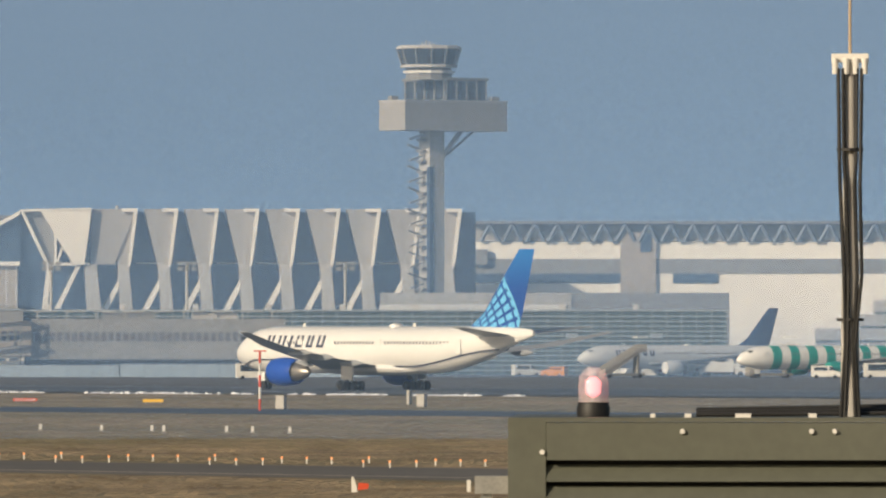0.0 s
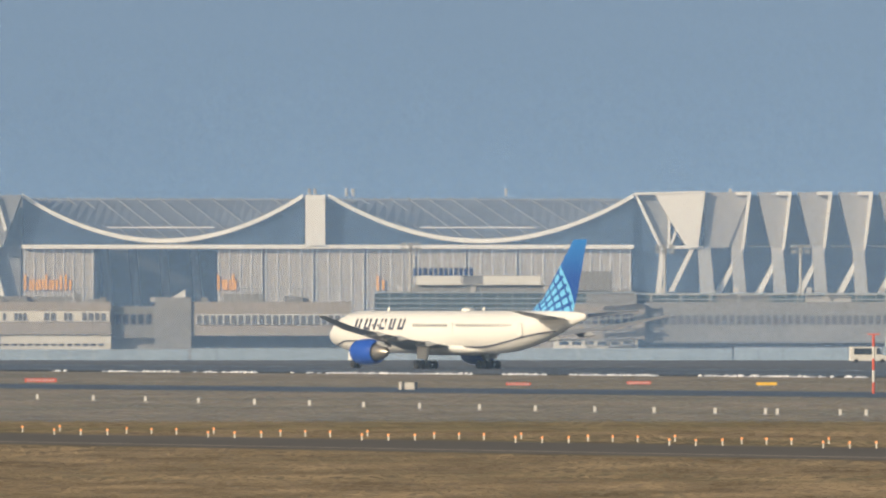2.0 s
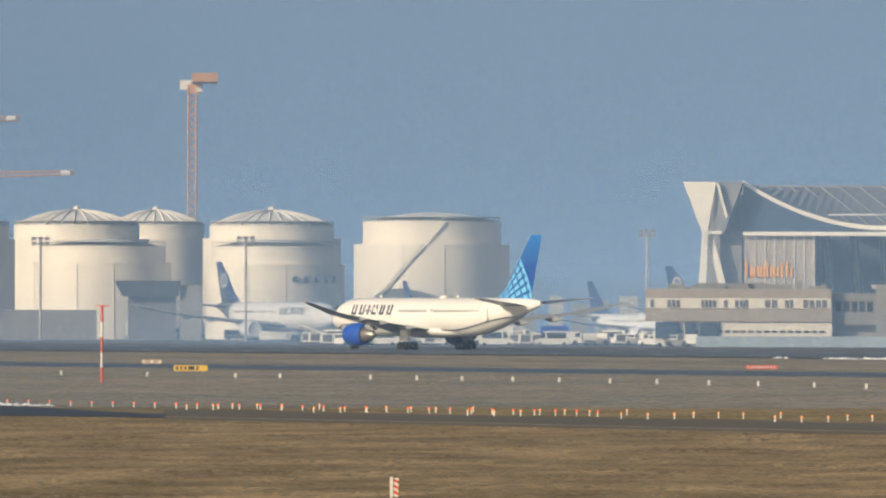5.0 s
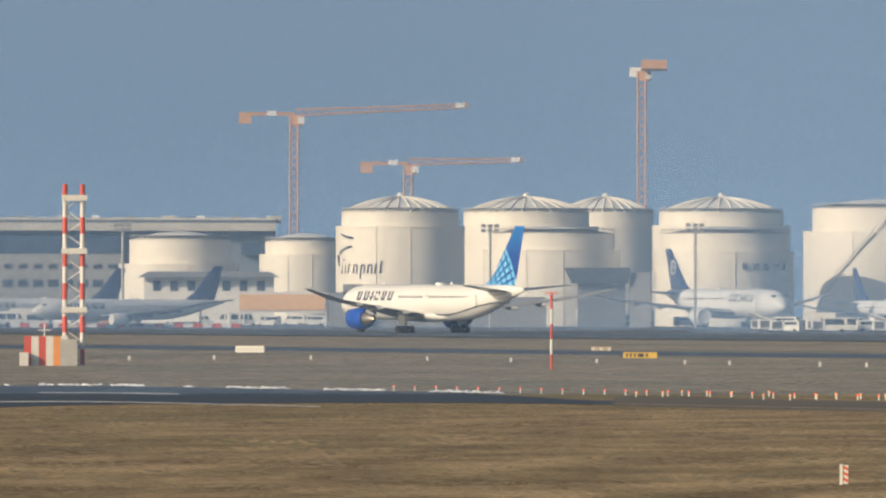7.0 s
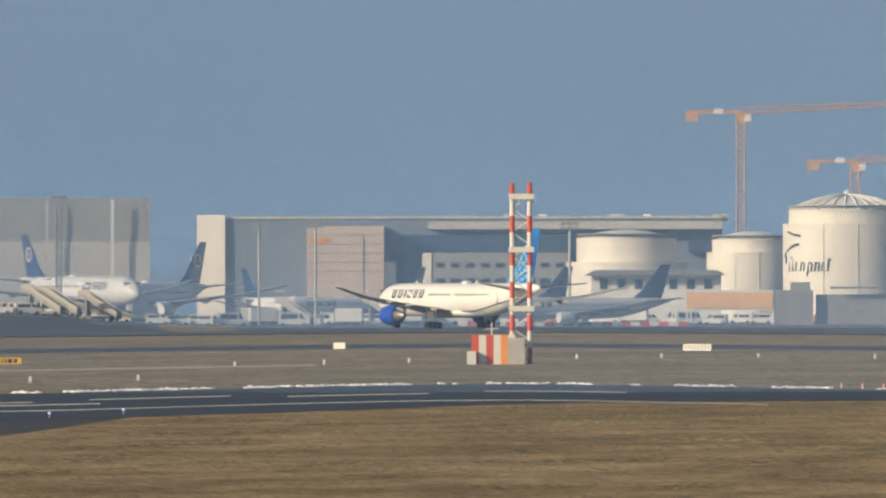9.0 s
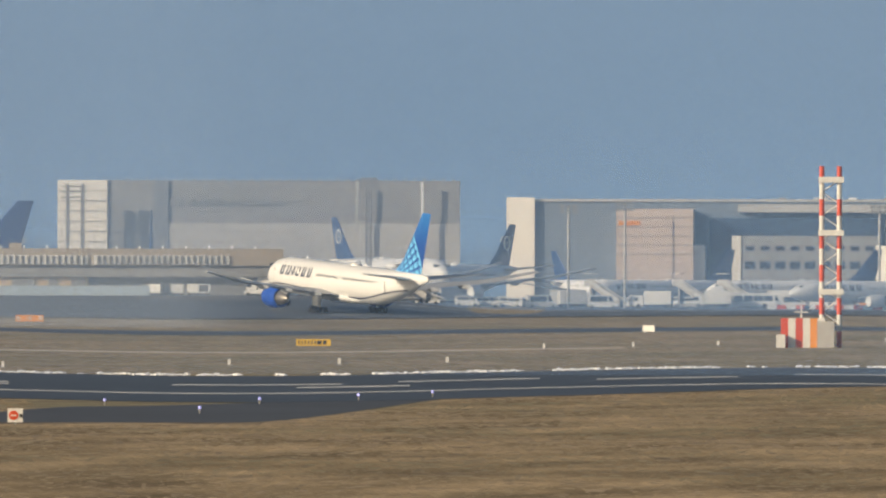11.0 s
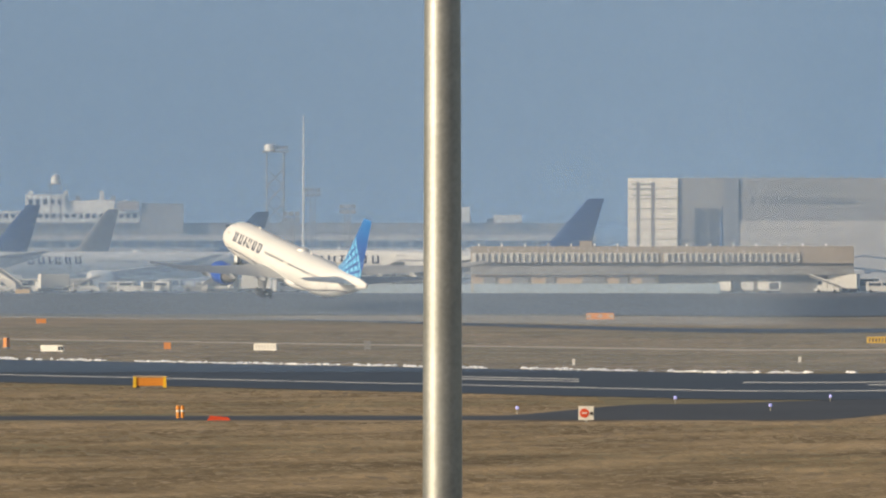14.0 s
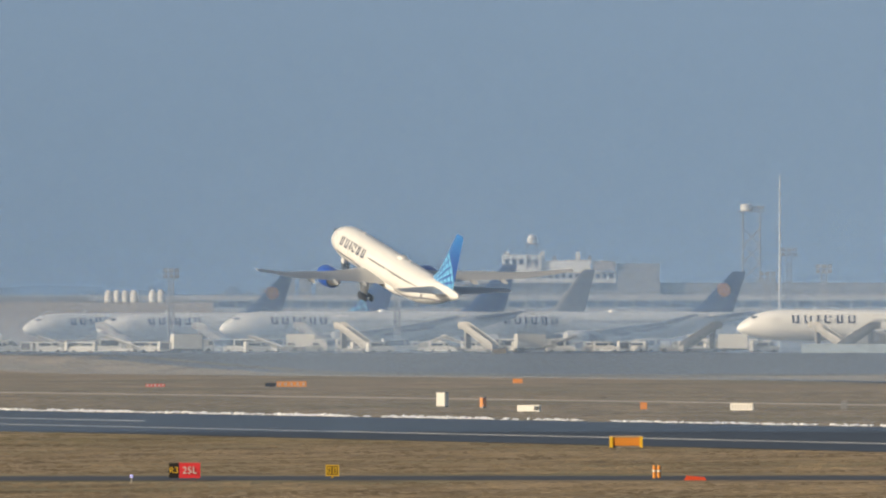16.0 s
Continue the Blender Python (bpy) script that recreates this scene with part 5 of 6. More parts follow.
def snow_bank(b0, b1, h, size, seed, label):
    """A low broken ridge of old snow, many small lumps."""
    rnd = random.Random(seed)
    bm = bmesh.new()
    b = b0
    while b < b1:
        if noise.noise(Vector((b * 0.012, seed * 7.1, 0))) + 0.35 * noise.noise(Vector((b * 0.07, seed, 3))) > -0.12:
            p = spot(b, track(b, h + rnd.uniform(-1.6, 1.6)))
            r, hh = size * rnd.uniform(0.5, 1.5), size * rnd.uniform(0.25, 0.8)
            k = 6
            rot = rnd.uniform(0, 1)
            base = [bm.verts.new(p + Vector((r * rnd.uniform(0.7, 1.3) * math.cos(6.283 * (i + rot) / k), r * rnd.uniform(0.7, 1.3) * math.sin(6.283 * (i + rot) / k), 0.02))) for i in range(k)]
            mid = [bm.verts.new((v.co + p) / 2 + Vector((rnd.uniform(-0.1, 0.1), 0, hh * rnd.uniform(0.6, 0.9)))) for v in base]
            tip = bm.verts.new(p + Vector((0, 0, hh)))
            for i in range(k):
                j = (i + 1) % k
                bm.faces.new((base[i], base[j], mid[j], mid[i])), bm.faces.new((mid[i], mid[j], tip))
        b += rnd.uniform(2, 6.5)
    return tagged(part("snow_bank", bm, "snow", None), label, "snow", kind="stuff")


snow_bank(-7600, -2780, 348, 0.24, 1, "broken ridge of old white snow along the runway edge")
snow_bank(-1500, 420, 766, 0.4, 2, "thin broken line of old snow beside the far runway")
snow_bank(-7600, -6000, 350, 0.28, 3, "broken ridge of old white snow along the runway edge")


# ---- parked aircraft and apron vehicles ----
def small_jet(fin, label, engine="white", stripe=None, title="lettering"):
    return airliner("airliner", label, 62, 66, fin, engine, stripe=stripe, title=title)


lh_a = airliner("airliner", "parked white jet with a navy tail on the apron", 60.3, 63.6, "navy", "white", title="lettering", disc="ledge")
stand(lh_a, -2385, 2010, 148, 0.93)
stand_copy(lh_a, -1545, 2190, 135)
lh_s = small_jet("navy", "parked short-haul white jet with a navy tail")
stand(lh_s, -3440, 1960, -11 - 90 - 30, 0.66)
for b, D, head in ((-2085, 2000, 150), (690, 1757, -90 - 33), (-3835, 2150, -13 - 90 - 42), (-1727, 2010, 140), (-3930, 2250, 130), (-3600, 2150, -130)):
    stand_copy(lh_s, b, D, head)
cond = small_jet("green", "parked short-haul jet with broad green and white bands", "green", "green", None)
stand(cond, 985, 1700, -90 - 28, 0.66)


def van(mat="pale", long=5.0, high=2.2, label="white apron van parked on the concrete", cat="van"):
    s = tagged(new(cat.replace(" ", "_")), label, cat, "apron vehicles")
    bm = prism(bmesh.new(), [(-long / 2, 0.35), (long / 2, 0.35), (long / 2, 1.1), (long / 2 - 0.9, 1.35), (long / 2 - 1.5, high), (-long / 2, high)], -0.95, 0.95)
    part("body", bm, mat, s)
    part("windscreen", prism(bmesh.new(), [(long / 2 - 1.45, high - 0.15), (long / 2 - 0.92, 1.42), (long / 2 - 1.9, 1.42), (long / 2 - 1.9, high - 0.15)], -0.98, 0.98), "window", s)
    part("side_window", boxm(-long / 2 + 0.5, long / 2 - 2.2, -0.98, 0.98, 1.4, high - 0.25), "window", s)
    for x in (-long / 2 + 0.9, long / 2 - 0.9):
        for y in (-0.9, 0.9):
            part("wheel", turned(bmesh.new(), [(0.35, -0.12), (0.35, 0.12)], 12, "y", (x, y, 0.35)), "tyre", s)
    return s


def truck(mat, label, box=5.5, high=3.6):
    s = tagged(new("truck"), label, "truck", "apron vehicles")
    part("cab", prism(bmesh.new(), [(box / 2 + 0.2, 0.5), (box / 2 + 2.2, 0.5), (box / 2 + 2.2, 1.6), (box / 2 + 1.9, 2.6), (box / 2 + 0.2, 2.6)], -1.2, 1.2), "pale", s)
    part("windscreen", boxm(box / 2 + 1.2, box / 2 + 2.1, -1.23, 1.23, 1.6, 2.3), "window", s)
    part("box_body", boxm(-box / 2, box / 2, -1.25, 1.25, 0.9, high), mat, s)
    part("chassis", boxm(-box / 2, box / 2 + 2, -0.8, 0.8, 0.5, 0.9), "tyre", s)
    for x in (-box / 2 + 1, box / 2 + 1.2):
        for y in (-1.1, 1.1):
            part("wheel", turned(bmesh.new(), [(0.5, -0.15), (0.5, 0.15)], 12, "y", (x, y, 0.5)), "tyre", s)
    return s


def bus():
    s = tagged(new("bus"), "long white apron bus with dark windows", "bus", "apron vehicles")
    part("body", boxm(-6.5, 6.5, -1.4, 1.4, 0.4, 3.1), "pale", s)
    for i in range(6):
        part("side_window", boxm(-6.1 + i * 2.05, -4.3 + i * 2.05, -1.43, 1.43, 1.5, 2.6), "window", s)
    for x in (-4.3, 4.3):
        for y in (-1.3, 1.3):
            part("wheel", turned(bmesh.new(), [(0.48, -0.15), (0.48, 0.15)], 12, "y", (x, y, 0.48)), "tyre", s)
    return s


def air_stairs():
    s = tagged(new("passenger_steps"), "white mobile passenger steps at an aircraft", "steps", "passenger steps")
    part("flight", prism(bmesh.new(), [(-4, 0.6), (-3, 0.6), (3.4, 4.6), (4.4, 4.6), (4.4, 5.0), (3.2, 5.0), (-4, 1.1)], -0.9, 0.9), "rib_grey", s)
    for y in (-1.0, 0.93):
        part("side_panel", prism(bmesh.new(), [(-4, 1.1), (3.2, 5.0), (4.4, 5.0), (4.4, 5.9), (3.2, 5.9), (-4, 1.9)], y, y + 0.07), "ledge", s)
    part("chassis", boxm(-4, 4, -1, 1, 0.4, 0.9), "panel", s)
    part("support", boxm(2.6, 3.0, -0.8, 0.8, 0.9, 4.4), "panel", s)
    part("canopy", boxm(2.6, 4.6, -1, 1, 7.0, 7.15), "pale", s)
    for x in (-3, 3):
        for y in (-0.9, 0.9):
            part("wheel", turned(bmesh.new(), [(0.4, -0.15), (0.4, 0.15)], 12, "y", (x, y, 0.4)), "tyre", s)
    return s


def cart():
    """A closed baggage container on a low dolly."""
    s = tagged(new("container_dolly"), "pale baggage container with a dark curtain on a low dolly", "dolly", "apron vehicles")
    part("container", prism(bmesh.new(), [(-1.0, 0.55), (1.0, 0.55), (1.35, 1.05), (1.35, 2.2), (-1.0, 2.2)], -0.75, 0.75), "pale", s)
    part("curtain", boxm(-0.8, 0.9, -0.78, -0.75, 0.75, 2.0), "cabin", s, "dark curtain")
    part("frame", boxm(-1.3, 1.4, -0.7, 0.7, 0.4, 0.52), "panel", s)
    for x in (-0.9, 0.9):
        for y in (-0.62, 0.62):
            part("wheel", turned(bmesh.new(), [(0.22, -0.08), (0.22, 0.08)], 10, "y", (x, y, 0.22)), "tyre", s)
    return s


def loader():
    """A belt loader with its raised belt."""
    s = tagged(new("belt_loader"), "grey belt loader with a raised slanting belt", "loader", "apron vehicles")
    part("chassis", boxm(-2.4, 2.4, -0.9, 0.9, 0.4, 0.95), "pale", s)
    part("belt", prism(bmesh.new(), [(-3.4, 0.95), (-3.1, 0.85), (3.6, 3.1), (3.4, 3.4)], -0.5, 0.5), "panel", s, "dark slanting belt")
    part("side_rail", prism(bmesh.new(), [(-3.2, 1.15), (3.4, 3.4), (3.4, 3.6), (-3.2, 1.35)], -0.56, -0.5), "pale", s)
    part("cab", boxm(-1.9, -0.9, -0.95, -0.55, 0.95, 1.9), "ledge", s)
    for x in (-1.6, 1.6):
        for y in (-0.8, 0.8):
            part("wheel", turned(bmesh.new(), [(0.35, -0.12), (0.35, 0.12)], 12, "y", (x, y, 0.35)), "tyre", s)
    return s


def tractor():
    s = tagged(new("tow_tractor"), "low dark tow tractor with a small pale cab", "tractor", "apron vehicles")
    part("body", prism(bmesh.new(), [(-2.4, 0.35), (2.4, 0.35), (2.4, 1.1), (1.6, 1.3), (-2.4, 1.25)], -1.05, 1.05), "panel", s)
    part("cab", boxm(0.0, 1.5, -0.9, 0.9, 1.27, 2.1), "pale", s)
    part("windscreen", boxm(0.15, 1.53, -0.93, 0.93, 1.5, 1.95), "window", s)
    for x in (-1.5, 1.5):
        for y in (-1.0, 1.0):
            part("wheel", turned(bmesh.new(), [(0.48, -0.15), (0.48, 0.15)], 12, "y", (x, y, 0.48)), "tyre", s)
    return s


FLEET = [van(), van("pale", 6.2, 2.7, "tall white apron van on the concrete"), truck("pale", "white box truck on the apron"), bus(), air_stairs(), van("orange", 4.4, 1.9, "small orange service car on the apron", "car"), truck("maroon", "maroon container truck on the apron", 7), truck("blue", "blue box truck on the apron", 5), cart(), loader(), tractor()]
USED = set()


def park(kind, b, D, turn=0):
    m = Matrix.Translation(spot(b, D) + Vector((0, 0, 0.05))) @ pose(0, 0, 0, 0, 0, math.degrees(-b * STEP) + turn)
    if kind in USED:
        copy_thing(FLEET[kind], m)
    else:
        FLEET[kind].matrix_world = m
        USED.add(kind)


rnd = random.Random(5)
for kind, b, D, turn in ((2, 180, 1765, 10), (6, 690, 1760, 0), (0, 420, 1770, 20), (5, 470, 1740, 160), (1, 230, 1770, 180), (4, 590, 1700, 30), (4, 850, 1700, 20), (1, 560, 1760, 0), (0, 640, 1760, 180), (2, 760, 1760, 0),
                         (1, -60, 1650, 10), (2, 40, 1765, 0), (0, 90, 1765, 0), (0, 950, 1690, 0), (1, 1050, 1690, 10)):
    park(kind, b, D, turn)
for i in range(62):
    b = -2330 + i * 12 + rnd.uniform(-4, 4)
    park(rnd.choice((0, 0, 1, 8, 8, 8, 8, 9, 10)), b, rnd.uniform(1770, 1850), rnd.choice((0, 10, 180, 160)))
for i in range(30):
    b = -3560 + i * 42 + rnd.uniform(-15, 15)
    park(rnd.choice((0, 0, 1, 2, 0, 5)), b, rnd.uniform(2020, 2120), rnd.choice((0, 180, 15, 170)))
park(4, -2400, 2100, 30), park(4, -2380, 2100, 40), park(4, -2330, 2080, 35)
for i in range(26):
    b = -4250 + i * 26 + rnd.uniform(-8, 8)
    park(rnd.choice((0, 0, 1, 1, 2, 0)), b, rnd.uniform(1980, 2100), rnd.choice((0, 180, 15, 170)))
park(3, -3690, 2030, 0), park(7, -1890, 1790, 0), park(2, -2215, 1800, 0), park(2, -1990, 1810, 180), park(4, -3935, 2030, 150), park(4, -3780, 2030, 150), park(4, -3700, 2040, 150)


# red and white barrier blocks along the apron edge
blocks = {c: boxm(-0.9, 0.9, -0.25, 0.25, 0, 0.85) for c in ("red", "pale")}
shared = {}
for i in range(24):
    c = "red" if i % 2 else "pale"
    b = -3640 + i * 17
    if c not in shared:
        ob = part("barrier_block", blocks[c], c)
        shared[c] = ob.data
    else:
        ob = new("barrier_block", shared[c])
    ob.matrix_world = Matrix.Translation(spot(b, 1960) + Vector((0, 0, 0.12))) @ pose(0, 0, 0, 0, 0, math.degrees(-b * STEP))
    tagged(ob, "red plastic barrier block in a row on the apron" if c == "red" else "white plastic barrier block in a row on the apron", "barrier", "barrier blocks")


# ---- western apron ----
s = Site("cargo_centre", -4550, 2140, "huge grey cargo hall with a sunlit-cream end wall and roof posts", "hall")
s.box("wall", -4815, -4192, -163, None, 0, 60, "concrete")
# The end is coloured ivory against the grey wall to show it sunlit.
s.box("lit_end", -4904, -4816, -163, None, -0.5, 30, "ivory", "end wall of the hall in a sunlit cream")
s.box("lower_cladding", -4706, -4192, -87, None, -0.35, -0.05, "ledge", "paler lower cladding")
# Narrow strip in dark roofing colour, for the bluish shade of the shaft.
s.box("shaded_shaft", -4735, -4708, -162, None, -0.5, 0, "roof", "bluish shaft with its shade in the colour")
for i in range(7):
    s.box("panel_joint", -4815, -4192, -145 + i * 18, -144.3 + i * 18, -0.12 if i < 4 else -0.45, 0, "rib_grey")
    s.box("end_joint", -4904, -4816, -145 + i * 18, -144 + i * 18, -0.7, -0.5, "panel")
for i in range(36):
    b = -4800 + i * 17
    s.box("roof_post", b, b + 3, -167, -163, 2, 3, "concrete")
for b, w, d0 in ((-4705, 20, -131), (-4672, 8, -133), (-4661, 9, -128), (-4649, 7, -133), (-4639, 7, -131), (-4629, 9, -133), (-4617, 9, -128), (-4605, 9, -128), (-4593, 9, -128), (-4581, 9, -128), (-4564, 11, -133), (-4550, 9, -128), (-4538, 7, -128), (-4528, 10, -128), (-4515, 10, -128)):
    s.box("mark_bar", b, b + w, d0, -119, -0.3, -0.05, "panel", "faded brown mark on the wall")
s.box("white_mast", -4377, -4373, -161, None, -3, -2.6, "ledge")
s.box("white_mast", -4262, -4257, -161, None, -3, -2.6, "pale")
s.box("gantry_post", -4888, -4881, -155, None, -8, -7, "panel")
s.box("gantry_post", -4862, -4855, -155, None, -8, -7, "panel")
for d in (-152, -143, -133):
    s.box("gantry_bar", -4896, -4852, d, d + 2.5, -8.2, -8, "panel")

s = Site("pier_building", -4840, 1850, "long low brown pier building with a white window band", "building")
s.box("upper_wall", -5182, -4504, -42, -12, 0, 18, "brown")
s.box("window_band", -5180, -4850, -30, -14, -0.3, 0, "pale", "white window band")
s.box("window_band", -4840, -4600, -30, -14, -0.3, 0, "pale")
s.panes("window", -5176, -4852, 30, -29, -15, -0.3, "cabin", 0.4)
s.panes("window", -4836, -4604, 22, -29, -15, -0.3, "cabin", 0.5)
s.box("middle_wall", -5182, -4504, -12, 8, 0.6, 18, "concrete")
s.box("lower_wall", -5182, -4850, 8, None, 1.5, 18, "wood", "beige ground floor")
s.box("lower_wall", -4850, -4504, 8, None, 2.5, 18, "panel")
for b, w in ((-5160, 22), (-5110, 30), (-5050, 16), (-4985, 40), (-4920, 16), (-4880, 24)):
    s.box("gate_bay", b, b + w, 12, 34, 1.2, 1.5, "panel")
for i in range(16):
    b = -5170 + i * 41
    s.box("roof_lamp", b, b + 3, -47, -42, 3, 3.4, "pale")
s.box("roof_store", -4990, -4968, -52, -42, 4, 8, "brown")

s = Site("far_terminal", -5900, 2450, "wide far terminal with stacked galleries in the haze", "building")
s.box("gallery", -6900, -4960, -62, -52, 0, 30, "ledge")
s.box("gallery", -6900, -4960, -40, -28, -3, 30, "ledge")
s.box("window_band", -6900, -4960, -52, -40, 1, 30, "blue_glass")
s.box("lower_wall", -6900, -4960, -28, None, 0, 30, "concrete")
s.box("upper_wall", -6300, -4960, -84, -62, 6, 30, "panel")
for i in range(60):
    b = -6890 + i * 32
    s.box("gallery_post", b, b + 4, -52, -28, -2, -1, "concrete")
s.box("roof_hall", -6037, -5767, -105, -84, 4, 24, "pale", "cream roof hall")
s.panes("roof_window", -6034, -5770, 22, -100, -92, 4, "window", 0.6)
s.box("roof_hall", -5970, -5900, -134, -105, 6, 22, "white", "cream roof house")
s.box("roof_hall", -5900, -5812, -123, -105, 7, 22, "white", "cream roof house")
for i in range(9):
    s.box("roof_unit", -5965 + i * 21, -5957 + i * 21, -140 + 8 * (i % 3), -120, 8, 10, ("pale", "panel", "white")[i % 3])
s.box("roof_hall", -5855, -5815, -125, -105, 8, 20, "ledge")
s.panes("roof_window", -5967, -5903, 5, -126, -116, 6, "window", 0.6)
s.box("billboard", -5809, -5769, -122, -106, 2, 3, "brown")
s.box("grey_hall", -5765, -5690, -118, -62, 3, 20, "concrete")
s.box("roof_house", -5200, -5182, -112, -84, 4, 12, "pale")
s.box("roof_house", -5138, -5090, -98, -84, 4, 12, "pale")
for b, d in ((-6280, -96), (-6330, -96), (-6360, -92), (-5200, -96), (-5150, -92)):
    s.box("roof_unit", b, b + 22, d, -62, 8, 12, "panel")
s = Site("far_sheds", -6960, 2350, "long pale flat-roofed sheds far off", "building")
s.box("shed", -7600, -6480, -50, None, 0, 20, "brown")
s.box("shed", -7400, -6700, -60, -50, 5, 20, "roof")
for i in range(6):
    part("silo", turned(bmesh.new(), [(7 * s.u, s.z(-46)), (7 * s.u, s.z(-66)), (3 * s.u, s.z(-71))], 14, "z", (s.x(-6665 + i * 15 + (i > 3) * 18), 3, 0)), "pale", s.ob)


def lattice_tower(bearing, D, top, w, head, label):
    s = Site("lattice_tower", bearing, D, label, "tower", group="lattice towers")
    zt, h = s.z(top), w * s.u / 2
    bm = bmesh.new()
    for sx in (-1, 1):
        for sy in (-1, 1):
            rod(bm, (sx * h, sy * h, 0), (sx * h, sy * h, zt), 0.26 if w > 20 else 0.13, 4)
    z = 0
    while z < zt - 2 * h:
        for sy in (-1, 1):
            rod(bm, (-h, sy * h, z), (h, sy * h, z + 2 * h), 0.24 if w > 20 else 0.06, 3)
            rod(bm, (h, sy * h, z), (-h, sy * h, z + 2 * h), 0.24 if w > 20 else 0.06, 3)
        rod(bm, (-h, -h, z), (h, -h, z), 0.12, 3)
        z += 2 * h
    part("frame", bm, "panel", s.ob)
    if head == "cabin":
        part("platform", boxm(-1.6 * h, 1.6 * h, -1.6 * h, 1.6 * h, zt, zt + 0.4), "panel", s.ob)
        part("cabin", turned(bmesh.new(), [(h * 0.7, zt + 0.4), (h * 0.7, zt + 2.0), (h * 0.3, zt + 2.2)], 12, "z", (-h * 0.6, 0, 0)), "pale", s.ob)
        part("radar", boxm(0, 1.5 * h, -0.3, 0.3, zt + 0.8, zt + 1.6), "panel", s.ob)
    elif head == "dome":
        part("platform", boxm(-1.4 * h, 1.4 * h, -h, h, zt, zt + 0.4), "panel", s.ob)
        part("radome", turned(bmesh.new(), [(h * 0.9, zt + 0.4), (h, zt + 1.4), (h * 0.7, zt + 2.4), (0.1, zt + 2.8)], 16), "pale", s.ob, "white round radome", True)
    else:
        for i in range(3):
            for j in range(2):
                part("floodlight", boxm(-3.2 * h + i * 2.3 * h, -1.4 * h + i * 2.3 * h, -h, -h * 0.5, zt + j * 1.2, zt + j * 1.2 + 0.9), "panel", s.ob)


lattice_tower(-5528, 2490, -208, 30, "cabin", "tall grey lattice radar tower in the haze")
lattice_tower(-5916, 2430, -150, 18, "dome", "lattice tower with a white radome on top")
for b, D, top in ((-5462, 2430, -130), (-6155, 2020, -92), (-5500, 2020, -85), (-4354, 1925, -150), (-6555, 2100, -92), (-5400, 2300, -100)):
    lattice_tower(b, D, top, 9, "lights", "grey lattice floodlight tower on the apron")
s = Site("flag_mast", -5478, 2430, "very tall thin pale mast", "mast")
part("mast", turned(bmesh.new(), [(0.45, 0), (0.15, s.z(-273))], 8), "pale", s.ob)

barrier(-5440, -5180, 1832, 1832, 1.8, "pale blue sheet-metal blast screen beside the runway")
barrier(-5178, -4740, 1832, 1832, 1.9, "pale blue sheet-metal blast screen beside the runway")

# parked jets, noses to the west
u_a = airliner("airliner", "parked white jet with dark lettering bars and a blue tail", length=68, fin="tail_blue", engine="wing", title="lettering")
stand(u_a, -5250, 1890, -16 - 90 - 5, 0.97)
l_a = airliner("airliner", "parked white jet with a navy tail and an orange disc", 60.3, 69, "navy", "white", title="lettering", disc="orange")
stand(l_a, -5796, 2100, -18 - 90 - 22, 0.97)
stand_copy(l_a, -6577, 2260, -20 - 90 - 24)
n_a = airliner("airliner", "parked white jet with a blue net-patterned tail", length=73.9, fin="net", engine="wing", title="lettering")
stand(n_a, -6418, 2190, -20 - 90 - 20, 0.96)
stand_copy(u_a, -6205, 2060, -20 - 90 - 20)
c_a = airliner("airliner", "parked white jet with a pale grey tail", 60.3, 70, "ledge", "white", title="panel")
stand(c_a, -6038, 2150, -19 - 90 - 30, 0.95)
stand_copy(c_a, -5275, 2300, 166)
w_a = airliner("airliner", "parked white jet with a navy tail and a pale disc", 60.3, 63.6, "navy", "white", title="lettering", disc="ledge")
stand(w_a, -4318, 2010, 143, 0.96)
for b, D, head in ((-4210, 2040, -15 - 90 - 62), (-4740, 1915, 165)):
    stand_copy(w_a, b, D, head)

rnd = random.Random(11)
for i in range(96):
    b = -7000 + i * 20 + rnd.uniform(-14, 14)
    if -5480 < b < -4800:
        continue
    park(rnd.choice((0, 0, 1, 2, 8, 8, 9, 10)), b, rnd.uniform(1855, 1900), rnd.choice((0, 180, 15, 165)))
for i in range(18):
    b = -4760 + i * 30 + rnd.uniform(-10, 10)
    park(rnd.choice((0, 0, 1, 2, 8, 9)), b, rnd.uniform(1835, 1900), rnd.choice((0, 180, 15, 165)))
for b, D, t in ((-5388, 1850, 150), (-5340, 1845, 30), (-6010, 1860, 140), (-6230, 1870, 140), (-6300, 1900, 150), (-6480, 1920, 150), (-6650, 1930, 150), (-5620, 1850, 30), (-4380, 1850, 150), (-4350, 1850, 150), (-4280, 1860, 150)):
    park(4, b, D, t)

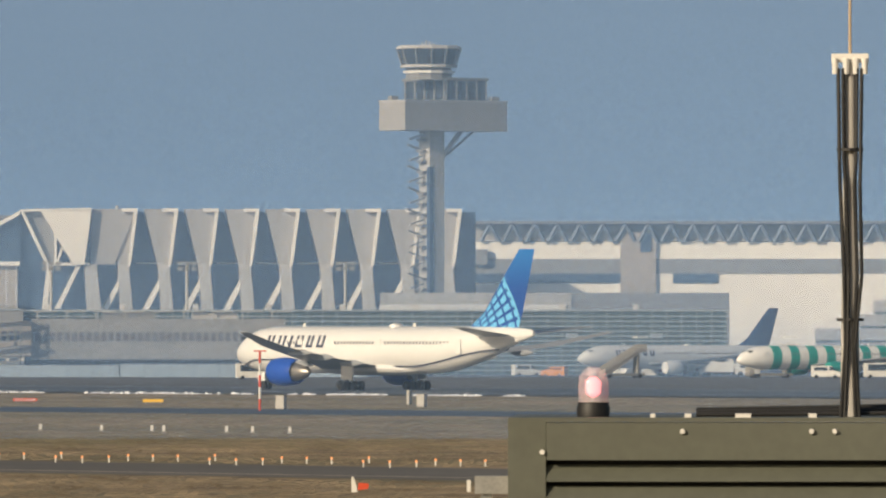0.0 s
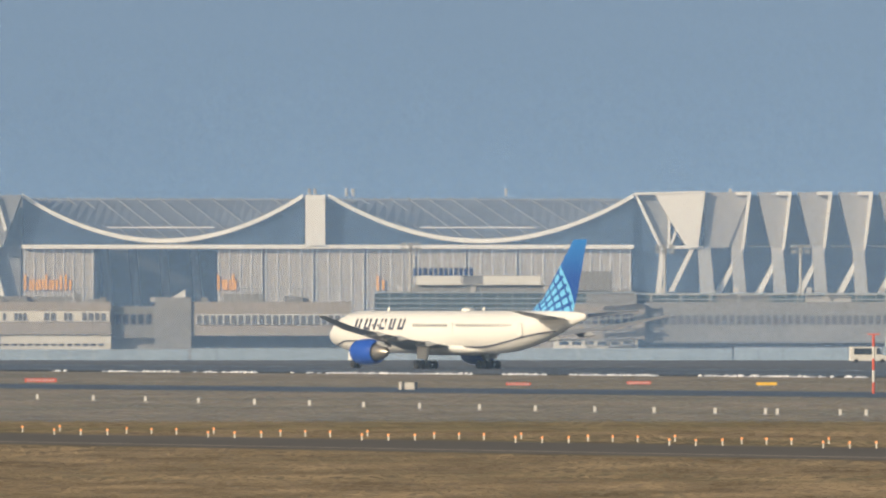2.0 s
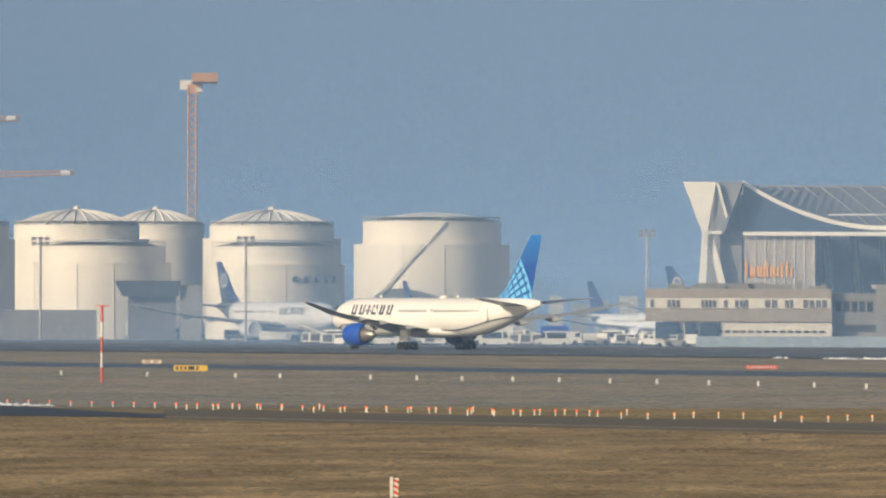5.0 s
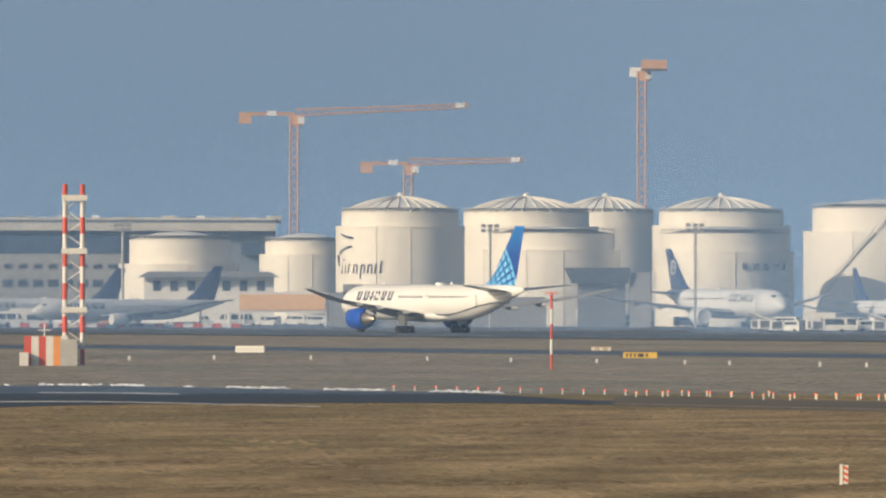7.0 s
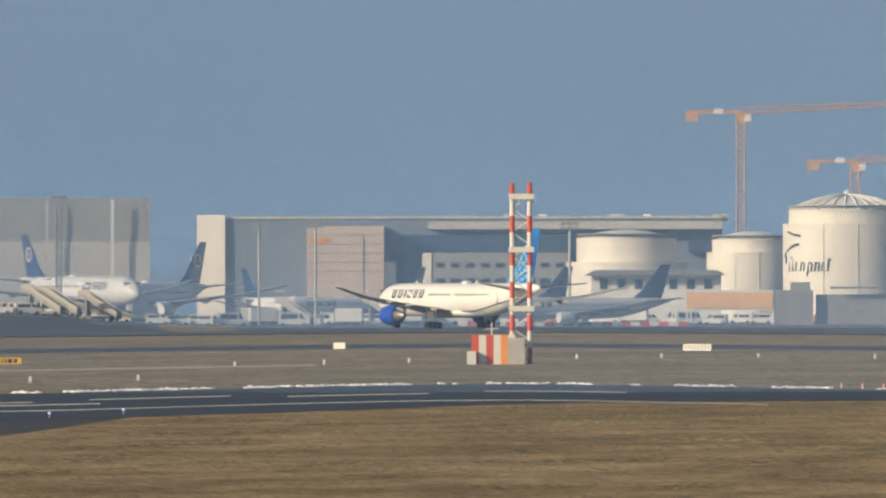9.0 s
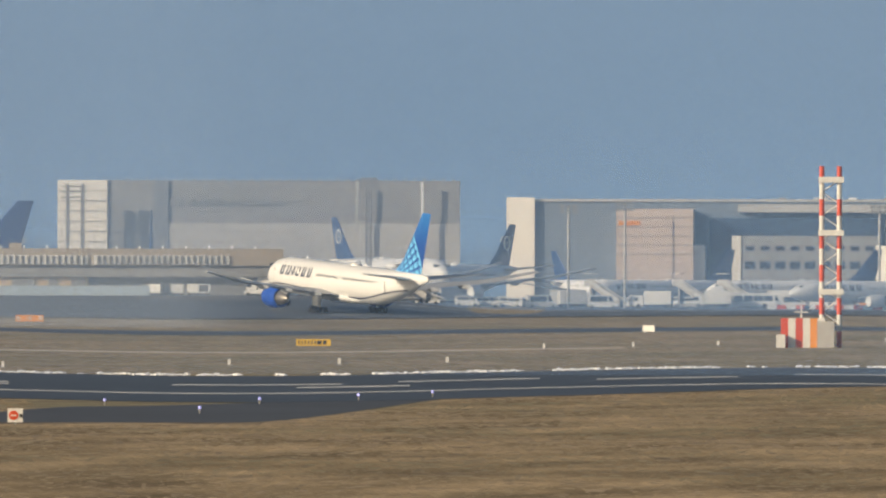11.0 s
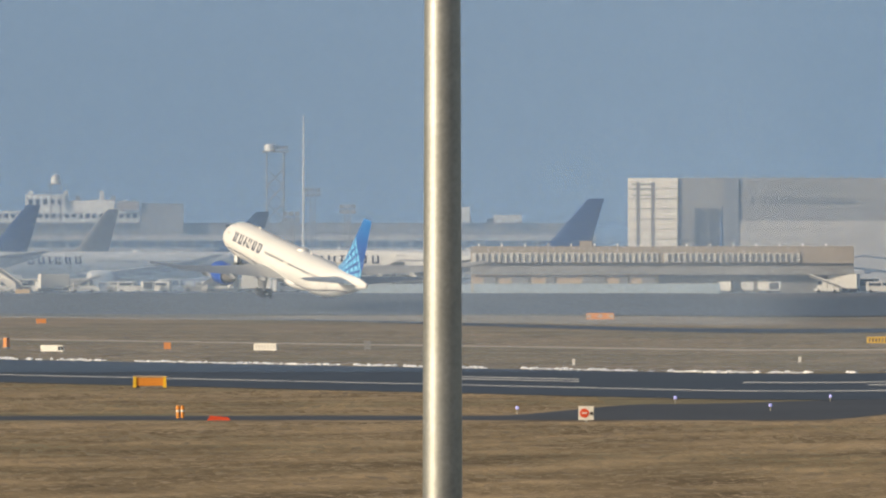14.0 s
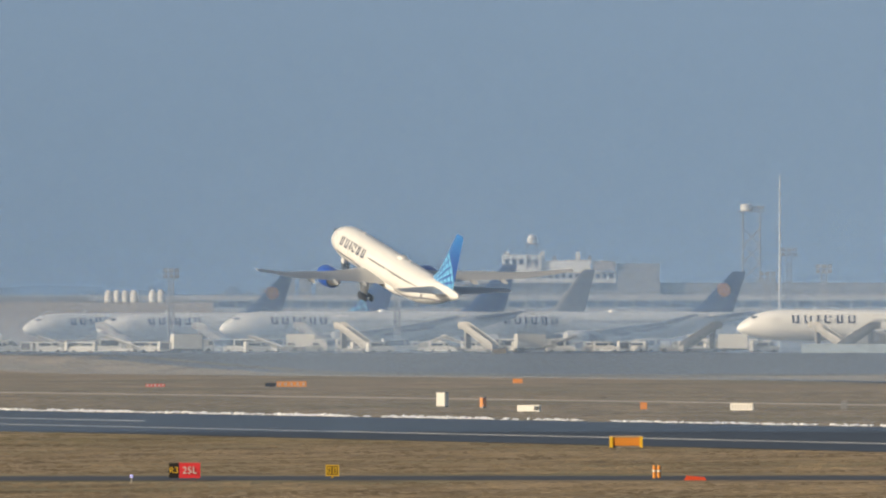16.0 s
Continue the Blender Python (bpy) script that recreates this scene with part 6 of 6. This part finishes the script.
# signs, boxes and lamps beside the near runway
for b, d, w, h, mat, label, marks in (
        (-5546, 145, 2.25, 0.6, "pale", "white guidance board from behind", bars(7, "ledge")),
        # The black mark paints the board's right side as if in shade.
        (-5923, 147, 2.2, 0.55, "pale", "white guidance board, its shaded end painted dark", [(0.38, 0.24, "black")]),
        (-5365, 143, 0.6, 0.75, "panel", "small dark box on a post", []),
        (-5719, 143, 0.6, 0.6, "orange", "small orange guidance box", []),
        (-6342, 102, 3.7, 0.65, "orange", "low orange guidance board", bars(5, "wood")),
        (-6379, 102, 1.3, 0.5, "black", "dark end of a guidance board", []),
        (-5942, 96, 1.3, 0.6, "orange", "small orange guidance box", []),
        (-6583, 102, 2.4, 0.35, "red", "low red guidance board with pale bars", bars(5, "line")),
        (-4953, 89, 4.0, 0.9, "orange", "low orange guidance board beside the far runway", bars(3, "wood")),
        (-5975, 70, 2.6, 0.8, "wood", "low pale guidance board beside the far runway", []),
        (-6220, 64, 2.4, 0.8, "wood", "low pale guidance board beside the far runway", []),
        (-6376, 66, 2.6, 0.7, "wood", "low pale guidance board beside the far runway", []),
        (-6561, 64, 3.0, 0.7, "wood", "low pale guidance board beside the far runway", [])):
    prism_sign(b, at_drop(d), w, h, mat, label, "guidance sign", marks, 0.15, "guidance signs")
cabinet(-6078, 136, 0.95, 1.35)
cabinet(-6006, 138, 0.35, 0.95, "orange", "small orange post in the grass")


def runway_box():
    s = thing("signal_box", -5750, at_drop(208), "orange painted steel signal box on the runway edge", "box")
    part("body", boxm(-0.98, 0.98, 0, 0.7, 0.12, 0.62), "orange", s)
    part("lid", boxm(-1.02, 1.02, -0.05, 0.75, 0.62, 0.72), "wood", s)
    for x in (-0.92, 0.92):
        part("end_plate", boxm(x - 0.1, x + 0.1, -0.06, 0.76, 0, 0.66), "yellow", s)
    part("plinth", boxm(-0.9, 0.9, 0.05, 0.65, 0, 0.12), "concrete", s)


runway_box()


# runway holding sign with readable characters
s = thing("holding_sign", -6531, at_drop(265), "black and red runway holding sign with yellow and white characters", "sign")
part("black_panel", boxm(-0.77, -0.28, 0, 0.2, 0.1, 0.83), "black", s)
part("red_panel", boxm(-0.27, 0.75, 0, 0.2, 0.1, 0.83), paint("lit_red_sign", (0.75, 0.04, 0.05), 0.5, 0, 0.05, 1.0), s)
part("leg", boxm(-0.6, -0.54, 0.05, 0.15, 0, 0.1), "panel", s)
part("leg", boxm(0.54, 0.6, 0.05, 0.15, 0, 0.1), "panel", s)
writing("R3", 0.42, -0.525, 0.46, "yellow", s)
writing("25L", 0.48, 0.24, 0.46, "line", s)
# stop sign
s = thing("stop_sign", -4978, at_drop(270), "square white sign with a red stop disc and a dark bar", "sign")
part("board", boxm(-0.36, 0.36, 0, 0.06, 0.12, 0.78), "pale", s)
part("disc", turned(bmesh.new(), [(0.22, -0.02), (0.22, 0)], 20, "y", (-0.08, 0, 0.45)), "red", s)
part("bar", boxm(-0.2, 0.04, -0.03, -0.02, 0.42, 0.48), "pale", s)
part("dark_mark", boxm(0.2, 0.33, -0.02, 0, 0.36, 0.5), "black", s)
part("post", boxm(-0.05, 0.05, 0.06, 0.12, 0, 0.5), "steel", s)
for b in (-5700, -5692):
    s = thing("orange_post", b, at_drop(262), "short orange marker post in the grass", "post", group="orange posts")
    part("post", turned(bmesh.new(), [(0.08, 0), (0.09, 0.55), (0.05, 0.62)], 10), "orange", s)
    part("band", turned(bmesh.new(), [(0.095, 0.3), (0.095, 0.4)], 10), "pale", s)
# small square position sign: two upright yellow marks on black in a yellow frame
s = thing("position_sign", -6270, at_drop(262), "small square black sign in a yellow frame on short legs", "sign")
part("panel", boxm(-0.27, 0.27, 0, 0.06, 0.16, 0.6), "black", s)
for x0, x1, z0, z1 in ((-0.32, -0.27, 0.11, 0.65), (0.27, 0.32, 0.11, 0.65), (-0.27, 0.27, 0.11, 0.16), (-0.27, 0.27, 0.6, 0.65)):
    part("frame_bar", boxm(x0, x1, -0.02, 0.08, z0, z1), "yellow", s)
for x in (-0.14, 0.12):
    for x0, x1, z0, z1 in ((x - 0.09, x - 0.04, 0.22, 0.54), (x + 0.04, x + 0.09, 0.22, 0.54), (x - 0.04, x + 0.04, 0.22, 0.27), (x - 0.04, x + 0.04, 0.49, 0.54)):
        part("mark", boxm(x0, x1, -0.03, 0, z0, z1), "yellow", s)
part("leg", boxm(-0.04, 0.04, 0.02, 0.08, 0, 0.11), "yellow", s)
s = thing("orange_sheet", -5628, at_drop(268), "flat orange board lying in the grass", "board")
part("board", prism(bmesh.new(), [(-0.55, 0.05), (0.55, 0.05), (0.45, 0.2), (-0.4, 0.28)], 0, 0.5), "red", s)
s = thing("wind_marker", 118, at_drop(275), "small red and white marker in the grass", "marker")
part("white_half", prism(bmesh.new(), [(-0.18, 0), (0.1, 0), (0.05, 0.3), (-0.1, 0.75), (-0.18, 0.7)], 0, 0.1), "pale", s)
part("red_half", prism(bmesh.new(), [(0.1, 0.1), (0.6, 0.15), (0.62, 0.4), (0.15, 0.45)], 0, 0.3), "red", s)
for b, d in ((-2177, 320),):
    s = thing("marker_stake", b - 0, at_drop(d + 20), "white and red banded stake in the grass", "stake", group="banded stakes")
    part("stake", boxm(-0.09, 0.03, 0, 0.06, 0, 0.8), "pale", s)
    part("board", boxm(0.06, 0.24, 0, 0.04, 0.05, 0.76), "pale", s)
    for z in (0.1, 0.32, 0.54):
        part("red_band", prism(bmesh.new(), [(0.06, z + 0.1), (0.24, z), (0.24, z + 0.1), (0.06, z + 0.2)], -0.02, -0.005), "red", s)
blue_l = tagged(new("taxiway_lamp"), "small blue-white taxiway edge lamp", "lamp", "taxiway lamps")
part("stem", boxm(-0.03, 0.03, -0.03, 0.03, 0, 0.25), "panel", blue_l)
part("lens", turned(bmesh.new(), [(0.05, 0.24), (0.08, 0.27), (0.08, 0.36), (0.03, 0.4)], 10), paint("glowing_blue_lamp", (0.5, 0.5, 1.0), 0.4, 0, 0.02, 1.0, 0, 0.5), blue_l)
for i, (b, d) in enumerate(((-4820, 236), (-4652, 250), (-4546, 233), (-4371, 226), (-5100, 255), (-4420 + 180, 220), (-6625, 270))):
    m = Matrix.Translation(spot(b, at_drop(d)))
    if i == 0:
        blue_l.matrix_world = m
    else:
        copy_thing(blue_l, m)

# runway touchdown stripes
for b0, b1, h in ((-5230, -4990, 318), (-5230, -4990, 312), (-4700, -4400, 318), (-4480, -4280, 310), (-7000, -6600, 316), (-4300, -4050, 322), (-3950, -3700, 316), (-3600, -3350, 322)):
    ribbon("touchdown_stripe", b0, b1, lambda b, h=h: track(b, h + 1.2), lambda b, h=h: track(b, h - 1.2), 0.03, "line", "worn white touchdown stripe on the runway", "marking")


# ---- near things on the mound ----
def louvre_housing():
    D = 50
    s = Site("louvre_housing", 800, D, "olive-grey sheet metal housing with slanted louvres", "housing")
    u = s.u
    x0, x1, top = s.x(388), s.x(1300), s.z(150)
    # Black body behind the blades, so the gaps read as deep shade.
    part("gap_shade_wall", boxm(x0, x1, 0.35, 2.0, 0, top - 0.03), "black", s.ob)
    part("corner_post", boxm(x0, s.x(455), -0.02, 0.34, 0, top), "louvre", s.ob)
    part("roof", boxm(x0 + 0.001, x1, 0.0, 2.05, top, top + 0.02), "louvre", s.ob)
    part("roof_flange", boxm(s.x(456), x1, -0.05, 0.3, s.z(218), s.z(152)), "louvre", s.ob)
    z = s.z(226)
    i = 0
    while z > 0.2 and i < 18:
        bm = bmesh.new()
        xa, xb = s.x(456), x1
        v = [bm.verts.new(c) for c in ((xa, 0.03, z), (xb, 0.03, z), (xb, -0.03, z - 0.076), (xa, -0.03, z - 0.076), (xa, -0.03, z - 0.086), (xb, -0.03, z - 0.086), (xb, 0.04, z - 0.01), (xa, 0.04, z - 0.01))]
        for f in ((0, 1, 2, 3), (3, 2, 5, 4), (4, 5, 6, 7), (0, 3, 4, 7), (1, 6, 5, 2)):
            bm.faces.new([v[j] for j in f])
        part("louvre_blade", bm, "louvre", s.ob)
        z -= 37.5 * u
        i += 1
    for b, d in ((697, 167), (925, 167), (966, 167), (449, 204)):
        part("bolt", turned(bmesh.new(), [(0.012, -0.07), (0.014, -0.06), (0.014, -0.045)], 12, "y", (s.x(b), 0, s.z(d))), "pale", s.ob)
    for b, w, d in ((790, 28, 146), (700, 12, 149), (920, 14, 147), (640, 8, 149)):
        part("roof_scrap", boxm(s.x(b), s.x(b + w), 0.05, 0.3, top + 0.02, top + 0.04), "pale", s.ob)
    # black pipes on the roof
    for k in range(3):
        bm = bmesh.new()
        rod(bm, (s.x(720), 0.6 + 0.1 * k, top + 0.03 + 0.012 * k), (x1, 0.6 + 0.1 * k, top + 0.045 + 0.02 * k), 0.012, 8)
        part("roof_cable", bm, "black", s.ob)
    # the flashing lamp stands on the roof
    b = thing("warning_lamp", 539, D + 0.5, "red flashing warning lamp with a clear dome on a dark base", "lamp", z=spot(800, D).z + top + 0.02)
    part("base", turned(bmesh.new(), [(0.082, 0), (0.086, 0.045), (0.080, 0.06), (0.080, 0.075)], 24), "black", b, "", True)
    clear = bpy.data.materials.new("clear_pink_dome")
    clear.use_nodes = True
    pb = clear.node_tree.nodes["Principled BSDF"]
    pb.inputs["Base Color"].default_value = (1.0, 0.86, 0.86, 1)
    pb.inputs["Alpha"].default_value = 0.22
    pb.inputs["Roughness"].default_value = 0.15
    part("dome", turned(bmesh.new(), [(0.076, 0.075), (0.079, 0.16), (0.070, 0.215), (0.042, 0.248), (0.004, 0.258)], 24), clear, b, "clear pink dome", True)
    part("bulb", turned(bmesh.new(), [(0.01, 0.10), (0.036, 0.12), (0.040, 0.18), (0.014, 0.205)], 16), paint("glowing_red_bulb", (1.0, 0.26, 0.28), 0.4, 0, 0.02, 5, 0, 2.6), b, "glowing red bulb", True)
    # aerial pole with its cables
    a = thing("aerial_pole", 993, D + 0.6, "pale aerial pole with taped black cables and a whip", "aerial", z=spot(800, D).z + top + 0.02)
    h = (150 + 484) * u
    part("pole", turned(bmesh.new(), [(0.05, 0), (0.040, h * 0.55), (0.028, h)], 16), "ledge", a, "", True)
    part("bracket", boxm(-0.095, 0.095, -0.03, 0.03, h, h + 0.045), "pale", a)
    for x in (-0.075, -0.02, 0.03, 0.075):
        part("connector", turned(bmesh.new(), [(0.016, h - 0.06), (0.016, h + 0.02)], 10, "z", (x, -0.04, 0)), "pale", a)
    for k, x in enumerate((-0.06, -0.035, 0.035, 0.06)):
        bm = bmesh.new()
        pts = [(x, -0.045, h - 0.03), (x * 0.9, -0.05, h * 0.72), (x * 0.35 + 0.02 * (k - 1.5), -0.055, h * 0.68 - 0.05), (x * 0.5 + 0.01 * k, -0.05, h * 0.4), (x * 0.4, -0.06, h * 0.2), (x * 0.8, -0.05, 0)]
        for p, q in zip(pts, pts[1:]):
            rod(bm, p, q, 0.010, 8)
        part("cable", bm, "black", a)
    for z in (h * 0.27, h * 0.75):
        part("cable_tie", turned(bmesh.new(), [(0.07, z), (0.07, z + 0.015)], 16), "black", a)
    part("whip", turned(bmesh.new(), [(0.008, h + 0.04), (0.003, h + 3)], 8), "wood", a)
    # rail at the housing's side
    r = thing("rail_end", 350, D + 0.2, "galvanised steel rail on a post beside the housing", "rail")
    z = s.z(247)
    part("post", boxm(-0.03, 0.03, 0, 0.05, 0, z - 0.07), "steel", r)
    part("beam", boxm(-0.06, 0.11, -0.03, 0.06, z - 0.09, z), "steel", r)
    part("end_cap", boxm(-0.10, -0.08, -0.02, 0.02, z - 0.08, z - 0.02), "pale", r)


louvre_housing()

p = thing("steel_pole", -5232, 32, "tall round galvanised steel pole", "pole")
bm = bmesh.new()
turned(bm, [(0.071, 0), (0.0617, 2.6), (0.052, 5.2), (0.044, 8)], 40)
part("shaft", bm, paint("dull_galvanised_tube", (0.41, 0.43, 0.43), 0.42, 0.8, 0.20, 7.0, 0.08), p, "", True)
part("base_plate", boxm(-0.14, 0.14, -0.14, 0.14, 0, 0.02), "steel", p)


# ---- standing grass ----
def tufts(name, count, drop0, drop1, wide, high, tones, seed, label):
    """Many low uneven clumps of dead grass, kept off the paved strips."""
    rg = np.random.default_rng(seed)
    drop = rg.uniform(drop0, drop1, count)
    b = rg.uniform(-7100, 1250, count)
    D = EYE.z / (drop * STEP)
    far = np.array([track(x, 1.0) for x in np.linspace(-7200, 1300, 400)])
    h = D / np.interp(b, np.linspace(-7200, 1300, 400), far)
    def ramp(lo, hi, v):
        v = np.clip((v - lo) / (hi - lo), 0, 1)
        return v * v * (3 - 2 * v)

    lane = 467 + 164 * ramp(-4600, -3900, b)
    free = ~((h > 274 + 42 * ramp(-4000, -2580, b)) & (h < 351) & (b < -2560)) & ~((h > 313) & (h < 349) & (b >= -2600)) & ~((h > 568) & (h < 616)) & (h < 760)
    free &= ~((D > lane) & (D < 495 + 43 * ramp(-5150, -4850, b)) & (b < -4950)) & ~((D > lane) & (h < 285) & (b >= -4950) & (b < -3900)) & ~((h > 440) & (h < 456) & (b < -3900))
    b, D = b[free], D[free]
    n = len(b)
    a = b * STEP
    x, y = D * np.sin(a), D * np.cos(a)
    turn = -a + rg.uniform(-0.25, 0.25, n)
    patch = np.array([noise.noise(Vector((px * 0.05, py * 0.02, seed))) for px, py in zip(x, y)])
    hh = high * rg.uniform(0.35, 1.0, n) * (1 + 0.8 * patch)
    hh = np.maximum(hh, 0.03)
    ww = wide * rg.uniform(0.4, 1.3, n)
    verts = np.empty((n, 5, 3))
    for i, (u, v) in enumerate(((-0.5, 0), (0.5, 0), (0.32, 0.8), (-0.05, 1.0), (-0.38, 0.6))):
        jig = rg.uniform(0.75, 1.25, n)
        verts[:, i, 0] = x + np.cos(turn) * u * ww
        verts[:, i, 1] = y + np.sin(turn) * u * ww + v * hh * rg.uniform(0.2, 1.6, n)
        verts[:, i, 2] = v * hh * jig
    faces = (np.arange(n)[:, None] * 5 + np.arange(5)[None, :]).tolist()
    me = bpy.data.meshes.new(name)
    me.from_pydata(verts.reshape(-1, 3).tolist(), [], faces)
    m, nn, l, bs = nodes_of(name + "_blades")
    geo, cr = nn.new("ShaderNodeNewGeometry"), nn.new("ShaderNodeValToRGB")
    mp, noi, add = nn.new("ShaderNodeMapping"), nn.new("ShaderNodeTexNoise"), nn.new("ShaderNodeMath")
    mp.inputs["Scale"].default_value = (0.16, 0.05, 1)
    noi.inputs["Scale"].default_value, noi.inputs["Detail"].default_value = 1.0, 6
    add.operation = "MULTIPLY_ADD"
    add.inputs[1].default_value = 0.14
    shift = nn.new("ShaderNodeMapRange")
    shift.inputs[1].default_value, shift.inputs[2].default_value, shift.inputs[3].default_value, shift.inputs[4].default_value = 0.36, 0.64, 0.0, 0.88
    l.new(geo.outputs["Position"], mp.inputs[0]), l.new(mp.outputs[0], noi.inputs["Vector"]), l.new(noi.outputs[0], shift.inputs[0])
    l.new(geo.outputs["Random Per Island"], add.inputs[0]), l.new(shift.outputs[0], add.inputs[2]), l.new(add.outputs[0], cr.inputs[0])
    cr.color_ramp.elements[0].color, cr.color_ramp.elements[1].color = (*tones[0], 1), (*tones[2], 1)
    cr.color_ramp.elements.new(0.5).color = (*tones[1], 1)
    l.new(cr.outputs[0], bs.inputs["Base Color"])
    bs.inputs["Roughness"].default_value = 0.9
    bs.inputs["Specular IOR Level"].default_value = 0.1
    me.materials.append(m)
    tagged(new(name, me), label, "grass", kind="stuff")


tufts("near_grass", 120000, 195, 415, 0.5, 0.013, ((0.098, 0.082, 0.062), (0.166, 0.137, 0.098), (0.270, 0.217, 0.152)), 3, "golden brown dead grass standing in low clumps")
tufts("middle_grass", 40000, 108, 200, 1.0, 0.03, ((0.116, 0.097, 0.072), (0.152, 0.138, 0.094), (0.205, 0.170, 0.120)), 4, "dull brown grass between the runways")


def far_woods():
    """A low dark belt of trees behind the airfield, of many uneven crowns."""
    rw = random.Random(9)
    bm = bmesh.new()
    b = -8200
    while b < 2200:
        D = rw.uniform(2850, 3150)
        top = 15 + 5 * noise.noise(Vector((b * 0.004, 1, 1))) + 3 * noise.noise(Vector((b * 0.03, 2, 1))) + rw.uniform(-1.5, 1.5)
        r = rw.uniform(3.5, 6.5)
        p = spot(b, D)
        rings = []
        for f, q in ((0, 0.5), (0.3, 1.0), (0.6, 1.05), (0.85, 0.7), (1, 0.2)):
            rings.append([(p.x + r * q * rw.uniform(0.75, 1.25) * math.cos(1.047 * i), p.y + r * q * math.sin(1.047 * i), p.z + top * f) for i in range(6)])
        loft(bm, rings)
        b += rw.uniform(9, 22)
    tagged(part("far_woods", bm, paint("winter_wood", (0.06, 0.055, 0.045), 0.95, 0, 0.3, 0.2), None), "low belt of bare winter woods in the haze", "trees", kind="stuff")


far_woods()


# ---- what moves ----
def motions():
    rows = []
    for t, b, D, z, heading, pitch in (
            (0.0, 0.551, 1306.9, 0, -37.07, 0), (0.5, -0.257, 1336.6, 0, -37.20, 0), (1.0, -1.037, 1366.2, 0, -37.33, 0),
            (1.5, -1.811, 1395.7, 0, -37.45, 0), (2.0, -2.578, 1425.2, 0, -37.58, 0), (2.5, -3.328, 1454.7, 0, -37.71, 0),
            (3.0, -4.063, 1484.2, 0, -37.84, 0), (3.5, -4.791, 1513.6, 0, -37.97, 0), (4.0, -5.507, 1543.0, 0, -38.09, 0),
            (4.2, -5.784, 1554.8, 0, -38.14, 0), (6.3, -8.601, 1677.9, 0, -38.68, 0), (6.5, -8.863, 1689.6, 0, -38.73, 0),
            (7.0, -9.499, 1718.8, 0, -38.86, 0), (7.5, -10.125, 1748.0, 0, -38.99, 0), (8.0, -10.742, 1777.1, 0, -39.11, 0),
            (8.5, -11.336, 1806.2, 0, -39.24, 0), (9.0, -11.933, 1835.3, 0, -39.37, 0), (9.5, -12.507, 1864.3, 0, -39.50, 0),
            (9.7, -12.724, 1876.0, 0, -39.55, 0), (11.8, -15.327, 1566.7, 0.12, -38.44, 5.74), (12.0, -15.583, 1574.4, 0.12, -38.56, 6.24),
            (12.5, -16.205, 1595.1, 0.15, -38.84, 7.41), (13.0, -16.808, 1617.7, 0.45, -39.12, 8.48), (13.5, -17.422, 1642.3, 1.26, -39.40, 9.44),
            (14.0, -17.991, 1668.8, 2.63, -39.68, 10.30), (14.5, -18.557, 1697.3, 4.47, -39.96, 11.06), (15.0, -19.109, 1727.7, 6.76, -40.24, 11.71),
            (15.5, -19.647, 1760.1, 9.46, -40.52, 12.25), (16.0, -20.171, 1794.4, 12.56, -40.80, 12.69)):
        a = radians(b)
        lift = 0.1 if z < 0.1 else z + 0.1
        rows.append((t, pose(D * math.sin(a), D * math.cos(a), lift, 0, -pitch, 90 - heading)))
    walk(FLIGHT, rows)


motions()
